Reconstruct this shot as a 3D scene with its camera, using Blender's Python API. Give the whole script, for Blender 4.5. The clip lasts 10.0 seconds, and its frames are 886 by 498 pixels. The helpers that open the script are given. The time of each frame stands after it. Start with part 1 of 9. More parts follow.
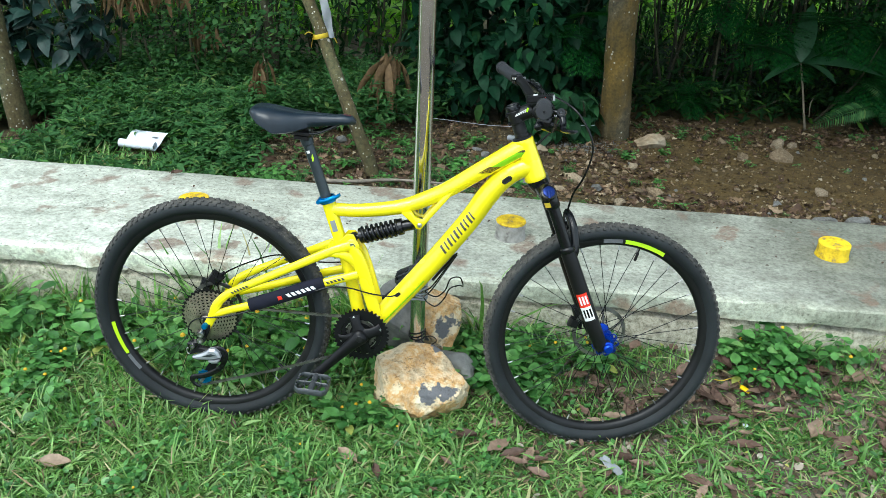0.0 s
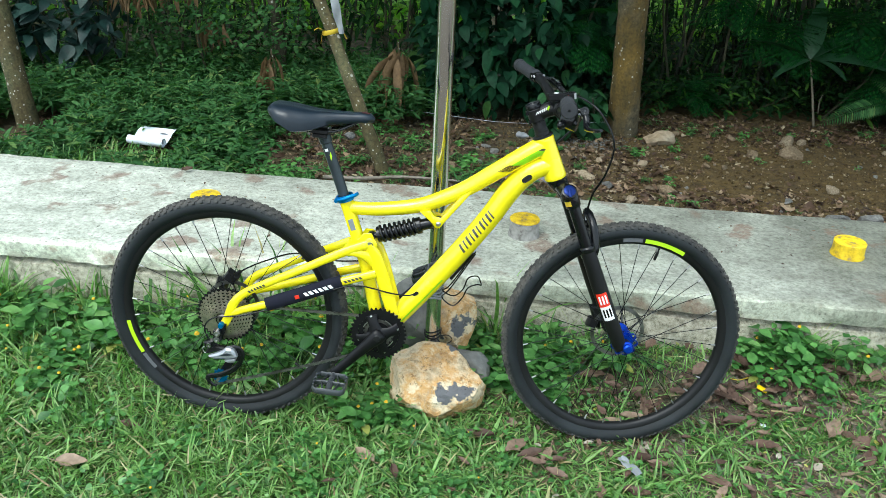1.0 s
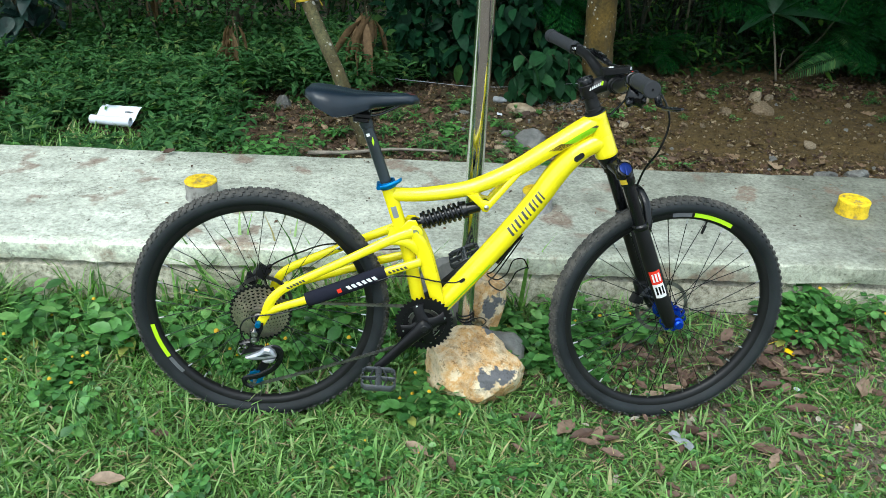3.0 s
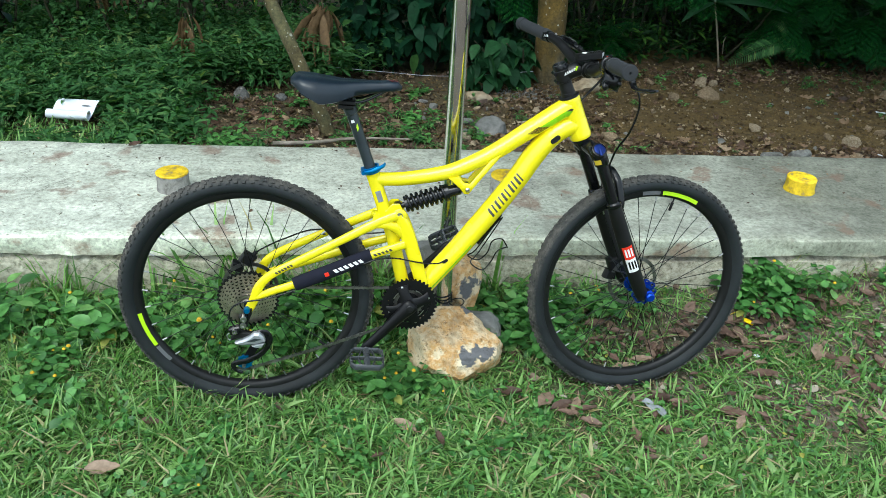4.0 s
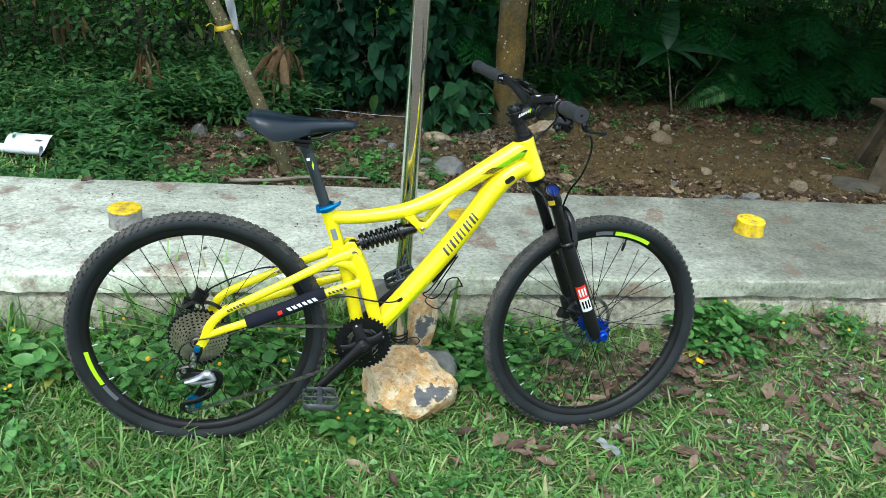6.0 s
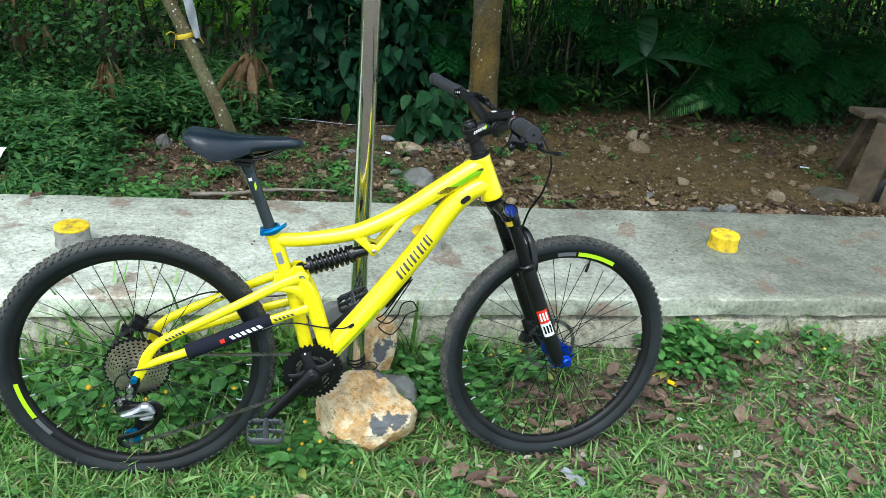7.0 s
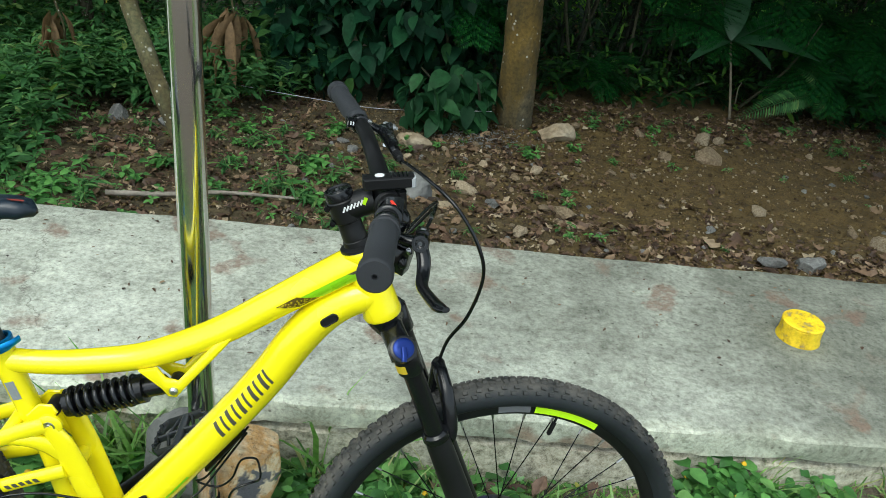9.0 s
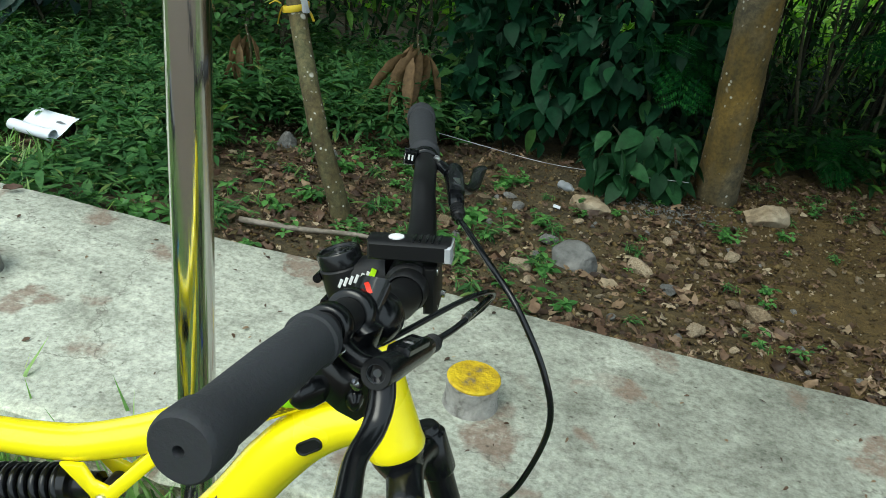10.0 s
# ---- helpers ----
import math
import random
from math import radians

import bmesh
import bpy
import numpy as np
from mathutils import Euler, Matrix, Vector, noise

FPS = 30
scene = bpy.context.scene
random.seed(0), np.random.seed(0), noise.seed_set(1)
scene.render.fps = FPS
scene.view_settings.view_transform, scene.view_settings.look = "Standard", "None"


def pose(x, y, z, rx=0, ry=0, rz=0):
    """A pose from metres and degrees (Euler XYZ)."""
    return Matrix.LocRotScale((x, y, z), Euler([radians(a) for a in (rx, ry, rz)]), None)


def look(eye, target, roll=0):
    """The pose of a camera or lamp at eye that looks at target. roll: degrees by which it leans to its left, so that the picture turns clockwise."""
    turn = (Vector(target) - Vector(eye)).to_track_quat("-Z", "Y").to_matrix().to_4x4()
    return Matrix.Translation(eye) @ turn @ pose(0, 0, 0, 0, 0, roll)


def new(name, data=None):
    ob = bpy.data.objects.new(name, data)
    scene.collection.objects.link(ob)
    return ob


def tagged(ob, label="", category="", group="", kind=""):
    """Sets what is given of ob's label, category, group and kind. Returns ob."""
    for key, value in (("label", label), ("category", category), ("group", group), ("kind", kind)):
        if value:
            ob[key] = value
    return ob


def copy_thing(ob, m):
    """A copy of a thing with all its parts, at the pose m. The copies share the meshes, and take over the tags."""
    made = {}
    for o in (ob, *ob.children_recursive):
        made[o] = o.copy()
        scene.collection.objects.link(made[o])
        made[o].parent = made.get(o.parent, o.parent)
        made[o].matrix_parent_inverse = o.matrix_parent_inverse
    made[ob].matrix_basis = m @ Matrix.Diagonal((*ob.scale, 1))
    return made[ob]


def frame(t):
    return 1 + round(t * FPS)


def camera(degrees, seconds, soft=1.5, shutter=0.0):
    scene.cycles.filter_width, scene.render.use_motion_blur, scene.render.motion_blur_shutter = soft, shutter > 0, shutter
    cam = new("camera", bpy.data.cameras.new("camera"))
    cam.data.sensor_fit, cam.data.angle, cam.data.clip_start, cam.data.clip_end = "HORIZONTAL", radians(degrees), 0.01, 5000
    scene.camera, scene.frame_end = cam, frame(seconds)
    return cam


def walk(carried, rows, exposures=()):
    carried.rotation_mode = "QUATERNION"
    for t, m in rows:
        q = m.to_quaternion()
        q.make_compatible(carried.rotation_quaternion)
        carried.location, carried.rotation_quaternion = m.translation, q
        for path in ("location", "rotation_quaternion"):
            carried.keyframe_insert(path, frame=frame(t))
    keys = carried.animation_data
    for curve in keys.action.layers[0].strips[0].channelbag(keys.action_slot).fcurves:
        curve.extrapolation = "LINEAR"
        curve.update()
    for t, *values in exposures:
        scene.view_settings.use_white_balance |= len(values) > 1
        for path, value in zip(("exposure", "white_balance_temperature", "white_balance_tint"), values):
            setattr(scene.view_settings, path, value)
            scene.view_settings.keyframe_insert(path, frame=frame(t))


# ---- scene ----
cam = camera(58.8, 10.0, soft=0.4)
PATH = [
    (0, (0.053, 0.046, 1.481), (0.01, 1.852, 0.622), 2.7),
    (0.5, (0.034, 0.047, 1.481), (-0.011, 1.851, 0.619), 2.7),
    (1, (0.0, 0.062, 1.481), (-0.042, 1.862, 0.612), 2.8),
    (1.5, (-0.028, 0.116, 1.481), (-0.062, 1.914, 0.605), 2.8),
    (2, (-0.086, 0.23, 1.481), (-0.08, 2.019, 0.586), 2.8),
    (2.5, (-0.166, 0.236, 1.488), (-0.137, 2.016, 0.577), 2.6),
    (2.7, (-0.233, 0.22, 1.489), (-0.163, 1.988, 0.556), 2.6),
    (3.8, (-0.447, 0.106, 1.505), (-0.164, 1.831, 0.532), 3.5),
    (4, (-0.441, 0.112, 1.499), (-0.155, 1.838, 0.531), 3.5),
    (4.5, (-0.431, 0.098, 1.498), (-0.131, 1.825, 0.536), 3.8),
    (5, (-0.435, 0.103, 1.498), (-0.13, 1.833, 0.541), 4.0),
    (6.3, (-0.424, 0.11, 1.5), (-0.02, 1.87, 0.639), 5.4),
    (6.5, (-0.425, 0.118, 1.511), (-0.016, 1.876, 0.649), 5.4),
    (7, (-0.312, 0.209, 1.505), (0.102, 1.965, 0.644), 5.4),
    (7.5, (-0.104, 0.323, 1.492), (0.302, 2.084, 0.635), 5.2),
    (8, (0.035, 0.477, 1.47), (0.432, 2.24, 0.612), 5.1),
    (8.2, (0.089, 0.636, 1.453), (0.48, 2.398, 0.592), 4.9),
    (8.5, (0.159, 0.885, 1.457), (0.542, 2.65, 0.596), 5.0),
    (8.7, (0.172, 0.986, 1.453), (0.516, 2.72, 0.517), 6.6),
    (9, (0.195, 1.078, 1.43), (0.425, 2.807, 0.45), 7.6),
    (9.2, (0.231, 1.152, 1.392), (0.201, 2.909, 0.438), 7.8),
    (9.5, (0.325, 1.303, 1.286), (0.077, 3.066, 0.376), 8.3),
    (9.7, (0.353, 1.381, 1.279), (0.094, 3.143, 0.37), 8.4),
    (10, (0.364, 1.486, 1.277), (0.079, 3.245, 0.369), 7.9),
]
EXPOSURES = [(0, 0.89, 6000, 2), (2.5, 0.8, 6050, 2), (4.0, 0.7, 6000, 1), (5.0, 0.7, 6000, 1), (6.5, 0.85, 5950, 3), (8.0, 0.86, 6000, 3), (8.5, 0.85, 6100, 2), (9.2, 0.5, 6300, 0), (9.5, 0.4, 6400, -1), (10.0, 0.6, 6300, -2)]
walk(cam, [(t, look(eye, target, roll)) for t, eye, target, roll in PATH], EXPOSURES)

# ---- world, sun, exposure ----
world = bpy.data.worlds.new("sky")
scene.world = world
world.use_nodes = True
wn = world.node_tree
sky = wn.nodes.new("ShaderNodeTexSky")
sky.sky_type, sky.sun_disc = "NISHITA", False
sky.sun_elevation, sky.sun_rotation = radians(58), radians(215)
sky.air_density, sky.dust_density, sky.ozone_density = 1.0, 4.0, 1.0
tone_mix = wn.nodes.new("ShaderNodeMixRGB")
tone_mix.inputs[0].default_value = 0.55
tone_mix.inputs[2].default_value = (8.7, 9.4, 9.9, 1)
wn.links.new(sky.outputs[0], tone_mix.inputs[1])
wn.links.new(tone_mix.outputs[0], wn.nodes["Background"].inputs[0])
wn.nodes["Background"].inputs[1].default_value = 0.13
sun_data = bpy.data.lights.new("sun", "SUN")
sun_data.energy, sun_data.angle, sun_data.color = 1.2, radians(35), (1.0, 0.985, 0.95)
sun = new("sun", sun_data)
sun.matrix_world = look((-4.2, -6.0, 11.8), (0, 0, 0))


# ---- materials ----
def nodes_of(name):
    m = bpy.data.materials.new(name)
    m.use_nodes = True
    nt = m.node_tree
    return m, nt, nt.nodes["Principled BSDF"]


def noise_node(nt, coord, scale, detail=4.0, rough=0.6, kind="noise"):
    n = nt.nodes.new("ShaderNodeTexVoronoi" if kind == "voronoi" else "ShaderNodeTexNoise")
    n.inputs["Scale"].default_value = scale
    if kind == "noise":
        n.inputs["Detail"].default_value, n.inputs["Roughness"].default_value = detail, rough
    nt.links.new(coord, n.inputs["Vector"])
    return n


def ramp_node(nt, fac, stops):
    r = nt.nodes.new("ShaderNodeValToRGB")
    els = r.color_ramp.elements
    while len(els) < len(stops):
        els.new(0.5)
    for e, (p, c) in zip(els, stops):
        e.position = p
        e.color = (*c, 1) if len(c) == 3 else c
    nt.links.new(fac, r.inputs[0])
    return r


def mix_node(nt, fac, a, b, mode="MIX"):
    m = nt.nodes.new("ShaderNodeMixRGB")
    m.blend_type = mode
    for k, v in enumerate((fac, a, b)):
        if isinstance(v, (int, float)):
            m.inputs[k].default_value = v
        elif isinstance(v, tuple):
            m.inputs[k].default_value = (*v, 1)
        else:
            nt.links.new(v, m.inputs[k])
    return m.outputs[0]


def bump_node(nt, bsdf, height, strength, dist=0.01, normal=None):
    b = nt.nodes.new("ShaderNodeBump")
    b.inputs["Strength"].default_value, b.inputs["Distance"].default_value = strength, dist
    nt.links.new(height, b.inputs["Height"])
    if normal:
        nt.links.new(normal, b.inputs["Normal"])
    nt.links.new(b.outputs[0], bsdf.inputs["Normal"])
    return b.outputs[0]


def coords(nt):
    return nt.nodes.new("ShaderNodeTexCoord").outputs["Object"]


def plain(name, col, rough=0.5, metal=0.0, var=0.12, scale=60, bump=0.05, coat=0.0, dist=0.001, spec=0.5):
    """A manufactured surface: one colour with faint dirt, gloss changes and fine relief."""
    m, nt, b = nodes_of(name)
    c = coords(nt)
    big, fine = noise_node(nt, c, scale * 0.12, 3), noise_node(nt, c, scale * 4, 2)
    dark = tuple(v * (1 - var * 2) for v in col)
    r = ramp_node(nt, big.outputs["Fac"], [(0.3, dark), (0.62, col)])
    nt.links.new(mix_node(nt, var, r.outputs[0], fine.outputs["Color"], "OVERLAY"), b.inputs["Base Color"])
    rr = nt.nodes.new("ShaderNodeMapRange")
    rr.inputs[3].default_value, rr.inputs[4].default_value = max(0.02, rough - 0.1), min(1, rough + 0.12)
    nt.links.new(big.outputs["Fac"], rr.inputs[0])
    nt.links.new(rr.outputs[0], b.inputs["Roughness"])
    b.inputs["Metallic"].default_value = metal
    b.inputs["Coat Weight"].default_value = coat
    b.inputs["Specular IOR Level"].default_value = spec
    b.inputs["Coat Roughness"].default_value = 0.12
    if bump:
        bump_node(nt, b, fine.outputs["Fac"], bump, dist)
    return m


def leafy(name, stops, rough=0.45, translucent=0.3, vein=0.25, each=False, gloss=0.35):
    """Leaves: each one takes its own tone between the stops; thin enough for some light to pass."""
    m, nt, b = nodes_of(name)
    geo = nt.nodes.new("ShaderNodeNewGeometry")
    info = nt.nodes.new("ShaderNodeObjectInfo")
    r = ramp_node(nt, info.outputs["Random"] if each else geo.outputs["Random Per Island"], stops)
    n = noise_node(nt, coords(nt), 45, 3)
    spot = ramp_node(nt, n.outputs["Fac"], [(0.3, (0.55, 0.55, 0.5)), (0.7, (1.15, 1.15, 1.1))])
    col = mix_node(nt, 0.8, r.outputs[0], spot.outputs[0], "MULTIPLY")
    nt.links.new(col, b.inputs["Base Color"])
    b.inputs["Roughness"].default_value = rough
    b.inputs["Specular IOR Level"].default_value = gloss
    bump_node(nt, b, n.outputs["Fac"], vein, 0.004)
    tr = nt.nodes.new("ShaderNodeBsdfTranslucent")
    nt.links.new(mix_node(nt, 1.0, col, (1.0, 1.25, 0.45), "MULTIPLY"), tr.inputs[0])
    mx = nt.nodes.new("ShaderNodeMixShader")
    mx.inputs[0].default_value = translucent
    nt.links.new(b.outputs[0], mx.inputs[1])
    nt.links.new(tr.outputs[0], mx.inputs[2])
    nt.links.new(mx.outputs[0], nt.nodes["Material Output"].inputs[0])
    return m


def stony(name, stops, scale=8, bump=0.5, rough=0.85, pits=0.4):
    m, nt, b = nodes_of(name)
    c = coords(nt)
    big, mid, fine = noise_node(nt, c, scale, 5, 0.65), noise_node(nt, c, scale * 4.5, 4), noise_node(nt, c, scale * 30, 3)
    r = ramp_node(nt, big.outputs["Fac"], stops)
    g = ramp_node(nt, mid.outputs["Fac"], [(0.35, (0.62, 0.6, 0.58)), (0.6, (1.08, 1.06, 1.04))])
    rnd = nt.nodes.new("ShaderNodeObjectInfo")
    v = nt.nodes.new("ShaderNodeMapRange")
    v.inputs[3].default_value, v.inputs[4].default_value = 0.72, 1.2
    nt.links.new(rnd.outputs["Random"], v.inputs[0])
    col = mix_node(nt, 1.0, mix_node(nt, pits, r.outputs[0], g.outputs[0], "MULTIPLY"), v.outputs[0], "MULTIPLY")
    nt.links.new(col, b.inputs["Base Color"])
    b.inputs["Roughness"].default_value = rough
    first = bump_node(nt, b, mid.outputs["Fac"], bump, 0.02)
    bump_node(nt, b, fine.outputs["Fac"], bump * 0.7, 0.004, first)
    return m


def make_concrete():
    m, nt, b = nodes_of("weathered_concrete")
    c = coords(nt)
    stretch = nt.nodes.new("ShaderNodeMapping")
    stretch.inputs["Scale"].default_value = (0.85, 1.15, 1.0)
    nt.links.new(c, stretch.inputs[0])
    s = stretch.outputs[0]
    big, mid, fine = noise_node(nt, c, 1.3, 6, 0.65), noise_node(nt, s, 9, 6, 0.7), noise_node(nt, c, 75, 4, 0.7)
    base = ramp_node(nt, big.outputs["Fac"], [(0.32, (0.36, 0.37, 0.335)), (0.5, (0.485, 0.495, 0.455)), (0.68, (0.61, 0.62, 0.58))])
    # duller cement and tree shade of the right side, painted as one ramp along x
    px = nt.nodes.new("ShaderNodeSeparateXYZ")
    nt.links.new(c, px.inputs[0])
    tone_mix = nt.nodes.new("ShaderNodeMath")
    tone_mix.operation = "MULTIPLY_ADD"
    nt.links.new(big.outputs["Fac"], tone_mix.inputs[0])
    tone_mix.inputs[1].default_value = -2.4
    nt.links.new(px.outputs["X"], tone_mix.inputs[2])
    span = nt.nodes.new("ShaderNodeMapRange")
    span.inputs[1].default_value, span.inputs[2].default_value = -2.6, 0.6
    nt.links.new(tone_mix.outputs[0], span.inputs[0])
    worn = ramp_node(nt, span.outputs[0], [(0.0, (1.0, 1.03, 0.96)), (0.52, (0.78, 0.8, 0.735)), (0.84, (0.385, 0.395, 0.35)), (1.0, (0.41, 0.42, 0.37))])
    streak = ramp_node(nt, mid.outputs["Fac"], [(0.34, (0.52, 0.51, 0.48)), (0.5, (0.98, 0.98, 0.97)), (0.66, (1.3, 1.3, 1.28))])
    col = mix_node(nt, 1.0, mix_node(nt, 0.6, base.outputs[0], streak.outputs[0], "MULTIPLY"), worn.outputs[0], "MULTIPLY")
    patch = ramp_node(nt, noise_node(nt, c, 48, 6, 0.8).outputs["Fac"], [(0.36, (0.6, 0.59, 0.56)), (0.5, (1.0, 1.0, 1.0)), (0.64, (1.26, 1.26, 1.24))])
    col = mix_node(nt, 0.85, col, patch.outputs[0], "MULTIPLY")
    # brown stains where leaves have rotted, a hand's width across
    bend = nt.nodes.new("ShaderNodeVectorMath")
    bend.operation = "MULTIPLY_ADD"
    nt.links.new(noise_node(nt, c, 9, 4).outputs["Color"], bend.inputs[0])
    bend.inputs[1].default_value = (0.16, 0.16, 0.0)
    nt.links.new(c, bend.inputs[2])
    cell = noise_node(nt, bend.outputs[0], 6.2, 1.0, 0.4)
    spot = ramp_node(nt, cell.outputs["Fac"], [(0.65, (0, 0, 0)), (0.71, (0.72, 0.72, 0.72))])
    ragged_spot = ramp_node(nt, noise_node(nt, c, 26, 5, 0.75).outputs["Fac"], [(0.36, (0.25, 0.25, 0.25)), (0.52, (1, 1, 1))])
    blot = mix_node(nt, 1.0, spot.outputs[0], ragged_spot.outputs[0], "MULTIPLY")
    col = mix_node(nt, blot, col, (0.19, 0.115, 0.08))
    # hairline cracks
    wander = nt.nodes.new("ShaderNodeVectorMath")
    wander.operation = "MULTIPLY_ADD"
    nt.links.new(noise_node(nt, c, 5, 5, 0.7).outputs["Color"], wander.inputs[0])
    wander.inputs[1].default_value = (0.3, 0.3, 0.0)
    nt.links.new(c, wander.inputs[2])
    net = noise_node(nt, wander.outputs[0], 1.7, kind="voronoi")
    net.feature = "DISTANCE_TO_EDGE"
    line = ramp_node(nt, net.outputs["Distance"], [(0.001, (0.75, 0.75, 0.75)), (0.006, (0, 0, 0))])
    here = ramp_node(nt, noise_node(nt, c, 2.1, 2).outputs["Fac"], [(0.5, (0, 0, 0)), (0.56, (1, 1, 1))])
    col = mix_node(nt, mix_node(nt, 1.0, line.outputs[0], here.outputs[0], "MULTIPLY"), col, (0.12, 0.11, 0.09))
    # dark pits and grit
    vo = noise_node(nt, s, 34, kind="voronoi")
    pit = ramp_node(nt, vo.outputs["Distance"], [(0.06, (0.25, 0.23, 0.2)), (0.16, (1, 1, 1))])
    pick = ramp_node(nt, noise_node(nt, c, 13, 3).outputs["Fac"], [(0.42, (0, 0, 0)), (0.55, (0.9, 0.9, 0.9))])
    col = mix_node(nt, pick.outputs[0], col, mix_node(nt, 1.0, col, pit.outputs[0], "MULTIPLY"))
    grit = ramp_node(nt, fine.outputs["Fac"], [(0.3, (0.6, 0.6, 0.58)), (0.55, (1.06, 1.06, 1.06))])
    col = mix_node(nt, 0.8, col, grit.outputs[0], "MULTIPLY")
    # paler worn nose, dirt on the rough footing face
    geo = nt.nodes.new("ShaderNodeNewGeometry")
    sep = nt.nodes.new("ShaderNodeSeparateXYZ")
    nt.links.new(geo.outputs["Position"], sep.inputs[0])
    hgt = nt.nodes.new("ShaderNodeMath")
    hgt.operation = "MULTIPLY_ADD"
    nt.links.new(mid.outputs["Fac"], hgt.inputs[0])
    hgt.inputs[1].default_value = 0.16
    nt.links.new(sep.outputs["Z"], hgt.inputs[2])
    low = ramp_node(nt, hgt.outputs[0], [(0.195, (0.9, 0.9, 0.9)), (0.235, (0, 0, 0))])
    crust = ramp_node(nt, noise_node(nt, c, 46, 6, 0.8).outputs["Fac"], [(0.36, (0.09, 0.08, 0.055)), (0.48, (0.3, 0.275, 0.215)), (0.62, (0.47, 0.44, 0.37))])
    col = mix_node(nt, low.outputs[0], col, crust.outputs[0])
    # chalky bare cement along the worn nose
    edge = nt.nodes.new("ShaderNodeMath")
    edge.operation = "MULTIPLY_ADD"
    nt.links.new(px.outputs["X"], edge.inputs[0])
    edge.inputs[1].default_value = 0.047
    nt.links.new(px.outputs["Y"], edge.inputs[2])
    ragged = nt.nodes.new("ShaderNodeMath")
    ragged.operation = "MULTIPLY_ADD"
    nt.links.new(mid.outputs["Fac"], ragged.inputs[0])
    ragged.inputs[1].default_value = 0.22
    nt.links.new(edge.outputs[0], ragged.inputs[2])
    away = nt.nodes.new("ShaderNodeMapRange")
    away.inputs[1].default_value, away.inputs[2].default_value = 2.60, 2.645
    nt.links.new(ragged.outputs[0], away.inputs[0])
    chalk = ramp_node(nt, away.outputs[0], [(0.0, (1.45, 1.45, 1.4)), (1.0, (1, 1, 1))])
    col = mix_node(nt, 1.0, col, chalk.outputs[0], "MULTIPLY")
    nt.links.new(col, b.inputs["Base Color"])
    b.inputs["Roughness"].default_value = 0.86
    first = bump_node(nt, b, mid.outputs["Fac"], 0.5, 0.015)
    bump_node(nt, b, fine.outputs["Fac"], 0.7, 0.004, first)
    return m


def make_ground():
    m, nt, b = nodes_of("soil_and_turf")
    c = coords(nt)
    big, mid, fine = noise_node(nt, c, 1.1, 5), noise_node(nt, c, 14, 5, 0.7), noise_node(nt, c, 90, 4, 0.75)
    soil = ramp_node(nt, mid.outputs["Fac"], [(0.3, (0.029, 0.022, 0.010)), (0.5, (0.068, 0.053, 0.023)), (0.7, (0.125, 0.098, 0.046))])
    clay = ramp_node(nt, mid.outputs["Fac"], [(0.3, (0.043, 0.028, 0.007)), (0.5, (0.091, 0.06, 0.015)), (0.7, (0.142, 0.1, 0.03))])
    turf = ramp_node(nt, mid.outputs["Fac"], [(0.3, (0.03, 0.06, 0.012)), (0.55, (0.07, 0.12, 0.025)), (0.7, (0.12, 0.13, 0.05))])
    sep = nt.nodes.new("ShaderNodeSeparateXYZ")
    nt.links.new(c, sep.inputs[0])

    def band(axis, lo, hi):
        add = nt.nodes.new("ShaderNodeMath")
        add.operation = "MULTIPLY_ADD"
        nt.links.new(big.outputs["Fac"], add.inputs[0])
        add.inputs[1].default_value = 1.1
        nt.links.new(sep.outputs[axis], add.inputs[2])
        mr = nt.nodes.new("ShaderNodeMapRange")
        mr.inputs[1].default_value, mr.inputs[2].default_value = lo + 0.55, hi + 0.55
        nt.links.new(add.outputs[0], mr.inputs[0])
        return mr.outputs[0]

    back = mix_node(nt, band("X", 0.35, 1.2), soil.outputs[0], clay.outputs[0])
    bare = ramp_node(nt, mid.outputs["Fac"], [(0.3, (0.07, 0.057, 0.042)), (0.5, (0.16, 0.135, 0.105)), (0.7, (0.26, 0.225, 0.185))])
    worn = mix_node(nt, band("X", 0.0, 0.9), turf.outputs[0], bare.outputs[0])
    lawn = mix_node(nt, band("Y", 1.35, 1.8), turf.outputs[0], worn)
    col = mix_node(nt, band("Y", 2.7, 3.0), lawn, back)
    # brown earth beyond the lawn, behind the viewer: invented to tone the pole's reflections
    unseen_earth = ramp_node(nt, mid.outputs["Fac"], [(0.3, (0.05, 0.04, 0.027)), (0.7, (0.13, 0.105, 0.075))])
    col = mix_node(nt, band("Y", 0.3, 0.8), unseen_earth.outputs[0], col)
    speck = ramp_node(nt, fine.outputs["Fac"], [(0.32, (0.55, 0.52, 0.5)), (0.6, (1.15, 1.12, 1.1))])
    nt.links.new(mix_node(nt, 0.9, col, speck.outputs[0], "MULTIPLY"), b.inputs["Base Color"])
    b.inputs["Roughness"].default_value = 0.95
    first = bump_node(nt, b, mid.outputs["Fac"], 0.7, 0.03)
    bump_node(nt, b, fine.outputs["Fac"], 0.8, 0.008, first)
    return m


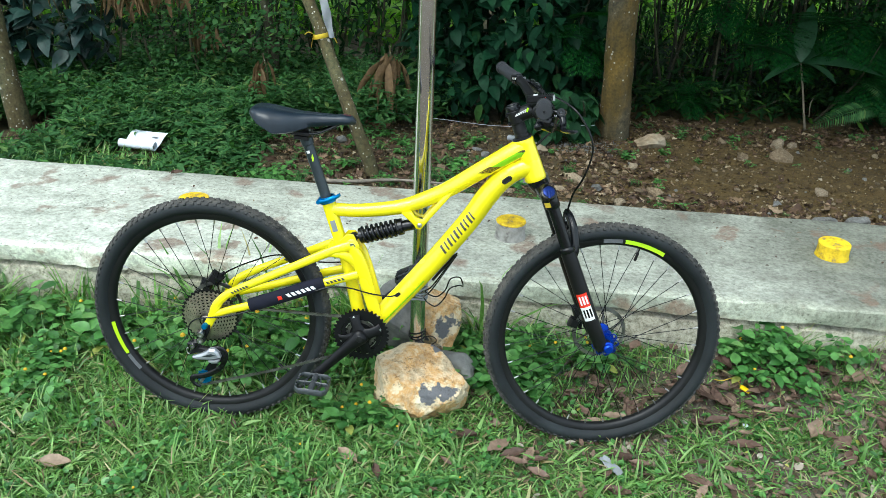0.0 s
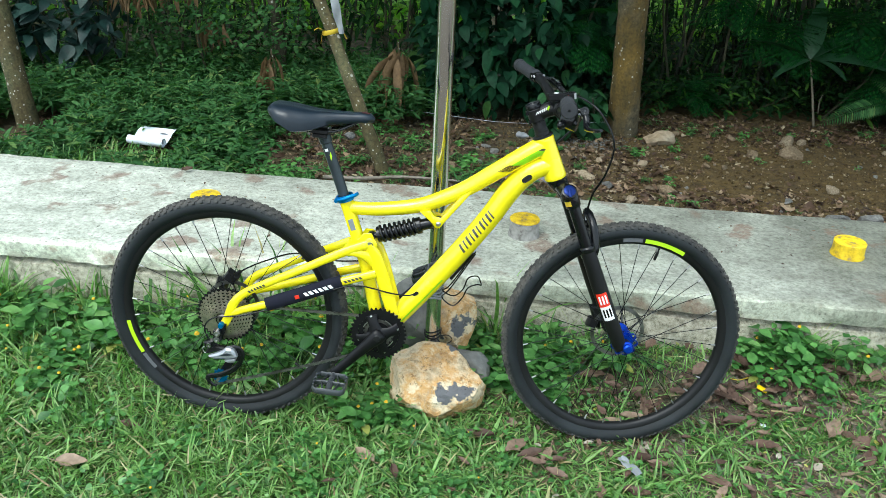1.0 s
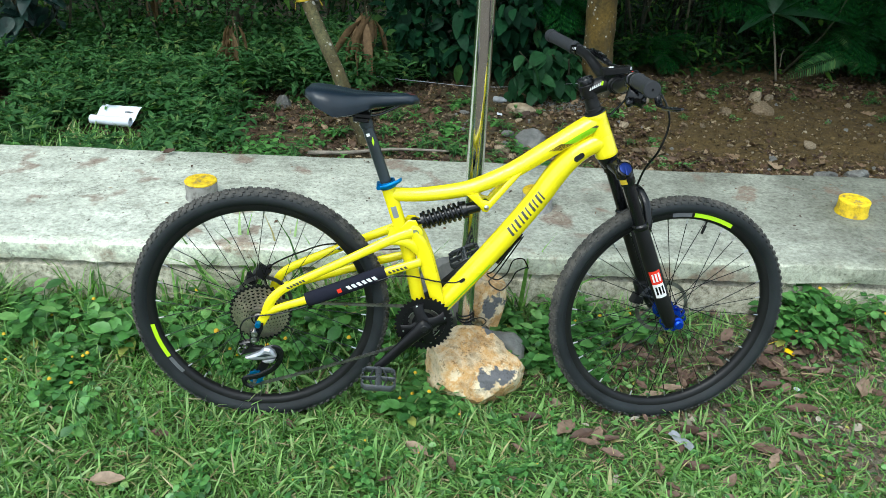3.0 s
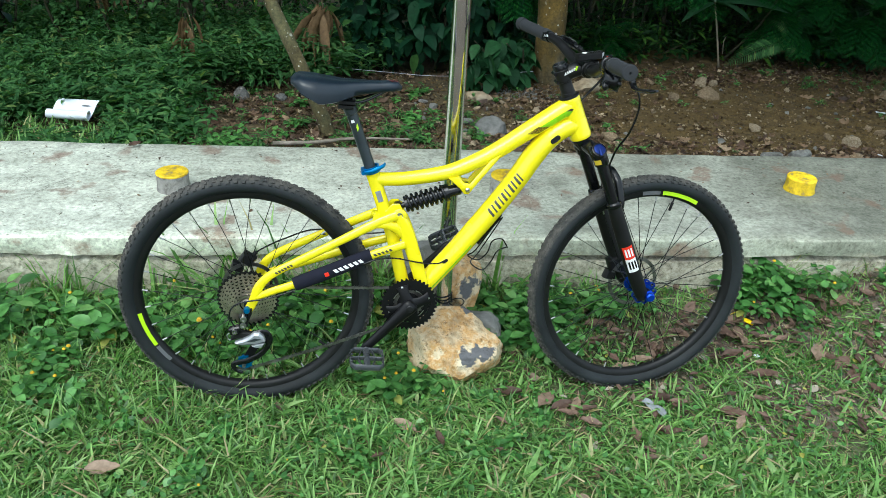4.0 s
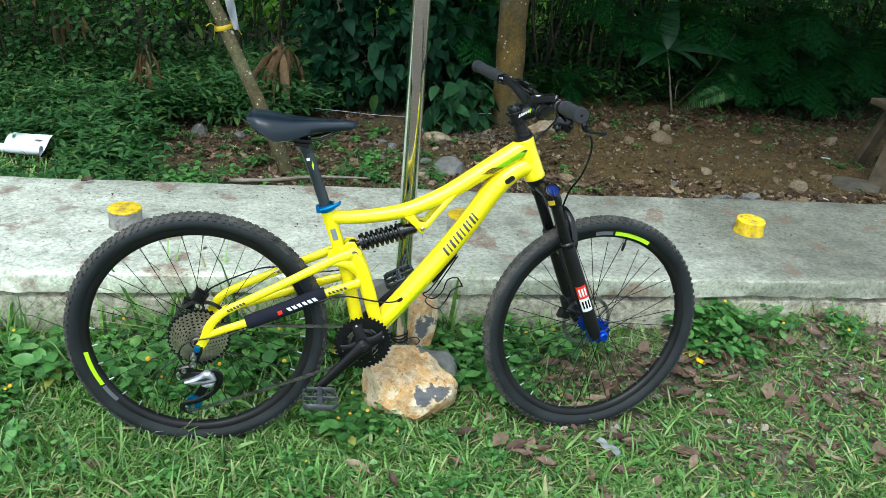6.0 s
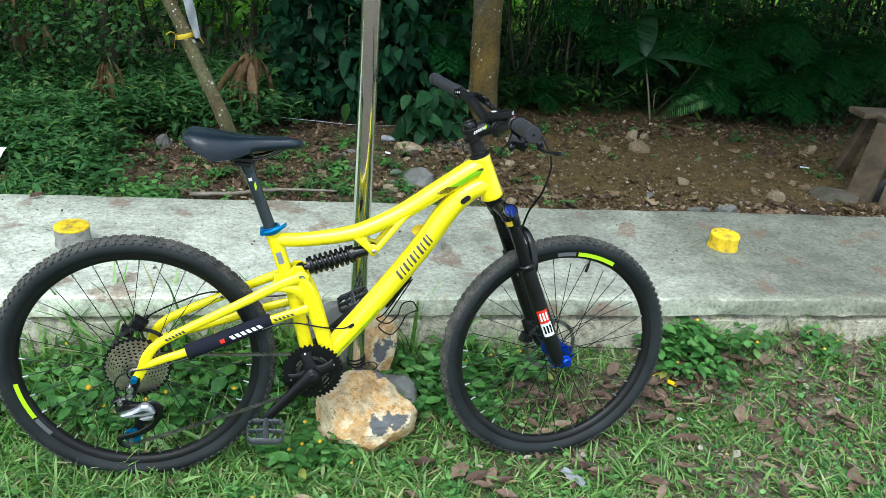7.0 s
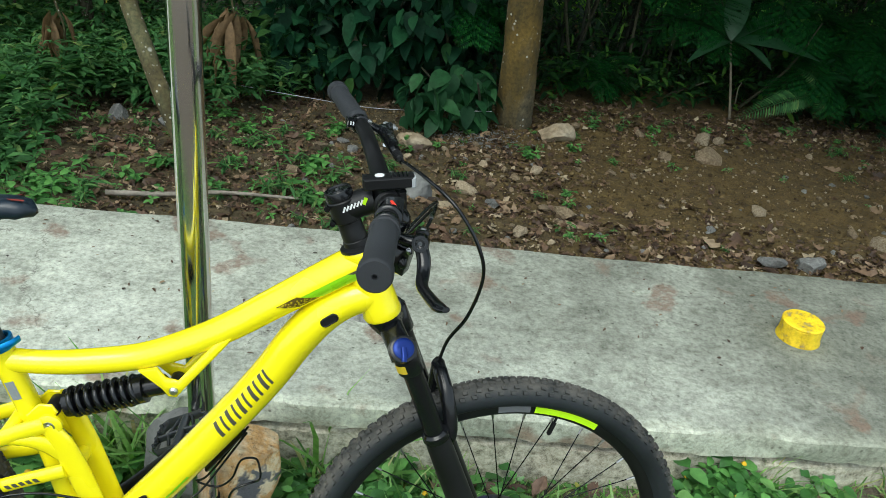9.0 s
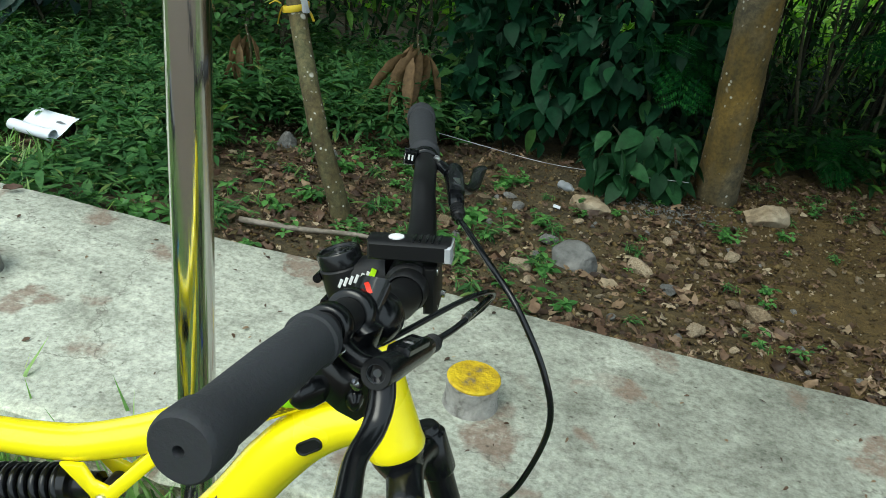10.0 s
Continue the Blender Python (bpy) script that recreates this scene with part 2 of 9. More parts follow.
def make_bark(name, stops, scale=14, patch=None, dots=0.55, dot_scale=16):
    """Bark with long furrows, patches of a second growth and pale lichen dots of two sizes."""
    m, nt, b = nodes_of(name)
    c = coords(nt)
    st = nt.nodes.new("ShaderNodeMapping")
    st.inputs["Scale"].default_value = (1, 1, 0.45)
    nt.links.new(c, st.inputs[0])
    mid, fine = noise_node(nt, st.outputs[0], scale, 6, 0.7), noise_node(nt, c, 60, 4)
    col = ramp_node(nt, mid.outputs["Fac"], stops).outputs[0]
    if patch:
        second = ramp_node(nt, noise_node(nt, c, scale * 2.2, 6, 0.75).outputs["Fac"], patch)
        where = ramp_node(nt, noise_node(nt, st.outputs[0], scale * 0.55, 4, 0.6).outputs["Fac"], [(0.44, (0, 0, 0)), (0.58, (1, 1, 1))])
        col = mix_node(nt, where.outputs[0], col, second.outputs[0])
    speck = ramp_node(nt, fine.outputs["Fac"], [(0.35, (0.6, 0.58, 0.55)), (0.6, (1.15, 1.14, 1.1))])
    col = mix_node(nt, 0.8, col, speck.outputs[0], "MULTIPLY")
    for sc, lim in ((dot_scale, 0.17), (dot_scale * 3.2, 0.22)):
        vo = noise_node(nt, c, sc, kind="voronoi")
        dot = ramp_node(nt, vo.outputs["Distance"], [(lim * 0.6, (1, 1, 1)), (lim, (0, 0, 0))])
        some = ramp_node(nt, noise_node(nt, c, sc * 0.45, 2).outputs["Fac"], [(dots, (0, 0, 0)), (dots + 0.06, (0.85, 0.85, 0.85))])
        col = mix_node(nt, mix_node(nt, 1.0, dot.outputs[0], some.outputs[0], "MULTIPLY"), col, (0.47, 0.47, 0.42))
    nt.links.new(col, b.inputs["Base Color"])
    b.inputs["Roughness"].default_value = 0.9
    first = bump_node(nt, b, mid.outputs["Fac"], 0.6, 0.02)
    bump_node(nt, b, fine.outputs["Fac"], 0.6, 0.004, first)
    return m


def make_limestone():
    m, nt, b = nodes_of("broken_limestone")
    c = coords(nt)
    big, mid, fine = noise_node(nt, c, 5, 6, 0.7), noise_node(nt, c, 16, 5, 0.7), noise_node(nt, c, 120, 4)
    r = ramp_node(nt, big.outputs["Fac"], [(0.3, (0.46, 0.38, 0.26)), (0.43, (0.72, 0.58, 0.38)), (0.52, (0.6, 0.34, 0.12)), (0.57, (0.74, 0.6, 0.39)), (0.68, (0.78, 0.7, 0.54))])
    dirt = ramp_node(nt, mid.outputs["Fac"], [(0.36, (0.45, 0.4, 0.33)), (0.5, (1, 1, 1))])
    col = mix_node(nt, 0.7, r.outputs[0], dirt.outputs[0], "MULTIPLY")
    grey = ramp_node(nt, noise_node(nt, c, 7.3, 4, 0.6).outputs["Fac"], [(0.585, (0, 0, 0)), (0.605, (1, 1, 1))])
    col = mix_node(nt, grey.outputs[0], col, (0.13, 0.13, 0.14))
    pits = ramp_node(nt, noise_node(nt, c, 55, 5, 0.75).outputs["Fac"], [(0.36, (0.3, 0.26, 0.2)), (0.44, (1, 1, 1))])
    col = mix_node(nt, 0.75, col, pits.outputs[0], "MULTIPLY")
    nt.links.new(col, b.inputs["Base Color"])
    b.inputs["Roughness"].default_value = 0.7
    first = bump_node(nt, b, mid.outputs["Fac"], 0.9, 0.014)
    bump_node(nt, b, fine.outputs["Fac"], 0.7, 0.003, first)
    return m


CONCRETE, GROUND, LIMESTONE = make_concrete(), make_ground(), make_limestone()
STONE = stony("field_stone", [(0.3, (0.115, 0.085, 0.05)), (0.5, (0.21, 0.155, 0.092)), (0.7, (0.33, 0.265, 0.175))])
PALE_LUMP = stony("chipped_limestone", [(0.32, (0.17, 0.13, 0.08)), (0.46, (0.3, 0.235, 0.15)), (0.7, (0.44, 0.38, 0.28))], 9)
GREY_STONE = stony("grey_stone", [(0.3, (0.12, 0.122, 0.115)), (0.55, (0.2, 0.203, 0.195)), (0.75, (0.33, 0.33, 0.31))])
YELLOW_CAP = stony("yellow_road_paint", [(0.33, (0.26, 0.21, 0.13)), (0.4, (0.6, 0.4, 0.012)), (0.5, (0.86, 0.6, 0.01)), (0.7, (0.93, 0.69, 0.02))], 20, 0.4, 0.6, 0.35)
CAST_DARK = stony("dark_stone", [(0.3, (0.018, 0.019, 0.018)), (0.6, (0.042, 0.042, 0.04))], 10)
DULL_STONE = stony("dull_stone", [(0.3, (0.05, 0.045, 0.034)), (0.6, (0.1, 0.09, 0.068))], 10)
POST_CONCRETE = stony("cast_concrete", [(0.34, (0.12, 0.115, 0.1)), (0.45, (0.3, 0.295, 0.275)), (0.7, (0.42, 0.415, 0.39))], 16, 0.5)
BARK_ORANGE = make_bark("orange_lichen_bark", [(0.3, (0.034, 0.030, 0.010)), (0.45, (0.085, 0.059, 0.013)), (0.6, (0.135, 0.088, 0.016)), (0.72, (0.165, 0.115, 0.03))], 8, [(0.35, (0.045, 0.04, 0.024)), (0.55, (0.1, 0.084, 0.046)), (0.7, (0.17, 0.15, 0.09))], 0.5, 9)
BARK_OLIVE = make_bark("olive_bark", [(0.3, (0.034, 0.028, 0.01)), (0.5, (0.074, 0.06, 0.022)), (0.7, (0.115, 0.097, 0.045))], 18, [(0.35, (0.042, 0.046, 0.018)), (0.6, (0.105, 0.098, 0.044))], 0.46, 13)
BARK_DARK = make_bark("dark_stem", [(0.3, (0.02, 0.02, 0.012)), (0.6, (0.06, 0.06, 0.03))], 20)
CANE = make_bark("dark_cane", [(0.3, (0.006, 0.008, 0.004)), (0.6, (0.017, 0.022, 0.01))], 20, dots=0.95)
OLD_WOOD = stony("weathered_timber", [(0.3, (0.035, 0.026, 0.014)), (0.5, (0.075, 0.056, 0.032)), (0.7, (0.13, 0.103, 0.066))], 6, 0.5, 0.8)
PALM_STEM = stony("palm_stem", [(0.3, (0.09, 0.075, 0.05)), (0.6, (0.19, 0.165, 0.12))], 12)
STICK = stony("dry_branch", [(0.3, (0.12, 0.105, 0.08)), (0.6, (0.27, 0.24, 0.2))], 12)
STRAW = leafy("dry_straw", [(0.0, (0.16, 0.11, 0.06)), (0.6, (0.34, 0.27, 0.15)), (1.0, (0.5, 0.43, 0.28))], 0.7, 0.2, 0.1)
CRUMBS = leafy("earth_crumbs", [(0.0, (0.056, 0.036, 0.014)), (0.5, (0.118, 0.08, 0.028)), (0.85, (0.18, 0.13, 0.06)), (1.0, (0.36, 0.31, 0.24))], 0.95, 0.0, 0.5)
GRASS = leafy("grass_blades", [(0.0, (0.055, 0.14, 0.03)), (0.35, (0.145, 0.305, 0.075)), (0.7, (0.27, 0.48, 0.145)), (0.9, (0.34, 0.5, 0.2)), (1.0, (0.5, 0.41, 0.23))], 0.4, 0.38, 0.1, gloss=0.42)
BROAD_GRASS = leafy("broad_grass_blades", [(0.0, (0.07, 0.175, 0.045)), (0.4, (0.165, 0.33, 0.085)), (0.75, (0.275, 0.47, 0.14)), (0.94, (0.32, 0.47, 0.18)), (1.0, (0.5, 0.43, 0.25))], 0.36, 0.34, 0.15, gloss=0.45)
WEED = leafy("weed_leaves", [(0.0, (0.034, 0.1, 0.035)), (0.5, (0.06, 0.166, 0.054)), (0.9, (0.1, 0.225, 0.076)), (1.0, (0.19, 0.27, 0.085))], 0.6, 0.34, gloss=0.14)
CLOVER = leafy("herb_leaves", [(0.0, (0.042, 0.13, 0.034)), (0.4, (0.085, 0.24, 0.06)), (0.8, (0.16, 0.37, 0.1)), (0.96, (0.25, 0.45, 0.15)), (1.0, (0.5, 0.46, 0.1))], 0.36, 0.3, gloss=0.5)
# lighter leaf tones put the clearing's sunlight into the colour
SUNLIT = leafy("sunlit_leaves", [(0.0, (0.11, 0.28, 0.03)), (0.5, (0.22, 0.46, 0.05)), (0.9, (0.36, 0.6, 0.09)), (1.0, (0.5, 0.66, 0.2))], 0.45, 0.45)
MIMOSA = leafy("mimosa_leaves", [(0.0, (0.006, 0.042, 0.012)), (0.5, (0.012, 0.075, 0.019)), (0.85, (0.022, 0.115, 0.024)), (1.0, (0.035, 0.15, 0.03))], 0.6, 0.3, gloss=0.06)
BROAD_LEAF = leafy("broad_palm_leaves", [(0.0, (0.014, 0.06, 0.026)), (1.0, (0.035, 0.1, 0.045))], 0.4, 0.2, gloss=0.4)
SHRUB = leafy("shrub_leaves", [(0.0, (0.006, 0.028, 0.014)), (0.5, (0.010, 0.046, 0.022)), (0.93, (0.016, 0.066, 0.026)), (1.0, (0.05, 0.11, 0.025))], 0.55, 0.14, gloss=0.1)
YOUNG = leafy("young_leaves", [(0.0, (0.011, 0.045, 0.018)), (0.6, (0.018, 0.068, 0.026)), (1.0, (0.03, 0.1, 0.034))], 0.55, 0.2, gloss=0.15)
BLUISH = leafy("bluish_leaves", [(0.0, (0.010, 0.03, 0.028)), (0.6, (0.017, 0.048, 0.042)), (1.0, (0.03, 0.07, 0.056))], 0.42, 0.12, gloss=0.3)
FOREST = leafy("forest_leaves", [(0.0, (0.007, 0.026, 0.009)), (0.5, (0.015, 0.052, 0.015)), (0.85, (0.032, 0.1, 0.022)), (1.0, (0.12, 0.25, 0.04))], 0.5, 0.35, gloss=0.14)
DRY_LEAF = leafy("dead_leaves", [(0.0, (0.034, 0.021, 0.014)), (0.4, (0.085, 0.05, 0.033)), (0.7, (0.165, 0.102, 0.066)), (0.9, (0.26, 0.18, 0.115)), (1.0, (0.46, 0.38, 0.27))], 0.6, 0.1, 0.5)
SINGLE_DRY_LEAF = leafy("single_dead_leaf", [(0.0, (0.075, 0.045, 0.034)), (0.4, (0.145, 0.088, 0.068)), (0.8, (0.225, 0.148, 0.115)), (1.0, (0.33, 0.24, 0.175))], 0.6, 0.1, 0.6, True)
LAWN_LITTER = leafy("lawn_litter", [(0.0, (0.08, 0.05, 0.035)), (0.5, (0.17, 0.11, 0.08)), (0.85, (0.27, 0.2, 0.15)), (1.0, (0.5, 0.46, 0.4))], 0.7, 0.1, 0.5)
HANGING_DRY = leafy("withered_leaves", [(0.0, (0.06, 0.035, 0.016)), (0.5, (0.145, 0.088, 0.042)), (1.0, (0.28, 0.185, 0.095))], 0.7, 0.15, 0.5)
BLOSSOM = plain("orange_blossom", (0.7, 0.42, 0.012), 0.6, 0, 0.1)
YELLOW_PAINT = plain("gloss_yellow_paint", (0.95, 0.82, 0.007), 0.24, 0, 0.03, 30, 0.01, 0.6)


def make_tyre_rubber():
    """Black rubber whose tread carries dry, patchy dust."""
    m = plain("tyre_rubber", (0.019, 0.0235, 0.026), 0.66, 0, 0.3, 50, 0.3, spec=0.3)
    nt = m.node_tree
    b = nt.nodes["Principled BSDF"]
    c = coords(nt)
    flat = nt.nodes.new("ShaderNodeVectorMath")
    flat.operation = "MULTIPLY"
    nt.links.new(c, flat.inputs[0])
    flat.inputs[1].default_value = (1, 0, 1)
    far = nt.nodes.new("ShaderNodeVectorMath")
    far.operation = "LENGTH"
    nt.links.new(flat.outputs[0], far.inputs[0])
    tread = nt.nodes.new("ShaderNodeMapRange")
    tread.inputs[1].default_value, tread.inputs[2].default_value = 0.331, 0.343
    nt.links.new(far.outputs["Value"], tread.inputs[0])
    dust = ramp_node(nt, noise_node(nt, c, 26, 5, 0.7).outputs["Fac"], [(0.35, (0.15, 0.15, 0.15)), (0.62, (0.85, 0.85, 0.85))])
    amount = mix_node(nt, 1.0, tread.outputs[0], dust.outputs[0], "MULTIPLY")
    old = b.inputs["Base Color"].links[0].from_socket
    nt.links.new(mix_node(nt, amount, old, (0.105, 0.098, 0.086)), b.inputs["Base Color"])
    return m


def make_pole_steel():
    """Polished tube with faint drawn lines along its length."""
    m = plain("drawn_stainless", (0.8, 0.79, 0.77), 0.12, 1, 0.08, 20, 0.015, 0, 0.002)
    nt = m.node_tree
    b = nt.nodes["Principled BSDF"]
    st = nt.nodes.new("ShaderNodeMapping")
    st.inputs["Scale"].default_value = (1, 1, 0.012)
    nt.links.new(coords(nt), st.inputs[0])
    lines = noise_node(nt, st.outputs[0], 110, 3, 0.6)
    bump_node(nt, b, lines.outputs["Fac"], 0.5, 0.0012)
    return m


RUBBER = make_tyre_rubber()
POLE_STEEL = make_pole_steel()
SOFT_GRIP = plain("rubber_grip", (0.022, 0.0245, 0.029), 0.75, 0, 0.2, 80, 0.5)
BLACK_MATT = plain("matt_black_alloy", (0.008, 0.0082, 0.009), 0.42, 0.0, 0.2, spec=0.32)
BLACK_GLOSS = plain("gloss_black_paint", (0.006, 0.0066, 0.008), 0.23, 0, 0.2, 60, 0.02, 0.12, spec=0.34)
DARK_GREY = plain("dark_grey_alloy", (0.05, 0.064, 0.074), 0.34, 0.5, 0.15)
SADDLE_SKIN = plain("black_saddle_cover", (0.006, 0.014, 0.024), 0.34, 0, 0.15, 120, 0.25)
NEOPRENE = plain("neoprene_sleeve", (0.011, 0.012, 0.024), 0.85, 0, 0.2, 200, 0.4, spec=0.25)
SILVER_BODY = plain("silver_alloy", (0.45, 0.47, 0.5), 0.36, 0.5, 0.2)
CRANK_BLACK = plain("crank_black", (0.005, 0.005, 0.006), 0.38, 0, 0.15, 60, 0.02, spec=0.25)
RIM_GREY = plain("rim_print", (0.12, 0.125, 0.135), 0.4)
STEEL = plain("bare_steel", (0.5, 0.5, 0.5), 0.28, 1, 0.15)
BRASS_STEEL = plain("cassette_steel", (0.74, 0.66, 0.58), 0.32, 1, 0.25, 120)
CHAIN_STEEL = plain("oiled_chain", (0.3, 0.295, 0.28), 0.4, 1, 0.3, 200)
BLUE_ANO = plain("blue_anodised", (0.006, 0.055, 0.5), 0.3, 0.7, 0.12)
NAVY = plain("navy_anodised", (0.004, 0.022, 0.16), 0.3, 0.6, 0.12)
CYAN_ANO = plain("light_blue_anodised", (0.01, 0.2, 0.5), 0.3, 0.7, 0.12)
LIME = plain("lime_decal", (0.5, 0.86, 0.01), 0.35, 0, 0.03)
LIME_PAINT = plain("leaf_green_paint", (0.3, 0.68, 0.01), 0.25, 0, 0.03, 30, 0.01, 0.5)
DECAL_GREY = plain("dark_lettering", (0.07, 0.066, 0.045), 0.35, 0, 0.05)


def make_hatched():
    """A golden-brown mesh print on yellow."""
    m, nt, b = nodes_of("hatched_decal")
    vo = noise_node(nt, coords(nt), 260, kind="voronoi")
    r = ramp_node(nt, vo.outputs["Distance"], [(0.3, (0.5, 0.38, 0.012)), (0.5, (0.09, 0.06, 0.008))])
    nt.links.new(r.outputs[0], b.inputs["Base Color"])
    b.inputs["Roughness"].default_value = 0.35
    return m


GOLD_DECAL = make_hatched()
WHITE_MARK = plain("white_print", (0.78, 0.78, 0.78), 0.45, 0, 0.05)
DULL_RED = plain("faded_red_print", (0.22, 0.03, 0.02), 0.5, 0, 0.2)
RED_MARK = plain("red_print", (0.75, 0.03, 0.01), 0.4, 0, 0.05)
PAPER = plain("white_paper", (0.72, 0.77, 0.84), 0.7, 0, 0.06)
GREY_PLASTIC = plain("grey_film", (0.3, 0.32, 0.34), 0.3, 0, 0.2)
SMOKE = plain("smoky_plastic", (0.05, 0.055, 0.06), 0.25, 0, 0.2, 60, 0.02)
TWINE = plain("pale_twine", (0.45, 0.46, 0.5), 0.8, 0, 0.2)
RIBBON = plain("yellow_ribbon", (0.55, 0.4, 0.02), 0.6, 0, 0.2)
WINDOW = plain("clear_window", (0.012, 0.013, 0.014), 0.1, 0, 0.1, 60, 0.0)
GLASS_LENS = plain("lamp_lens", (0.5, 0.52, 0.54), 0.08, 0.3, 0.05)


# ---- mesh helpers ----
class Shape:
    """Vertices and faces of one part."""

    def __init__(self):
        self.v, self.f = [], []

    def add(self, vs, fs):
        k = len(self.v)
        self.v += [Vector(p) for p in vs]
        self.f += [tuple(i + k for i in q) for q in fs]
        return self

    def tube(self, pts, rad, n=10, ref=None, cap=True, closed=False):
        """A tube along pts; rad: one radius, a list, or pairs (along ref, across it)."""
        pts = [Vector(p) for p in pts]
        rads = rad if isinstance(rad, list) else [rad] * len(pts)
        rings, u = [], None
        for i, p in enumerate(pts):
            a = pts[i - 1] if i or closed else p
            b = pts[(i + 1) % len(pts)] if i + 1 < len(pts) or closed else p
            t = (b - a).normalized()
            base = Vector(ref) if ref else (u if u else (Vector((0, 1, 0)) if abs(t.y) < 0.9 else Vector((1, 0, 0))))
            u = (base - base.dot(t) * t).normalized()
            w = t.cross(u)
            ra, rb = rads[i] if isinstance(rads[i], tuple) else (rads[i], rads[i])
            rings.append([p + u * ra * math.cos(2 * math.pi * k / n) + w * rb * math.sin(2 * math.pi * k / n) for k in range(n)])
        fs, m = [], len(rings)
        for i in range(m if closed else m - 1):
            j = (i + 1) % m
            fs += [(i * n + k, i * n + (k + 1) % n, j * n + (k + 1) % n, j * n + k) for k in range(n)]
        if cap and not closed:
            fs += [tuple(range(n - 1, -1, -1)), tuple((m - 1) * n + k for k in range(n))]
        return self.add([q for r in rings for q in r], fs)

    def lathe(self, profile, centre=(0, 0, 0), axis=(0, 1, 0), n=24, a0=0.0, a1=360.0, ring=False):
        """Turns (radius, height) pairs about the axis; ring closes the profile on itself."""
        ax = Vector(axis).normalized()
        u = (Vector((0, 0, 1)) if abs(ax.z) < 0.9 else Vector((1, 0, 0)))
        u = (u - u.dot(ax) * ax).normalized()
        w = u.cross(ax)
        full = abs(a1 - a0) >= 359.9
        cnt = n if full else n + 1
        vs, m = [], len(profile)
        for i in range(cnt):
            a = radians(a0 + (a1 - a0) * i / n)
            d = u * math.cos(a) + w * math.sin(a)
            vs += [Vector(centre) + d * r + ax * h for r, h in profile]
        fs = []
        for i in range(n):
            j = (i + 1) % cnt
            for k in range(m if ring else m - 1):
                l = (k + 1) % m
                fs.append((i * m + k, i * m + l, j * m + l, j * m + k))
        if not ring and full:
            for k, flip in ((0, False), (m - 1, True)):
                if profile[k][0] > 1e-6:
                    loop = [i * m + k for i in range(cnt)]
                    fs.append(tuple(loop if flip else reversed(loop)))
        return self.add(vs, fs)

    def prism(self, poly, y0, y1, bev=0.002):
        """An outline in x and z, given depth in y, with chamfered rims."""
        P = [Vector((p[0], 0, p[1])) for p in poly]
        m = len(P)
        area = sum(P[i].x * P[(i + 1) % m].z - P[(i + 1) % m].x * P[i].z for i in range(m))
        if area < 0:
            P.reverse()
        ins = []
        for i in range(m):
            a, b = (P[i] - P[i - 1]).normalized(), (P[(i + 1) % m] - P[i]).normalized()
            na, nb = Vector((-a.z, 0, a.x)), Vector((-b.z, 0, b.x))
            h = na + nb
            ins.append(P[i] + (h.normalized() * bev if h.length > 1e-6 else na * bev))
        s = 1 if y1 > y0 else -1
        rows = [(ins, y0), (P, y0 + s * bev), (P, y1 - s * bev), (ins, y1)]
        vs = [Vector((p.x, y, p.z)) for r, y in rows for p in r]
        fs = []
        for r in range(3):
            fs += [(r * m + i, r * m + (i + 1) % m, (r + 1) * m + (i + 1) % m, (r + 1) * m + i) for i in range(m)]
        fs += [tuple(range(m - 1, -1, -1)), tuple(3 * m + i for i in range(m))]
        if s < 0:
            fs = [tuple(reversed(q)) for q in fs]
        return self.add(vs, fs)

    def box(self, c, size, rot=None, bev=0.002):
        x, y, z = (s / 2 for s in size)
        k = Shape().prism([(-x, -z), (x, -z), (x, z), (-x, z)], -y, y, min(bev, x * 0.6, y * 0.6, z * 0.6))
        m = Matrix.Translation(c) @ (rot.to_4x4() if rot else Matrix())
        return self.add([m @ p for p in k.v], k.f)

    def xf(self, m):
        self.v = [m @ p for p in self.v]
        return self

    def join(self, other):
        return self.add(other.v, other.f)


def spline(pts, n=6):
    """A smooth line through the points."""
    P = [Vector(p) for p in pts]
    P = [P[0] * 2 - P[1]] + P + [P[-1] * 2 - P[-2]]
    out = []
    for i in range(1, len(P) - 2):
        a, b, c, d = P[i - 1:i + 3]
        for k in range(n):
            t = k / n
            out.append(0.5 * (2 * b + (c - a) * t + (2 * a - 5 * b + 4 * c - d) * t * t + (3 * b - a - 3 * c + d) * t ** 3))
    return out + [P[-2]]


def blend(vals, n):
    """Values spread along a line of n points."""
    return [float(np.interp(i / (n - 1), np.linspace(0, 1, len(vals)), vals)) for i in range(n)]


def link(name, me, mat, parent=None, label=""):
    me.materials.append(mat)
    ob = new(name, me)
    if parent:
        ob.parent = parent
    return tagged(ob, label) if label else ob


def part(name, g, mat, parent=None, label="", smooth=38):
    me = bpy.data.meshes.new(name)
    me.from_pydata([tuple(p) for p in g.v], [], g.f)
    me.polygons.foreach_set("use_smooth", [smooth > 0] * len(me.polygons))
    if 0 < smooth < 180:
        me.set_sharp_from_angle(angle=radians(smooth))
    return link(name, me, mat, parent, label)


def thing(name, label, category, m=None, group="", kind=""):
    ob = new(name)
    ob.empty_display_size = 0.05
    if m is not None:
        ob.matrix_basis = m
    return tagged(ob, label, category, group, kind)


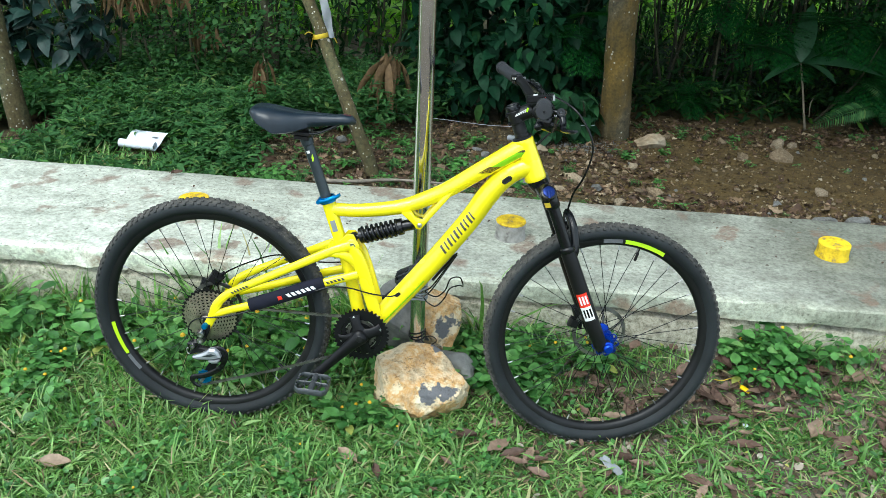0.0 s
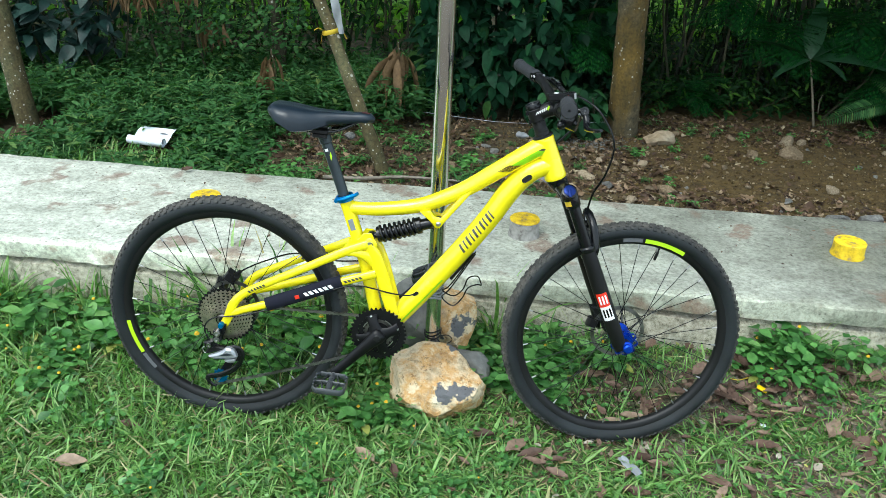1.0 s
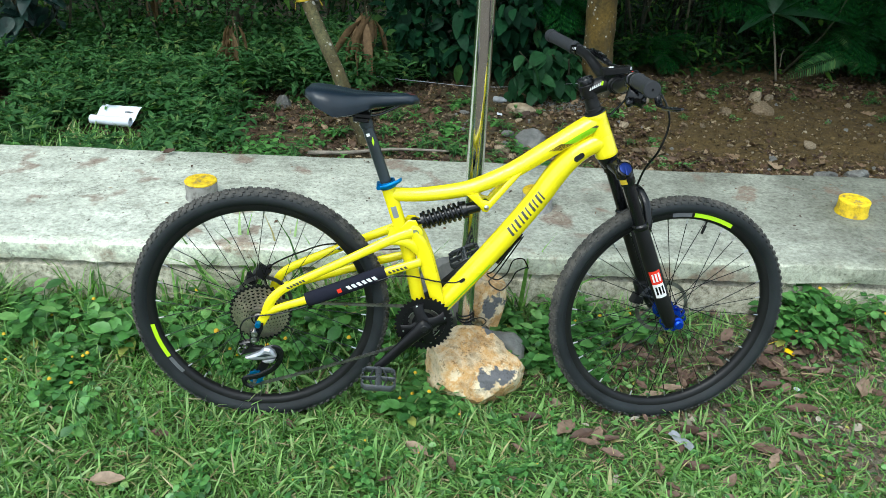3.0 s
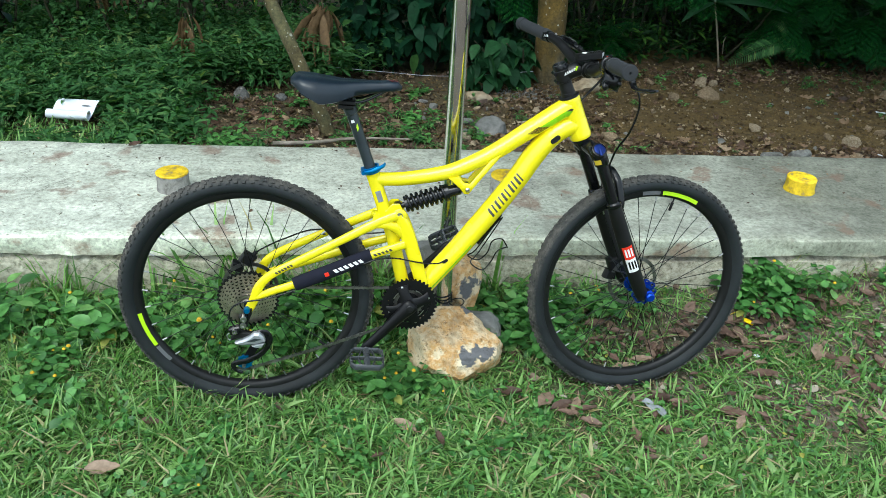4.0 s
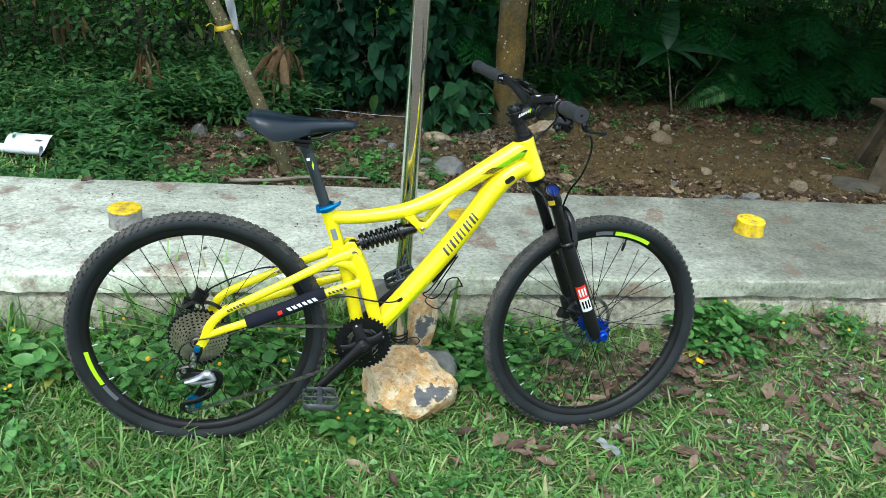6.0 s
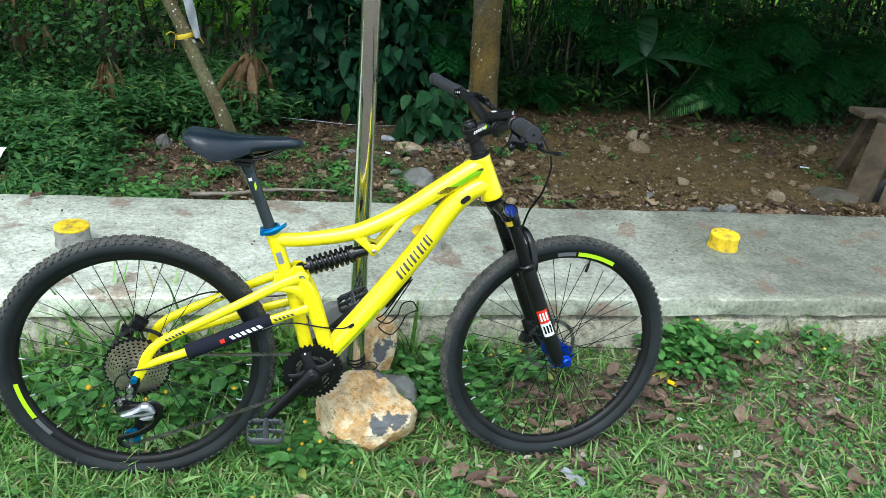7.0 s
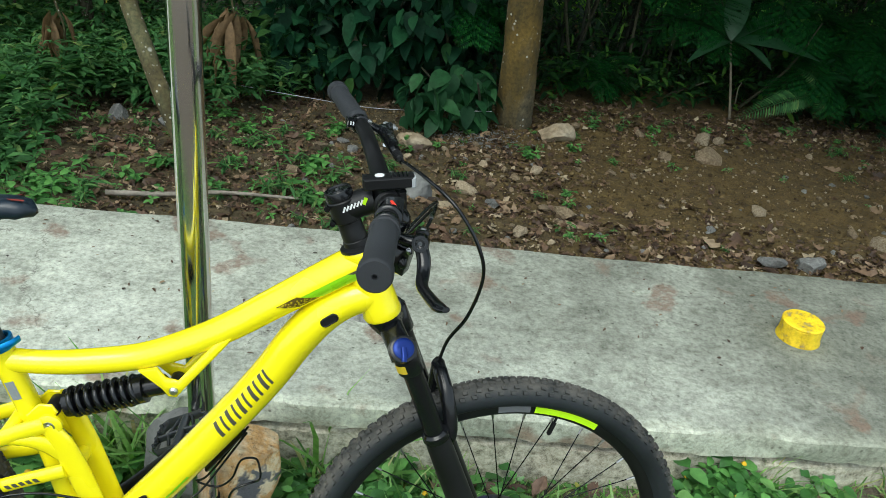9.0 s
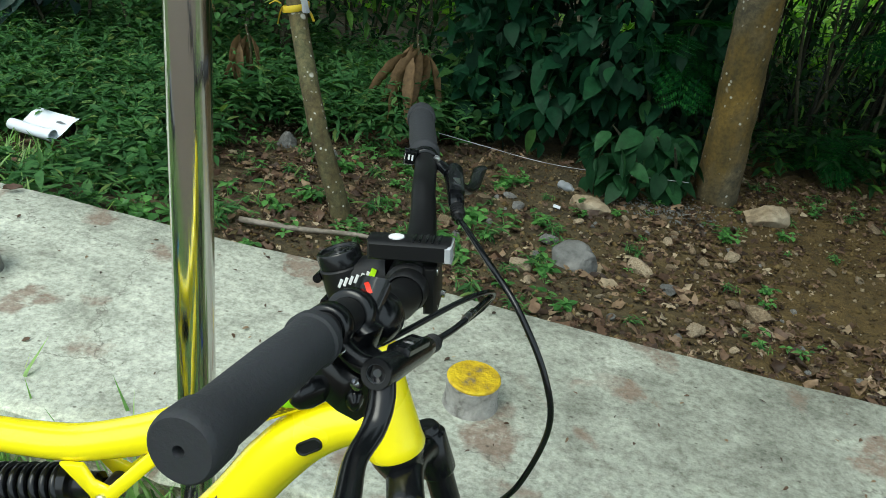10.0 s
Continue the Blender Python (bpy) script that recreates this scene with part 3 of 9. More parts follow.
def tri_mesh(name, V, F, smooth=False):
    """A mesh from arrays of points and triangles."""
    me = bpy.data.meshes.new(name)
    me.vertices.add(len(V))
    me.vertices.foreach_set("co", np.asarray(V, np.float32).ravel())
    me.loops.add(F.size)
    me.loops.foreach_set("vertex_index", F.astype(np.int32).ravel())
    me.polygons.add(len(F))
    me.polygons.foreach_set("loop_start", np.arange(0, F.size, 3, dtype=np.int32))
    me.update(calc_edges=True)
    if smooth:
        me.polygons.foreach_set("use_smooth", [True] * len(F))
    return me


# ---- ground, slab and posts ----
def slab_front(x):
    return 2.487 - 0.047 * x


def slab_back(x):
    return 3.318 - 0.056 * x


SLAB_TOP = 0.212


def rough(x, y, s, seed=0.0):
    return noise.noise(Vector((x * s, y * s, seed)))


def ground_height(x, y):
    """The lawn before the slab, the earth behind it, and the wood's floor."""
    fr = slab_front(x)
    lawn = -0.068 + 0.05 * min(1, max(0, (y - (fr - 0.35)) / 0.35)) ** 1.5 + 0.012 * rough(x, y, 2.2) + 0.006 * rough(x, y, 9)
    lawn += 0.06 * min(1, max(0, (x - 0.9) / 0.25)) * min(1, max(0, (y - (fr - 0.3)) / 0.3)) ** 1.6 * (1 + 0.8 * rough(x, 0, 4, 6))
    earth = 0.09 - 0.08 * min(1, max(0, (y - 3.4) / 0.6)) - 0.03 * min(1, max(0, (y - 4.2) / 0.8)) + 0.018 * rough(x, y, 1.7, 3) + 0.013 * rough(x, y, 6, 5) + 0.007 * rough(x, y, 15, 8)
    k = min(1, max(0, (y - (fr + 0.1)) / 0.5))
    far = min(1, max(0, (math.hypot(x, y - 2) - 12) / 20))
    h = lawn * (1 - k) + earth * k
    return h * (1 - far)


def make_ground_sheet():
    xs = np.concatenate([[-400, -120, -50, -25, -14, -9, -6.5], np.arange(-5, 5.51, 0.055), [7, 9, 14, 25, 50, 120, 400]])
    ys = np.concatenate([[-400, -120, -50, -20, -8, -3, -1], np.arange(0, 6.51, 0.055), [7, 8, 10, 13, 18, 26, 50, 120, 400]])
    nx, ny = len(xs), len(ys)
    V = np.array([(x, y, ground_height(x, y)) for y in ys for x in xs])
    i = (np.arange(ny - 1)[:, None] * nx + np.arange(nx - 1)[None]).ravel()
    F = np.concatenate([np.stack([i, i + 1, i + nx + 1], 1), np.stack([i, i + nx + 1, i + nx], 1)])
    ob = link("ground", tri_mesh("ground", V, F, True), GROUND)
    return tagged(ob, "lawn soil and brown earth with leaf litter", "ground", kind="structure")


make_ground_sheet()


def make_slab():
    """A poured path: an uneven top with a rounded, chipped nose over a recessed footing."""
    xs = np.concatenate([np.arange(-7, -2.4, 0.1), np.arange(-2.4, 2.6, 0.02), np.arange(2.6, 7.01, 0.1)])
    rows = []
    for x in xs:
        f, b = slab_front(x), slab_back(x)
        chip = 0.016 * rough(x, 0, 5, 1) + 0.012 * rough(x, 0, 17, 2) + 0.006 * rough(x, 0, 41, 2)
        bite = max(0.0, rough(x, 3, 4.5, 6) - 0.25) * 0.05
        wob = 0.012 * rough(x, 1, 3.5, 4) + 0.006 * rough(x, 1, 14, 4)
        z = SLAB_TOP
        lip = 0.012 * rough(x, 5, 2.3, 9) + 0.006 * rough(x, 5, 19, 9)
        gap = 0.018 + 0.075 * max(0.0, rough(x, 7, 3.0, 3) + 0.2)
        prof = [(f + 0.02 + chip * 0.5, -0.16), (f + 0.018 + chip, -0.03), (f + 0.010 + 0.8 * chip, 0.05), (f + 0.008 + chip, 0.112 + lip), (f + 0.012 + gap * 0.6, 0.120 + lip), (f + 0.012 + gap, 0.128 + lip),
                (f + gap * 0.5, 0.136 + lip), (f - 0.004 - 0.5 * chip, 0.142 + lip), (f - 0.010 + 0.6 * chip + bite, z - 0.03), (f - 0.009 + 0.4 * chip + bite, z - 0.006 - 0.2 * bite), (f - 0.003 + bite, z - 0.0005)]
        for q in (0.1, 0.2, 0.32, 0.45, 0.6, 0.75, 0.88):
            y = f + (b - f) * q
            prof.append((y, z + 0.004 * rough(x, y, 3) + 0.0015 * rough(x, y, 15)))
        prof += [(b - 0.02 + wob, z), (b + wob, z - 0.012), (b + 0.005 + wob, z - 0.06), (b + 0.01, -0.16)]
        rows.append([(x, y, zz) for y, zz in prof])
    m = len(rows[0])
    g = Shape()
    g.v = [Vector(p) for r in rows for p in r]
    for i in range(len(rows) - 1):
        g.f += [(i * m + k, (i + 1) * m + k, (i + 1) * m + k + 1, i * m + k + 1) for k in range(m - 1)]
    g.f += [tuple(range(m)), tuple(reversed(range((len(rows) - 1) * m, len(rows) * m)))]
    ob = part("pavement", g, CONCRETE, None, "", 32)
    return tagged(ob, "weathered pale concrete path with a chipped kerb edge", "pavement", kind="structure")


make_slab()


def bollard(x, y, all_yellow):
    h, r = (0.056 if all_yellow else 0.066), 0.059
    t = thing("bollard_stub", "sawn-off round concrete post stub painted yellow all over" if all_yellow else "sawn-off round concrete post stub with a yellow painted top",
              "bollard", pose(x, y, SLAB_TOP), "post stubs on the path")
    body = Shape()
    prof = [(r + 0.004, -0.02), (r + 0.003, 0.004), (r, 0.012), (r - 0.001, 0.035), (r, h - 0.006), (r - 0.004, h - 0.001), (0.0, h)]
    body.lathe(prof, (0, 0, 0), (0, 0, 1), 36)
    for p in body.v:
        k = 1 + 0.035 * rough(p.x * 9 + x, p.y * 9 + p.z * 6, 1.6)
        p.x *= k
        p.y *= k
    part("post_body", body, YELLOW_CAP if all_yellow else POST_CONCRETE, t)
    cap = Shape().lathe([(r - 0.001, -0.004), (r + 0.0005, 0.0), (r - 0.003, 0.004), (0.0, 0.005)], (0, 0, h), (0, 0, 1), 36)
    for p in cap.v:
        k = 1 + 0.035 * rough(p.x * 9 + x, p.y * 9 + p.z * 6, 1.6)
        p.x *= k
        p.y *= k
    part("painted_top", cap, YELLOW_CAP, t, "worn yellow paint")


bollard(-1.016, 2.915, False)
bollard(0.246, 2.865, False)
bollard(1.49, 2.85, True)


def steel_pole():
    t = thing("steel_pole", "tall polished stainless steel pipe pole set in the ground", "pole", pose(-0.072, 2.27, -0.08))
    part("pipe", Shape().lathe([(0.0255, 0.0), (0.0255, 4.2), (0.022, 4.203), (0.0, 4.203)], (0, 0, 0), (0, 0, 1), 40), POLE_STEEL, t)
    wrap = Shape()
    for k in range(7):
        a = [(0.028 * math.cos(s), 0.028 * math.sin(s), 0.33 + 0.012 * k + 0.004 * math.sin(s * 3 + k)) for s in np.linspace(0, 6.28, 25)[:-1]]
        wrap.tube(a, 0.0028, 6, closed=True)
    part("tape_wrap", wrap, GREY_PLASTIC, t, "torn grey tape wound round the pole")
    tie = Shape()
    for k in range(3):
        tie.tube([(0.0275 * math.cos(s), 0.0275 * math.sin(s), 0.185 + 0.008 * k + 0.006 * math.sin(s + k)) for s in np.linspace(0, 6.28, 25)[:-1]], 0.0016, 6, closed=True)
    tie.tube(spline([(0.02, -0.022, 0.19), (0.05, -0.03, 0.20), (0.065, -0.025, 0.18), (0.04, -0.03, 0.165), (0.015, -0.025, 0.18)]), 0.0016, 6)
    part("tie_wire", tie, BLACK_MATT, t, "twisted dark tie wire")


steel_pole()


def boulder(name, label, at, size, mat, seed, cuts=9, sub=4, flat=0.12, rough_amp=0.02, lump=0.06, deep=(0.62, 0.9), faces=(), turned=None):
    """A broken stone: a ball cut by planes (the chosen faces first, then random ones), with a rough skin."""
    rnd = random.Random(seed)
    bm = bmesh.new()
    bmesh.ops.create_icosphere(bm, subdivisions=sub, radius=1.0)
    planes = [(Vector(d).normalized(), k) for d, k in faces]
    for _ in range(cuts):
        d = Vector((rnd.gauss(0, 1), rnd.gauss(0, 1), rnd.gauss(0, 0.8))).normalized()
        planes.append((d, rnd.uniform(*deep)))
    for v in bm.verts:
        for d, k in planes:
            e = v.co.dot(d) - k
            if e > 0:
                v.co -= d * e * 0.97
        q = v.co * 2.2 + Vector((seed * 3.1, 0, 0))
        v.co += v.co.normalized() * (noise.noise(q) * lump + noise.noise(q * 4) * rough_amp)
        v.co = Vector((v.co.x * size[0], v.co.y * size[1], v.co.z * size[2]))
    me = bpy.data.meshes.new(name)
    bm.to_mesh(me)
    bm.free()
    me.polygons.foreach_set("use_smooth", [True] * len(me.polygons))
    me.set_sharp_from_angle(angle=radians(32))
    ob = link(name, me, mat)
    ob.matrix_basis = pose(*at, *(turned or (rnd.uniform(-8, 8), rnd.uniform(-8, 8), rnd.uniform(-25, 25))))
    return tagged(ob, label, "rock")


boulder("rock", "large broken limestone rock, cream and rust with a grey patch", (-0.05, 2.13, -0.002), (0.182, 0.14, 0.145), LIMESTONE, 5, 22, 5, rough_amp=0.035, lump=0.05, deep=(0.74, 0.88), faces=(((0.36, -0.3, 0.88), 0.5), ((0.1, -1.0, 0.3), 0.66), ((-0.95, -0.3, 0.1), 0.76), ((0.9, -0.35, -0.1), 0.82), ((0.55, -0.7, -0.45), 0.7), ((-0.4, -0.75, -0.5), 0.72)), turned=(0, 0, 0))
boulder("rock", "upright limestone rock leaning between pole and path", (-0.022, 2.38, 0.085), (0.12, 0.085, 0.17), LIMESTONE, 8, 18, 5, lump=0.03)
# stone shape added where a piece of clear plastic lies
boulder("rock", "grey stone shape in place of clear plastic at the pole's foot", (0.035, 2.25, -0.02), (0.10, 0.075, 0.085), GREY_STONE, 3, 8)
boulder("rock", "dark grey stone wedged beside the pole", (-0.125, 2.37, 0.11), (0.115, 0.075, 0.145), GREY_STONE, 12, 16, 5, lump=0.03)
boulder("rock", "pale limestone lump at the foot of the stout tree", (1.2, 4.88, 0.0), (0.125, 0.075, 0.075), PALE_LUMP, 21, 14, 4, rough_amp=0.06, lump=0.09, deep=(0.5, 0.8))
boulder("rock", "pale broken limestone lump in the litter", (0.455, 4.56, 0.03), (0.088, 0.06, 0.068), PALE_LUMP, 22, 14, 4, rough_amp=0.05, lump=0.08, deep=(0.5, 0.8))
boulder("rock", "rounded grey rock half sunk beside the path", (0.425, 4.01, 0.035), (0.09, 0.07, 0.075), GREY_STONE, 23, 7, 4, rough_amp=0.03, lump=0.1, deep=(0.72, 0.92))


# ---- the bicycle: x forward, y to its left, z up, from the rear axle ----
BIKE = Matrix.Translation((-0.66, 2.047, 0.285)) @ pose(0, 0, 0, 0, 0, -0.5) @ pose(0, 0, 0, -5, 0, 0)
RAKE = Vector((-math.sin(radians(22.5)), 0, math.cos(radians(22.5))))  # the steering axis, upwards
HEAD = Vector((0.864, 0, 0.569))
STEER = Matrix.Translation(HEAD) @ Matrix.Rotation(radians(5.5), 4, RAKE) @ Matrix.Translation(-HEAD)
FRONT_AXLE = Vector((1.143, 0, -0.007))
BB = Vector((0.441, 0, -0.022))
bike = thing("bicycle", "yellow full-suspension mountain bike with black wheels, leaning against a steel pole", "bicycle", BIKE)


def P3(pts, y=0.0):
    """Side-view points (x, z) or (x, y, z) as vectors."""
    return [Vector((p[0], y, p[1])) if len(p) == 2 else Vector(p) for p in pts]


def skin_patch(path, rads, s0, s1, a0, a1, ref=(0, 1, 0), lift=0.0006, n=5, m=5, slant=0.0):
    """A thin decal that hugs a tube: between the lengths s0, s1 and the angles a0, a1 (degrees from ref); slant shifts it along the tube."""
    g = Shape()
    L = [0.0]
    for a, b in zip(path, path[1:]):
        L.append(L[-1] + (b - a).length)
    rows = []
    for j in range(m):
        ang = a0 + (a1 - a0) * j / (m - 1)
        for i in range(n):
            s = s0 + (s1 - s0) * i / (n - 1) + slant * (j / (m - 1) - 0.5)
            s = min(max(s, 1e-4), L[-1] - 1e-4)
            k = max(q for q in range(len(L) - 1) if L[q] <= s)
            f = (s - L[k]) / (L[k + 1] - L[k])
            p = path[k].lerp(path[k + 1], f)
            ka, kb = max(k - 1, 0), min(k + 2, len(path) - 1)
            t = (path[kb] - path[ka]).normalized()
            u = (Vector(ref) - Vector(ref).dot(t) * t).normalized()
            w = t.cross(u)
            r0, r1 = rads[k], rads[k + 1]
            ra, rb = r0[0] * (1 - f) + r1[0] * f, r0[1] * (1 - f) + r1[1] * f
            d = u * ra * math.cos(radians(ang)) + w * rb * math.sin(radians(ang))
            rows.append(p + d + d.normalized() * lift)
    return g.add(rows, [(j * n + i, j * n + i + 1, (j + 1) * n + i + 1, (j + 1) * n + i) for j in range(m - 1) for i in range(n - 1)])


def make_tyre():
    g = Shape()
    R, r, rr = 0.3245, 0.0268, 0.0215
    prof = [(R + rr * math.cos(a), r * math.sin(a)) for a in np.linspace(-2.45, 2.45, 21)]
    prof = prof + [(R - 0.022, 0.011), (R - 0.022, -0.011)]
    g.lathe(prof, n=112, ring=True)
    rnd = random.Random(4)
    count = 98
    for i in range(count):
        a = 2 * math.pi * i / count
        for row, (ang, ln, wd, ht, sh) in enumerate([(10, 0.0095, 0.0062, 0.0034, 0), (-10, 0.0095, 0.0062, 0.0034, 0.5), (34, 0.008, 0.006, 0.0032, 0.25), (-34, 0.008, 0.006, 0.0032, 0.75),
                                                     (56, 0.0088, 0.006, 0.0034, 0.6), (-56, 0.0088, 0.006, 0.0034, 0.1)]):
            th, ph = a + sh * 2 * math.pi / count + rnd.uniform(-0.004, 0.004), radians(ang)
            rad = Vector((math.cos(th), 0, math.sin(th)))
            tan = Vector((-math.sin(th), 0, math.cos(th)))
            nrm = rad * math.cos(ph) + Vector((0, 1, 0)) * math.sin(ph)
            side = tan.cross(nrm)
            c = rad * (R + rr * math.cos(ph)) + Vector((0, r * math.sin(ph), 0)) + nrm * ht * 0.35
            if row < 2 and i % 2:
                ln, wd = wd * 1.2, ln
            vs = [c + tan * x * ln / 2 * k + side * y * wd / 2 * k + nrm * h for h, k in ((-ht * 0.6, 1.12), (ht * 0.65, 0.86)) for x, y in ((-1, -1), (1, -1), (1, 1), (-1, 1))]
            g.add(vs, [(4, 5, 6, 7), (0, 1, 5, 4), (1, 2, 6, 5), (2, 3, 7, 6), (3, 0, 4, 7)])
    return g


def make_rim():
    g = Shape()
    prof = [(0.3075, 0.0145), (0.3075, 0.0125), (0.299, 0.0115), (0.299, -0.0115), (0.3075, -0.0125), (0.3075, -0.0145), (0.295, -0.0145), (0.288, -0.0095), (0.2855, -0.004), (0.2855, 0.004), (0.288, 0.0095), (0.295, 0.0145)]
    return g.lathe(prof, n=96, ring=True)


def spoke_mesh(hub_r, flange, cross, rake):
    """One spoke with its nipple, for the wheel's foot at angle 0."""
    a = Vector((hub_r * math.cos(cross), flange, hub_r * math.sin(cross)))
    b = Vector((0.287, flange * 0.06, 0))
    g = Shape().tube([a, a.lerp(b, 0.5), b], 0.00105, 6)
    me = bpy.data.meshes.new("spoke")
    me.from_pydata([tuple(p) for p in g.v], [], g.f)
    me.materials.append(BLACK_GLOSS)
    h = Shape().tube([b + (a - b).normalized() * 0.016, b], [0.0019, 0.0026], 6)
    mn = bpy.data.meshes.new("nipple")
    mn.from_pydata([tuple(p) for p in h.v], [], h.f)
    mn.materials.append(STEEL)
    return me, mn


def wheel(label, m, front, decal_angles, valve_angle):
    rim = part("wheel_rim", make_rim(), BLACK_MATT, bike, label, 50)
    rim.matrix_basis = m
    part("tyre", make_tyre(), RUBBER, rim, "knobbly black mountain bike tyre", 45)
    hub = Shape()
    if front:
        hub.lathe([(0.0, -0.052), (0.010, -0.052), (0.010, -0.036), (0.029, -0.034), (0.029, -0.030), (0.015, -0.026), (0.013, 0), (0.016, 0.022), (0.031, 0.026), (0.031, 0.031), (0.022, 0.034), (0.022, 0.04), (0.010, 0.042), (0.010, 0.052), (0, 0.052)], n=36)
        part("hub", hub, BLUE_ANO, rim, "blue anodised hub")
    else:
        hub.lathe([(0.0, -0.068), (0.009, -0.068), (0.010, -0.022), (0.028, -0.02), (0.028, -0.016), (0.016, -0.012), (0.016, 0.022), (0.028, 0.026), (0.028, 0.031), (0.02, 0.034), (0.02, 0.04), (0.010, 0.042), (0.010, 0.066), (0, 0.066)], n=36)
        part("hub", hub, BLACK_MATT, rim)
    fl = (-0.032, 0.028) if front else (-0.018, 0.028)
    kinds = [spoke_mesh(0.026, fl[0], c, 0) for c in (1.15, -1.15)] + [spoke_mesh(0.026, fl[1], c, 0) for c in (1.15, -1.15)]
    order = (0, 2, 1, 3)
    for i in range(32):
        me, mn = kinds[order[i % 4]]
        turn = Matrix.Rotation(2 * math.pi * (i + 0.35) / 32, 4, "Y")
        sp = new("spoke", me)
        sp.parent, sp.matrix_basis = rim, turn
        nip = new("spoke_nipple", mn)
        nip.parent, nip.matrix_basis = rim, turn
    # brake rotor: a drilled ring on wavy arms
    rot = Shape()
    rot.lathe([(0.069, 0.0362), (0.080, 0.0362), (0.080, 0.0380), (0.069, 0.0380)], n=60, ring=True)
    for i in range(6):
        a = 2 * math.pi * i / 6
        pts = [(r * math.cos(a + k), 0.0371, r * math.sin(a + k)) for r, k in ((0.018, 0.0), (0.03, 0.16), (0.045, 0.32), (0.058, 0.42), (0.068, 0.46))]
        rot.tube(spline(pts, 3), (0.0009, 0.0035) and [(0.0009, 0.0034)] * 13, 6, (0, 1, 0))
    part("brake_rotor", rot, CHAIN_STEEL, rim, "steel disc brake rotor")
    # decals on the rim's side and the valve
    for a0, a1, mat in decal_angles:
        for y in (-0.0151, 0.0151):
            d = Shape().lathe([(0.3075, y), (0.2945, y)], n=14, a0=a0, a1=a1)
            part("rim_decal", d, mat if mat is LIME else RIM_GREY, rim, "lime green rim decal" if mat is LIME else "grey rim lettering bar", 0)
    v = Vector((math.cos(radians(valve_angle)), 0, math.sin(radians(valve_angle))))
    part("valve", Shape().tube([v * 0.288, v * 0.274, v * 0.2735, v * 0.25, v * 0.248], [0.0022, 0.0022, 0.0042, 0.0042, 0.003], 10), BLACK_MATT, rim)
    return rim


# angles of a lathe about y start upwards and turn backwards
rear = wheel("black rear rim with steel nipples", Matrix.Translation((-0.008, 0, -0.004)) @ Matrix.Scale(1.012, 4), False, [(99, 119.5, LIME), (120.5, 131, DECAL_GREY)], 320)
front = wheel("black front rim with steel nipples", STEER @ Matrix.Translation(FRONT_AXLE), True, [(-29, -6, LIME), (-4.5, 6, DECAL_GREY)], 74)

# cassette: toothed cogs, the largest innermost
for i in range(9):
    r = 0.0825 - 0.0070 * i
    y = -0.027 - 0.0044 * i
    teeth = int(r * 2 * math.pi / 0.0127)
    g = Shape()
    out = [(r + (0.0026 if k % 4 in (0, 1) else -0.002)) for k in range(teeth * 4)]
    n = len(out)
    for yy in (y - 0.0009, y + 0.0009):
        g.v += [Vector((q * math.cos(2 * math.pi * k / n), yy, q * math.sin(2 * math.pi * k / n))) for k, q in enumerate(out)]
        g.v += [Vector(((r - 0.0058) * math.cos(2 * math.pi * k / n), yy, (r - 0.0058) * math.sin(2 * math.pi * k / n))) for k in range(n)]
    for k in range(n):
        l = (k + 1) % n
        g.f += [(k, l, n + l, n + k), (2 * n + l, 2 * n + k, 3 * n + k, 3 * n + l), (l, k, 2 * n + k, 2 * n + l), (n + k, n + l, 3 * n + l, 3 * n + k)]
    part("cog", g, BLACK_MATT if i == 0 else BRASS_STEEL, rear, "", 25)
# black disc added to give the gaps between the cogs their shade
part("cog_gap_shade", Shape().lathe([(0.02, -0.0245), (0.078, -0.0245), (0.078, -0.0235), (0.02, -0.0235)], n=40, ring=True), CRANK_BLACK, rear)
spider = Shape().lathe([(0.022, -0.029), (0.016, -0.064), (0.010, -0.066), (0.010, -0.03)], n=30, ring=True)
part("cog_carrier", spider, BRASS_STEEL, rear)

# ---- frame ----
tt_path = spline(P3([(0.335, 0.338), (0.40, 0.337), (0.46, 0.342), (0.544, 0.357), (0.612, 0.384), (0.676, 0.418), (0.748, 0.467), (0.83, 0.522), (0.868, 0.546)]), 5)
tt_rad = [(a, b) for a, b in zip(blend([0.018, 0.0185, 0.0205, 0.0225, 0.0245, 0.0265, 0.028, 0.028], len(tt_path)), blend([0.0185, 0.0187, 0.0197, 0.0205, 0.0215, 0.0225, 0.0235, 0.0255, 0.027], len(tt_path)))]
top_tube = part("top_tube", Shape().tube(tt_path, tt_rad, 20, (0, 1, 0)), YELLOW_PAINT, bike, "gloss yellow curved top tube", 60)
dt_path = spline(P3([(0.455, -0.03), (0.50, 0.026), (0.582, 0.126), (0.670, 0.240), (0.736, 0.332), (0.779, 0.402), (0.816, 0.450), (0.853, 0.480), (0.892, 0.496)]), 5)
dt_rad = [(a, b) for a, b in zip(blend([0.027, 0.031, 0.0335, 0.0335, 0.0335, 0.032, 0.029], len(dt_path)), blend([0.027, 0.029, 0.0295, 0.0295, 0.0295, 0.030, 0.029, 0.028, 0.028], len(dt_path)))]
down_tube = part("down_tube", Shape().tube(dt_path, dt_rad, 20, (0, 1, 0)), YELLOW_PAINT, bike, "gloss yellow thick down tube", 60)
st_path = spline(P3([(0.3365, 0.362), (0.352, 0.31), (0.372, 0.245), (0.394, 0.172), (0.412, 0.09), (0.430, 0.01), (0.441, -0.022)]), 5)
part("seat_tube", Shape().tube(st_path, blend([0.0195, 0.0185, 0.0185, 0.0185, 0.019, 0.02], len(st_path)), 18), YELLOW_PAINT, bike, "gloss yellow seat tube", 60)
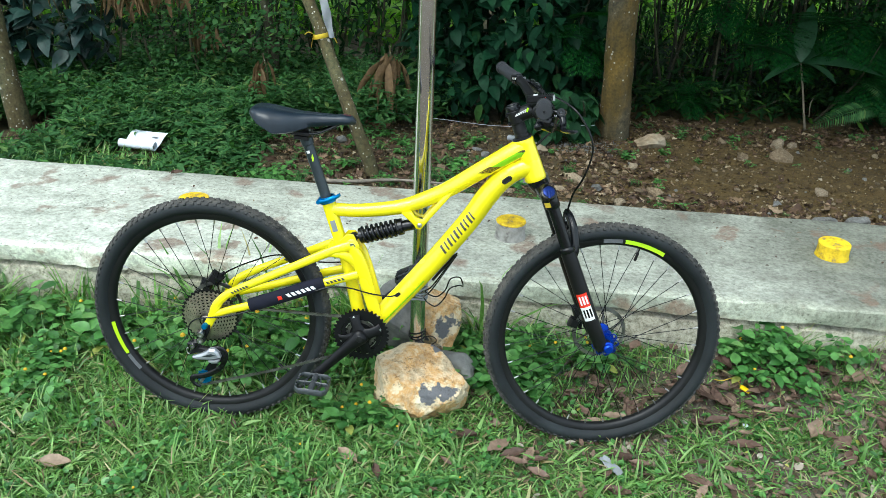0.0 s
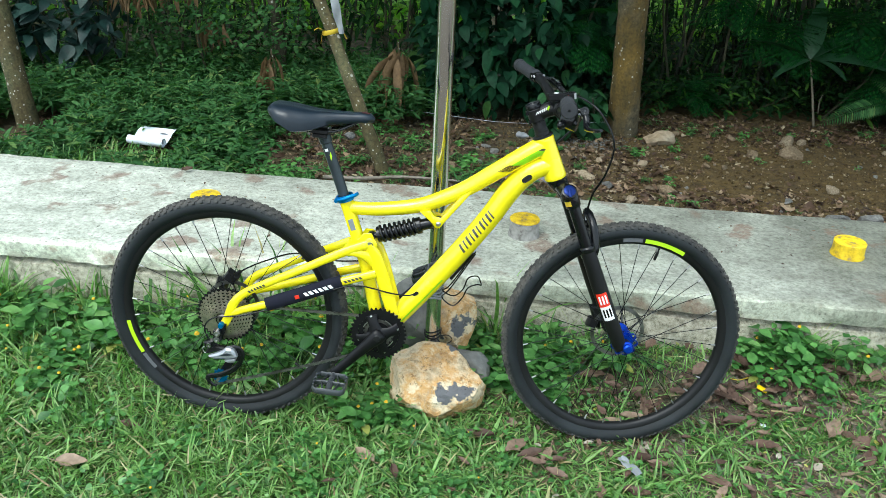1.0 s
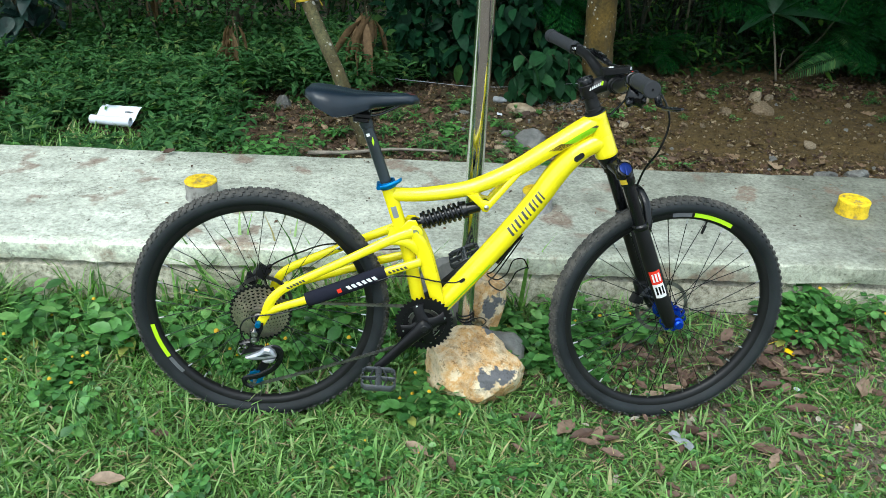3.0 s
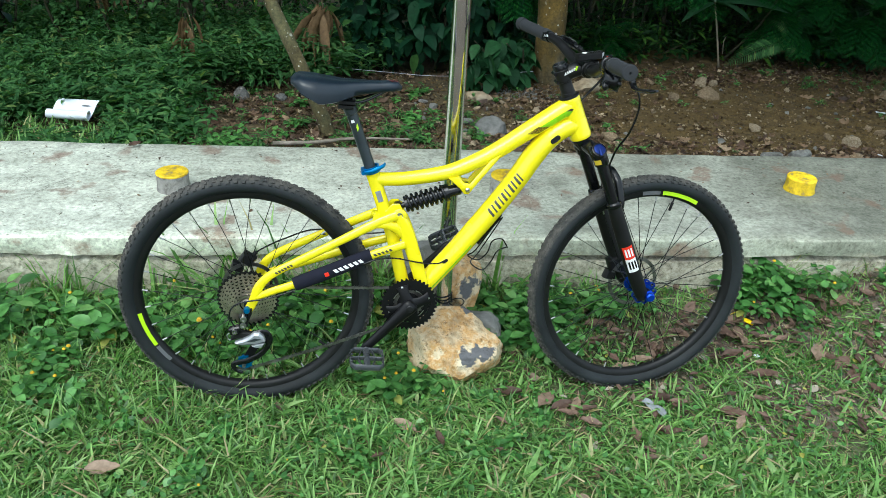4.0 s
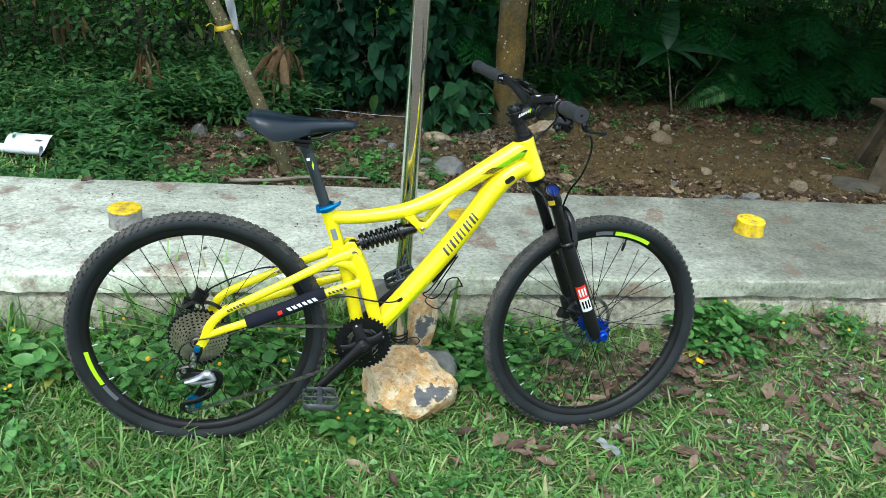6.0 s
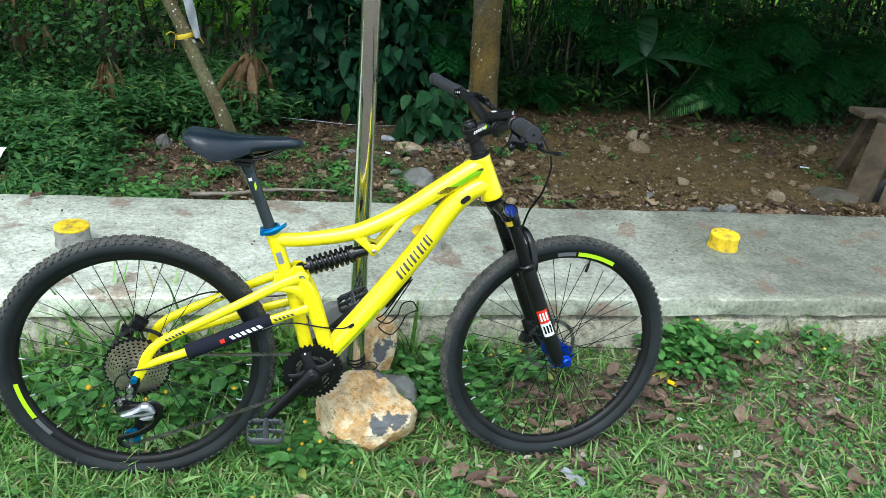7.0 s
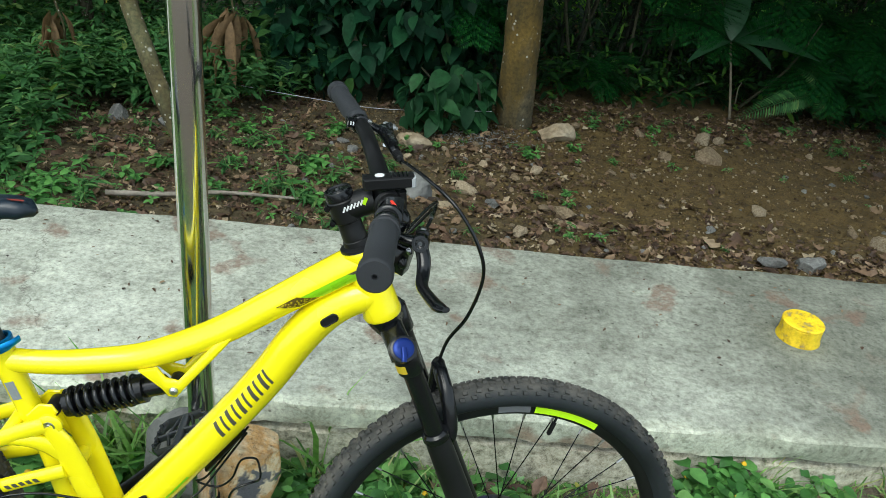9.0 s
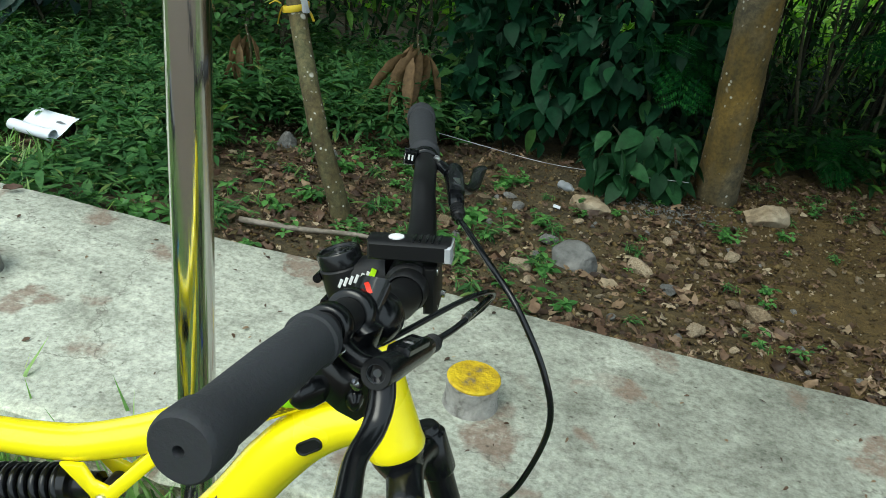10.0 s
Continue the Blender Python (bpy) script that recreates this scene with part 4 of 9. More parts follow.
ha, hb = Vector((0.864, 0, 0.569)), Vector((0.909, 0, 0.458))
part("head_tube", Shape().tube([ha + (ha - hb) * 0.0, ha.lerp(hb, 0.04), ha.lerp(hb, 0.1), ha.lerp(hb, 0.5), ha.lerp(hb, 0.9), ha.lerp(hb, 0.96), hb], [0.026, 0.0282, 0.0274, 0.0285, 0.0298, 0.0308, 0.029], 24), YELLOW_PAINT, bike, "gloss yellow tapered head tube", 60)
part("bottom_bracket_shell", Shape().lathe([(0.0, -0.037), (0.023, -0.037), (0.0245, -0.034), (0.0245, 0.034), (0.023, 0.037), (0, 0.037)], BB, n=28), YELLOW_PAINT, bike, "", 50)
for y in (-0.017, 0.017):
    s = -1 if y < 0 else 1
    g = Shape()
    g.prism([(0.545, 0.345), (0.573, 0.352), (0.586, 0.334), (0.604, 0.330), (0.660, 0.401), (0.684, 0.412), (0.680, 0.402), (0.611, 0.314), (0.601, 0.300), (0.588, 0.301), (0.580, 0.313)], y, y + s * 0.008, 0.0025)
    part("shock_bracket", g, YELLOW_PAINT, top_tube, "welded yellow shock bracket", 50)
g = Shape().lathe([(0, -0.031), (0.0035, -0.031), (0.0068, -0.028), (0.0068, -0.024), (0.004, -0.0235), (0.004, 0.0235), (0.0068, 0.024), (0.0068, 0.028), (0, 0.03)], (0.5975, 0, 0.3135), n=20)
part("shock_bolt", g, STEEL, bike, "silver bolt")

# swing arm: on each side an upper and a lower stay that meet at the dropout, and a curved yoke down to the main pivot
for s in (-1, 1):
    up = spline(P3([(0.405, s * 0.034, 0.244), (0.346, s * 0.040, 0.223), (0.235, s * 0.053, 0.171), (0.107, s * 0.064, 0.111), (0.055, s * 0.067, 0.082), (0.026, s * 0.068, 0.049), (0.012, s * 0.068, 0.014), (-0.006, s * 0.068, -0.020)]), 4)
    upper = part("upper_stay", Shape().tube(up, [(a, b) for a, b in zip(blend([0.008, 0.009, 0.009, 0.009, 0.008, 0.006, 0.0045], len(up)), blend([0.014, 0.0135, 0.012, 0.0115, 0.012, 0.013, 0.0125, 0.010], len(up)))], 14, (0, 1, 0)), YELLOW_PAINT, bike, "yellow swing arm stay", 60)
    lo = spline(P3([(0.428, s * 0.036, 0.158), (0.334, s * 0.044, 0.130), (0.225, s * 0.056, 0.091), (0.122, s * 0.065, 0.055), (0.06, s * 0.068, 0.036), (0.018, s * 0.068, 0.018)]), 4)
    lower = part("lower_stay", Shape().tube(lo, [(a, b) for a, b in zip(blend([0.008, 0.009, 0.009, 0.0085, 0.007, 0.006], len(lo)), blend([0.0125, 0.0125, 0.0125, 0.012, 0.011, 0.010], len(lo)))], 14, (0, 1, 0)), YELLOW_PAINT, bike, "", 60)
    arc = spline(P3([(0.408, s * 0.034, 0.244), (0.424, s * 0.032, 0.212), (0.441, s * 0.030, 0.163), (0.455, s * 0.029, 0.118), (0.467, s * 0.029, 0.076), (0.480, s * 0.029, 0.03), (0.484, s * 0.029, 0.012)]), 5)
    part("yoke_arm", Shape().tube(arc, [(a, b) for a, b in zip(blend([0.007, 0.0085, 0.009, 0.009, 0.0085, 0.0085, 0.007], len(arc)), blend([0.012, 0.0185, 0.0205, 0.0195, 0.019, 0.018, 0.012], len(arc)))], 16, (0, 1, 0)), YELLOW_PAINT, bike, "curved yellow pivot arm", 60)
    gusset = spline(P3([(0.330, s * 0.0415, 0.212), (0.368, s * 0.038, 0.217), (0.400, s * 0.034, 0.208), (0.424, s * 0.031, 0.184)]), 4)
    part("gusset", Shape().tube(gusset, [(u, v) for u, v in zip(blend([0.004, 0.0075, 0.008, 0.006], len(gusset)), blend([0.004, 0.0105, 0.015, 0.012], len(gusset)))], 12, (0, 1, 0)), YELLOW_PAINT, bike, "", 60)
    eye = Shape().lathe([(0.0, s * 0.0275), (0.0165, s * 0.0275), (0.0195, s * 0.030), (0.0195, s * 0.0355), (0.0165, s * 0.038), (0, s * 0.038)], (0.411, 0, 0.243), n=30)
    part("link_eye", eye, YELLOW_PAINT, bike, "rounded yellow pivot eye", 40)
    bolt = Shape().lathe([(0, s * 0.040), (0.004, s * 0.040), (0.0045, s * 0.0385), (0.009, s * 0.0395), (0.0095, s * 0.0385), (0.0095, s * 0.036), (0, s * 0.036)], (0.411, 0, 0.243), n=24)
    part("pivot_bolt", bolt, STEEL, bike, "silver pivot bolt")
    main = Shape().lathe([(0, s * 0.041), (0.008, s * 0.041), (0.0105, s * 0.0395), (0.0105, s * 0.036), (0, s * 0.036)], (0.482, 0, 0.026), n=24)
    part("pivot_bolt", main, STEEL, bike, "silver pivot bolt")
    drop = [(-0.017, -0.026), (-0.013, -0.008), (0.0, 0.014), (0.012, 0.032), (0.03, 0.032), (0.026, 0.010), (0.012, -0.014), (0.001, -0.031)]
    part("dropout", Shape().prism(drop, s * 0.0635, s * 0.0715, 0.0015), YELLOW_PAINT, bike, "", 50)
    if s < 0:
        sleeve = lo[4:13]
        g = Shape().tube([sleeve[0] - Vector((0, 0.001, 0)), *sleeve, sleeve[-1]], [(0.009, 0.012)] + [(0.0145, 0.0195), (0.0155, 0.0205)] + [(0.0155, 0.0208)] * 5 + [(0.0155, 0.0205), (0.0145, 0.0195)] + [(0.009, 0.012)], 16, (0, 1, 0))
        cover = part("stay_protector", g, NEOPRENE, lower, "black neoprene chainstay protector with a white printed mark", 60)
        path = [p.copy() for p in sleeve]
        rr = [(0.0156, 0.0208)] * len(path)
        for k in range(6):
            part("printed_bar", skin_patch(path, rr, 0.028 + 0.0145 * k, 0.0375 + 0.0145 * k, 166, 197, lift=0.0009, slant=0.006), WHITE_MARK, cover, "", 0)
        tri = skin_patch(path, rr, 0.126, 0.138, 166, 197, lift=0.0009)
        part("printed_triangle", tri, RED_MARK, cover, "small red triangular mark", 0)
        for k in range(5):
            part("printed_bar", skin_patch(lo, [(0.0092, 0.0126)] * len(lo), 0.04 + 0.011 * k, 0.047 + 0.011 * k, 164, 198, lift=0.0005, slant=0.004), DECAL_GREY, lower, "", 0)
        for k in range(6):
            part("printed_bar", skin_patch(up, [(0.0092, 0.0122)] * len(up), 0.315 + 0.009 * k, 0.321 + 0.009 * k, 160, 196, lift=0.0005, slant=0.003), DECAL_GREY, upper, "", 0)
    else:
        for k in range(5):
            part("printed_bar", skin_patch(up, [(0.0092, 0.0125)] * len(up), 0.16 + 0.014 * k, 0.168 + 0.014 * k, 164, 198, lift=0.0006, slant=0.004), DECAL_GREY, upper, "", 0)
bridge = Shape().tube(spline(P3([(0.345, -0.04, 0.222), (0.352, 0, 0.232), (0.345, 0.04, 0.222)]), 4), 0.011, 12)
part("swing_arm_bridge", bridge, YELLOW_PAINT, bike, "", 60)
bridge = Shape().tube(P3([(0.437, -0.03, 0.15), (0.437, 0.03, 0.15)]), 0.013, 12)
part("swing_arm_bridge", bridge, YELLOW_PAINT, bike, "", 60)

# coil shock
s0, s1 = Vector((0.409, 0, 0.257)), Vector((0.5975, 0, 0.3135))
ax = (s1 - s0).normalized()
shock = part("shock_absorber", Shape().tube([s0 + ax * d for d in (0.008, 0.02, 0.02, 0.03, 0.03, 0.132, 0.132, 0.146, 0.147, 0.178, 0.184)], [0.008, 0.008, 0.0225, 0.0225, 0.0155, 0.0155, 0.0235, 0.0235, 0.016, 0.016, 0.009], 20), BLACK_GLOSS, bike, "black coil shock body", 40)
coil, turns, steps = [], 7.6, 150
side = Vector((0, 1, 0))
upv = ax.cross(side)
for i in range(steps + 1):
    a = 2 * math.pi * turns * i / steps
    d = 0.027 + 0.107 * i / steps
    coil.append(s0 + ax * d + side * 0.0215 * math.cos(a) + upv * 0.0215 * math.sin(a))
part("coil_spring", Shape().tube(coil, 0.0046, 8), BLACK_GLOSS, shock, "glossy black spring coil", 80)
for c, y in ((s0, 0.016), (s1, 0.013)):
    part("shock_eye", Shape().lathe([(0.0, -y), (0.0105, -y), (0.0118, -y + 0.002), (0.0118, y - 0.002), (0.0105, y), (0, y)], c, n=22), BLACK_MATT, shock)
tab = Shape().prism([(0.372, 0.25), (0.392, 0.272), (0.412, 0.272), (0.42, 0.258), (0.41, 0.244), (0.38, 0.232)], -0.022, -0.016, 0.002)
part("shock_mount", tab, YELLOW_PAINT, bike, "", 40)
tab = Shape().prism([(0.372, 0.25), (0.392, 0.272), (0.412, 0.272), (0.42, 0.258), (0.41, 0.244), (0.38, 0.232)], 0.016, 0.022, 0.002)
part("shock_mount", tab, YELLOW_PAINT, bike, "", 40)

# markings: dark bars stand for the maker's lettering
dt_len = sum((b - a).length for a, b in zip(dt_path, dt_path[1:]))
for s in (-1, 1):
    for k, at in enumerate((0.346, 0.362, 0.375, 0.391, 0.404, 0.419, 0.434, 0.448, 0.462, 0.475)):
        c, w = (180, -1) if s < 0 else (0, 1)
        part("printed_bar", skin_patch(dt_path, dt_rad, at, at + (0.0075, 0.005)[k % 2], c - w * 10, c + w * 42, n=3, m=7, slant=0.006), DECAL_GREY, down_tube, "", 0)
for lo_, hi_ in ((201, 210), (330, 339)):
    part("green_stripe", skin_patch(dt_path, dt_rad, 0.03, 0.24, lo_, hi_, n=20, m=3), LIME_PAINT, down_tube, "leaf green stripe along the lower edge", 0)
part("green_patch", skin_patch(tt_path, tt_rad, 0.502, 0.585, 180, 220, n=9, m=5, slant=0.03), LIME_PAINT, top_tube, "leaf green panel", 0)
part("brown_patch", skin_patch(tt_path, tt_rad, 0.462, 0.498, 172, 216, n=7, m=5, slant=0.03), GOLD_DECAL, top_tube, "golden brown hatched panel", 0)
part("dark_flash", skin_patch(tt_path, tt_rad, 0.574, 0.588, 180, 196, n=4, m=3, slant=0.012), DECAL_GREY, top_tube, "", 0)
part("dark_tag", skin_patch(tt_path, tt_rad, 0.145, 0.172, 243, 256, n=4, m=3, slant=0.004), DECAL_GREY, top_tube, "", 0)
st_rad = [(0.0188, 0.0188)] * len(st_path)
part("seat_tube_label", skin_patch(st_path, st_rad, 0.055, 0.088, 160, 205, n=4, m=5), GREY_PLASTIC, bike, "grey printed label", 0)
for c, w in (((0.829, -0.0322, 0.459), 0.0135), ((0.543, -0.0338, 0.103), 0.0075)):
    turn = Matrix.Translation(c) @ Matrix.Rotation(radians(-38), 4, "Y")
    lip = Shape().tube([(w * (0.55 * (1 if math.cos(a) > 0 else -1) + 0.45 * math.cos(a)), 0, 0.45 * w * math.sin(a)) for a in np.linspace(0.1, 6.38, 25)[:-1]], 0.0016, 8, closed=True)
    port = part("cable_port", lip.xf(turn), BLACK_GLOSS, down_tube, "black rubber cable port")
    plug = Shape().lathe([(0.0, -0.0005), (w * 0.5, -0.0005), (w * 0.5, 0.004), (0.0, 0.004)], (0, 0, 0), n=20).xf(turn @ Matrix.Diagonal((1.9, 1, 0.9, 1)))
    part("port_plug", plug, BLACK_MATT, port)

# seat post, collar and saddle
post_a, post_b = Vector((0.337, 0, 0.355)), Vector((0.274, 0, 0.545))
d = (post_b - post_a).normalized()
post = part("seat_post", Shape().tube([post_a, post_b - d * 0.03, post_b - d * 0.028, post_b - d * 0.01, post_b], [0.0148, 0.0148, 0.0168, 0.018, 0.011], 22), DARK_GREY, bike, "dark grey seat post")
ptube = [post_a.lerp(post_b, k / 8) for k in range(9)]
part("post_mark", skin_patch(ptube, [(0.0149, 0.0149)] * 9, 0.128, 0.142, 182, 204, n=3, m=3, slant=0.01), LIME, post, "lime green mark", 0)
part("post_label", skin_patch(ptube, [(0.0149, 0.0149)] * 9, 0.150, 0.158, 150, 185, n=3, m=4), WHITE_MARK, post, "", 0)
cdir = (st_path[0] - st_path[3]).normalized()
g = Shape().lathe([(0.0185, -0.009), (0.0225, -0.009), (0.0232, -0.006), (0.0225, -0.003), (0.0225, 0.003), (0.0232, 0.006), (0.0225, 0.009), (0.0185, 0.009)], st_path[0] + cdir * 0.004, cdir, 30, ring=True)
collar = part("seat_collar", g, CYAN_ANO, bike, "blue anodised seat clamp with quick-release lever")
lever = spline(P3([(0.318, -0.022, 0.362), (0.335, -0.029, 0.368), (0.352, -0.028, 0.376), (0.366, -0.02, 0.381), (0.371, -0.008, 0.382)]), 4)
part("release_lever", Shape().tube(lever, [(0.0028, 0.0055)] * len(lever), 10, (0, 1, 0)), CYAN_ANO, collar)
part("clamp_barrel", Shape().tube(P3([(0.313, -0.022, 0.361), (0.313, 0.018, 0.361)]), 0.0062, 14), CYAN_ANO, collar)


def saddle_shell():
    """Cross-sections from tail to nose: a top that is dished along its length and rounded down to a thin rim."""
    g = Shape()
    xs = np.linspace(0.130, 0.414, 30)
    n = 20
    for x in xs:
        t = (x - 0.130) / 0.284
        half = np.interp(t, [0, 0.03, 0.1, 0.22, 0.36, 0.5, 0.65, 0.8, 0.93, 0.98, 1], [0.022, 0.044, 0.064, 0.070, 0.060, 0.042, 0.029, 0.024, 0.022, 0.016, 0.004])
        top = np.interp(t, [0, 0.05, 0.2, 0.45, 0.7, 0.9, 0.97, 1], [0.610, 0.622, 0.619, 0.608, 0.606, 0.606, 0.602, 0.592])
        deep = np.interp(t, [0, 0.08, 0.25, 0.4, 0.6, 0.8, 0.95, 1], [0.012, 0.036, 0.060, 0.050, 0.030, 0.024, 0.020, 0.008])
        for k in range(n):
            a = math.pi * k / (n - 1)
            c, s = math.cos(a), math.sin(a)
            y = half * (abs(c) ** 0.75) * (1 if c > 0 else -1)
            z = top - deep * (1 - s ** 0.55) + (-0.004 * math.exp(-(y / 0.012) ** 2) if 0.1 < t < 0.85 else 0)
            g.v.append(Vector((x, y, z)))
    m = len(xs)
    g.f += [(i * n + k, i * n + k + 1, (i + 1) * n + k + 1, (i + 1) * n + k) for i in range(m - 1) for k in range(n - 1)]
    off = len(g.v)
    for i in range(m):
        for k in range(n):
            p = g.v[i * n + k]
            t = i / (m - 1)
            g.v.append(Vector((p.x * 0.97 + 0.008, p.y * 0.8, min(p.z - 0.004, g.v[i * n].z + 0.004))))
    g.f += [(off + i * n + k + 1, off + i * n + k, off + (i + 1) * n + k, off + (i + 1) * n + k + 1) for i in range(m - 1) for k in range(n - 1)]
    for i in range(m - 1):
        g.f += [(i * n, (i + 1) * n, off + (i + 1) * n, off + i * n), ((i + 1) * n + n - 1, i * n + n - 1, off + i * n + n - 1, off + (i + 1) * n + n - 1)]
    g.f += [tuple([k for k in range(n)] + [off + k for k in range(n - 1, -1, -1)]), tuple([(m - 1) * n + k for k in range(n - 1, -1, -1)] + [off + (m - 1) * n + k for k in range(n)])]
    return g


saddle = part("saddle", saddle_shell(), SADDLE_SKIN, bike, "black padded saddle with stitched edge", 60)
for s in (-1, 1):
    rail = spline(P3([(0.155, s * 0.035, 0.578), (0.185, s * 0.026, 0.560), (0.225, s * 0.022, 0.552), (0.30, s * 0.022, 0.553), (0.34, s * 0.018, 0.566), (0.385, s * 0.008, 0.588)]), 4)
    part("saddle_rail", Shape().tube(rail, 0.0036, 8), BLACK_GLOSS, saddle)
for s in (-1, 1):
    red = Shape().add([(0.378, s * 0.009, 0.6072), (0.384, s * 0.012, 0.6066), (0.402, s * 0.011, 0.6058), (0.402, s * 0.008, 0.6068)], [(0, 1, 2, 3)])
    part("saddle_marking", red, DULL_RED, saddle, "small faded red print", 0)
g = Shape().box((0.268, 0, 0.552), (0.05, 0.052, 0.012), Matrix.Rotation(radians(4), 3, "Y"), 0.003).box((0.268, 0, 0.540), (0.04, 0.046, 0.012), Matrix.Rotation(radians(4), 3, "Y"), 0.003)
clampp = part("rail_clamp", g, BLACK_MATT, bike)
part("clamp_bolt", Shape().tube(P3([(0.289, 0.0, 0.530), (0.287, 0.0, 0.560)]), 0.003, 8), STEEL, clampp)

# ---- fork and steering parts (they turn with the bar) ----
DOWN = -RAKE
FWD = Vector((RAKE.z, 0, -RAKE.x))


def on_axis(d, f=0.0, y=0.0):
    """A point d metres down the steering axis from the head tube's foot, f ahead of it."""
    return hb + DOWN * d + FWD * f + Vector((0, y, 0))


crown = Shape()
crown.tube([on_axis(-0.002), on_axis(0.006), on_axis(0.012), on_axis(0.03, 0.004)], [0.028, 0.0275, 0.0245, 0.02], 24)
arch = spline([on_axis(0.05, 0.010, -0.064), on_axis(0.034, 0.010, -0.05), on_axis(0.024, 0.006, -0.02), on_axis(0.022, 0.005, 0), on_axis(0.024, 0.006, 0.02), on_axis(0.034, 0.010, 0.05), on_axis(0.05, 0.010, 0.064)], 4)
crown.tube(arch, [(0.019, 0.017)] * len(arch), 14, tuple(FWD))
fork = part("fork_crown", crown, BLACK_GLOSS, bike, "gloss black suspension fork crown", 60)
fork.matrix_basis = STEER
for s in (-1, 1):
    y = s * 0.064
    top = [on_axis(0.022, 0.015, y), on_axis(0.026, 0.015, y), on_axis(0.07, 0.016, y), on_axis(0.074, 0.016, y)]
    part("crown_clamp", Shape().tube(top, [0.0175, 0.0205, 0.0205, 0.018], 20), BLACK_GLOSS, fork)
    part("stanchion", Shape().tube([on_axis(0.07, 0.016, y), on_axis(0.22, 0.016, y)], 0.0158, 20), BLACK_GLOSS, fork, "gloss black stanchion tube")
    part("wiper_seal", Shape().tube([on_axis(d, 0.016, y) for d in (0.190, 0.194, 0.203, 0.206)], [0.0175, 0.0215, 0.0225, 0.021], 20), BLACK_GLOSS, fork)
    end = FRONT_AXLE + Vector((0, y, 0))
    mid = on_axis(0.36, 0.017, y)
    leg_pts = [on_axis(0.204, 0.016, y), on_axis(0.22, 0.016, y), on_axis(0.3, 0.0165, y), mid, on_axis(0.45, 0.019, y), on_axis(0.505, 0.021, y), on_axis(0.522, 0.021, y), on_axis(0.527, 0.021, y)]
    leg_rad = [0.0195, 0.0205, 0.0215, 0.022, 0.021, 0.0195, 0.016, 0.008]
    leg = part("fork_leg", Shape().tube(leg_pts, leg_rad, 22), BLACK_MATT, fork, "matt black fork lower leg", 60)
    lug = Shape().lathe([(0.0, y - s * 0.016), (0.012, y - s * 0.016), (0.0155, y - s * 0.012), (0.0155, y + s * 0.008), (0.011, y + s * 0.011), (0, y + s * 0.011)], (FRONT_AXLE.x, 0, FRONT_AXLE.z), n=22)
    part("axle_lug", lug, BLACK_MATT, leg)
    if s < 0:
        for a0, a1, mat, lab in ((0.330, 0.372, RED_MARK, "red half of a sticker"), (0.372, 0.416, WHITE_MARK, "white half of a sticker")):
            part("sticker", skin_patch(leg_pts, [(q, q) for q in leg_rad], a0 - 0.204, a1 - 0.204, 150, 232, n=5, m=8, lift=0.0007), mat, leg, lab, 0)
        for k in range(3):
            part("printed_bar", skin_patch(leg_pts, [(q, q) for q in leg_rad], 0.134, 0.160, 160 + 22 * k, 173 + 22 * k, n=4, m=3, lift=0.0012), WHITE_MARK, leg, "", 0)
            part("printed_bar", skin_patch(leg_pts, [(q, q) for q in leg_rad], 0.176, 0.202, 160 + 22 * k, 173 + 22 * k, n=4, m=3, lift=0.0012), BLACK_GLOSS, leg, "", 0)
brace = spline([on_axis(0.235, 0.02, -0.06), on_axis(0.205, 0.04, -0.058), on_axis(0.155, 0.052, -0.045), on_axis(0.128, 0.054, -0.02), on_axis(0.124, 0.054, 0), on_axis(0.128, 0.054, 0.02), on_axis(0.155, 0.052, 0.045), on_axis(0.205, 0.04, 0.058), on_axis(0.235, 0.02, 0.06)], 4)
part("fork_brace", Shape().tube(brace, [(0.0115, 0.0075)] * len(brace), 12, tuple(FWD)), BLACK_GLOSS, fork, "gloss black fork arch", 60)
dial = Vector((0.0, -0.74, 0.67))
dial_at = on_axis(0.034, 0.012, -0.066) + dial * 0.0165
part("dial_seat", Shape().lathe([(0.0, -0.012), (0.0215, -0.012), (0.0205, 0.0), (0.0175, 0.0015), (0.0, 0.0015)], dial_at, tuple(dial), 26), BLACK_GLOSS, fork, "", 50)
knob = Shape().lathe([(0.0, 0.005), (0.006, 0.005), (0.013, 0.0045), (0.0158, 0.003), (0.0162, 0.001), (0.0, 0.001)], dial_at, tuple(dial), 26)
part("lockout_knob", knob, NAVY, fork, "blue lockout dial")
down = (dial.cross(Vector((1, 0, 0)))).normalized()
down = down if down.z < 0 else -down
kl = Shape().tube([dial_at + dial * 0.006, dial_at + dial * 0.0075 + down * 0.011, dial_at + dial * 0.007 + down * 0.021], [(0.0045, 0.003), (0.005, 0.003), (0.0042, 0.0022)], 10, (1, 0, 0))
part("lockout_lever", kl, NAVY, fork, "blue lockout lever")
knob = Shape().lathe([(0.0, 0.008), (0.013, 0.008), (0.016, 0.004), (0.016, -0.004), (0, -0.004)], on_axis(0.022, 0.015, 0.064), tuple(RAKE), 20)
part("air_cap", knob, BLACK_GLOSS, fork)
tagp = [on_axis(0.03, 0.015, -0.064), on_axis(0.066, 0.0155, -0.064)]
part("crown_label", skin_patch([tagp[0], tagp[0].lerp(tagp[1], 0.5), tagp[1]], [(0.0206, 0.0206)] * 3, 0.02, 0.034, 196, 250, n=3, m=6), RIBBON, fork, "small yellow warning label", 0)
knob2 = Shape().lathe([(0.0, -0.092), (0.010, -0.092), (0.0135, -0.088), (0.0135, -0.078), (0.017, -0.076), (0.017, -0.072), (0, -0.072)], (FRONT_AXLE.x, 0, FRONT_AXLE.z), n=18)
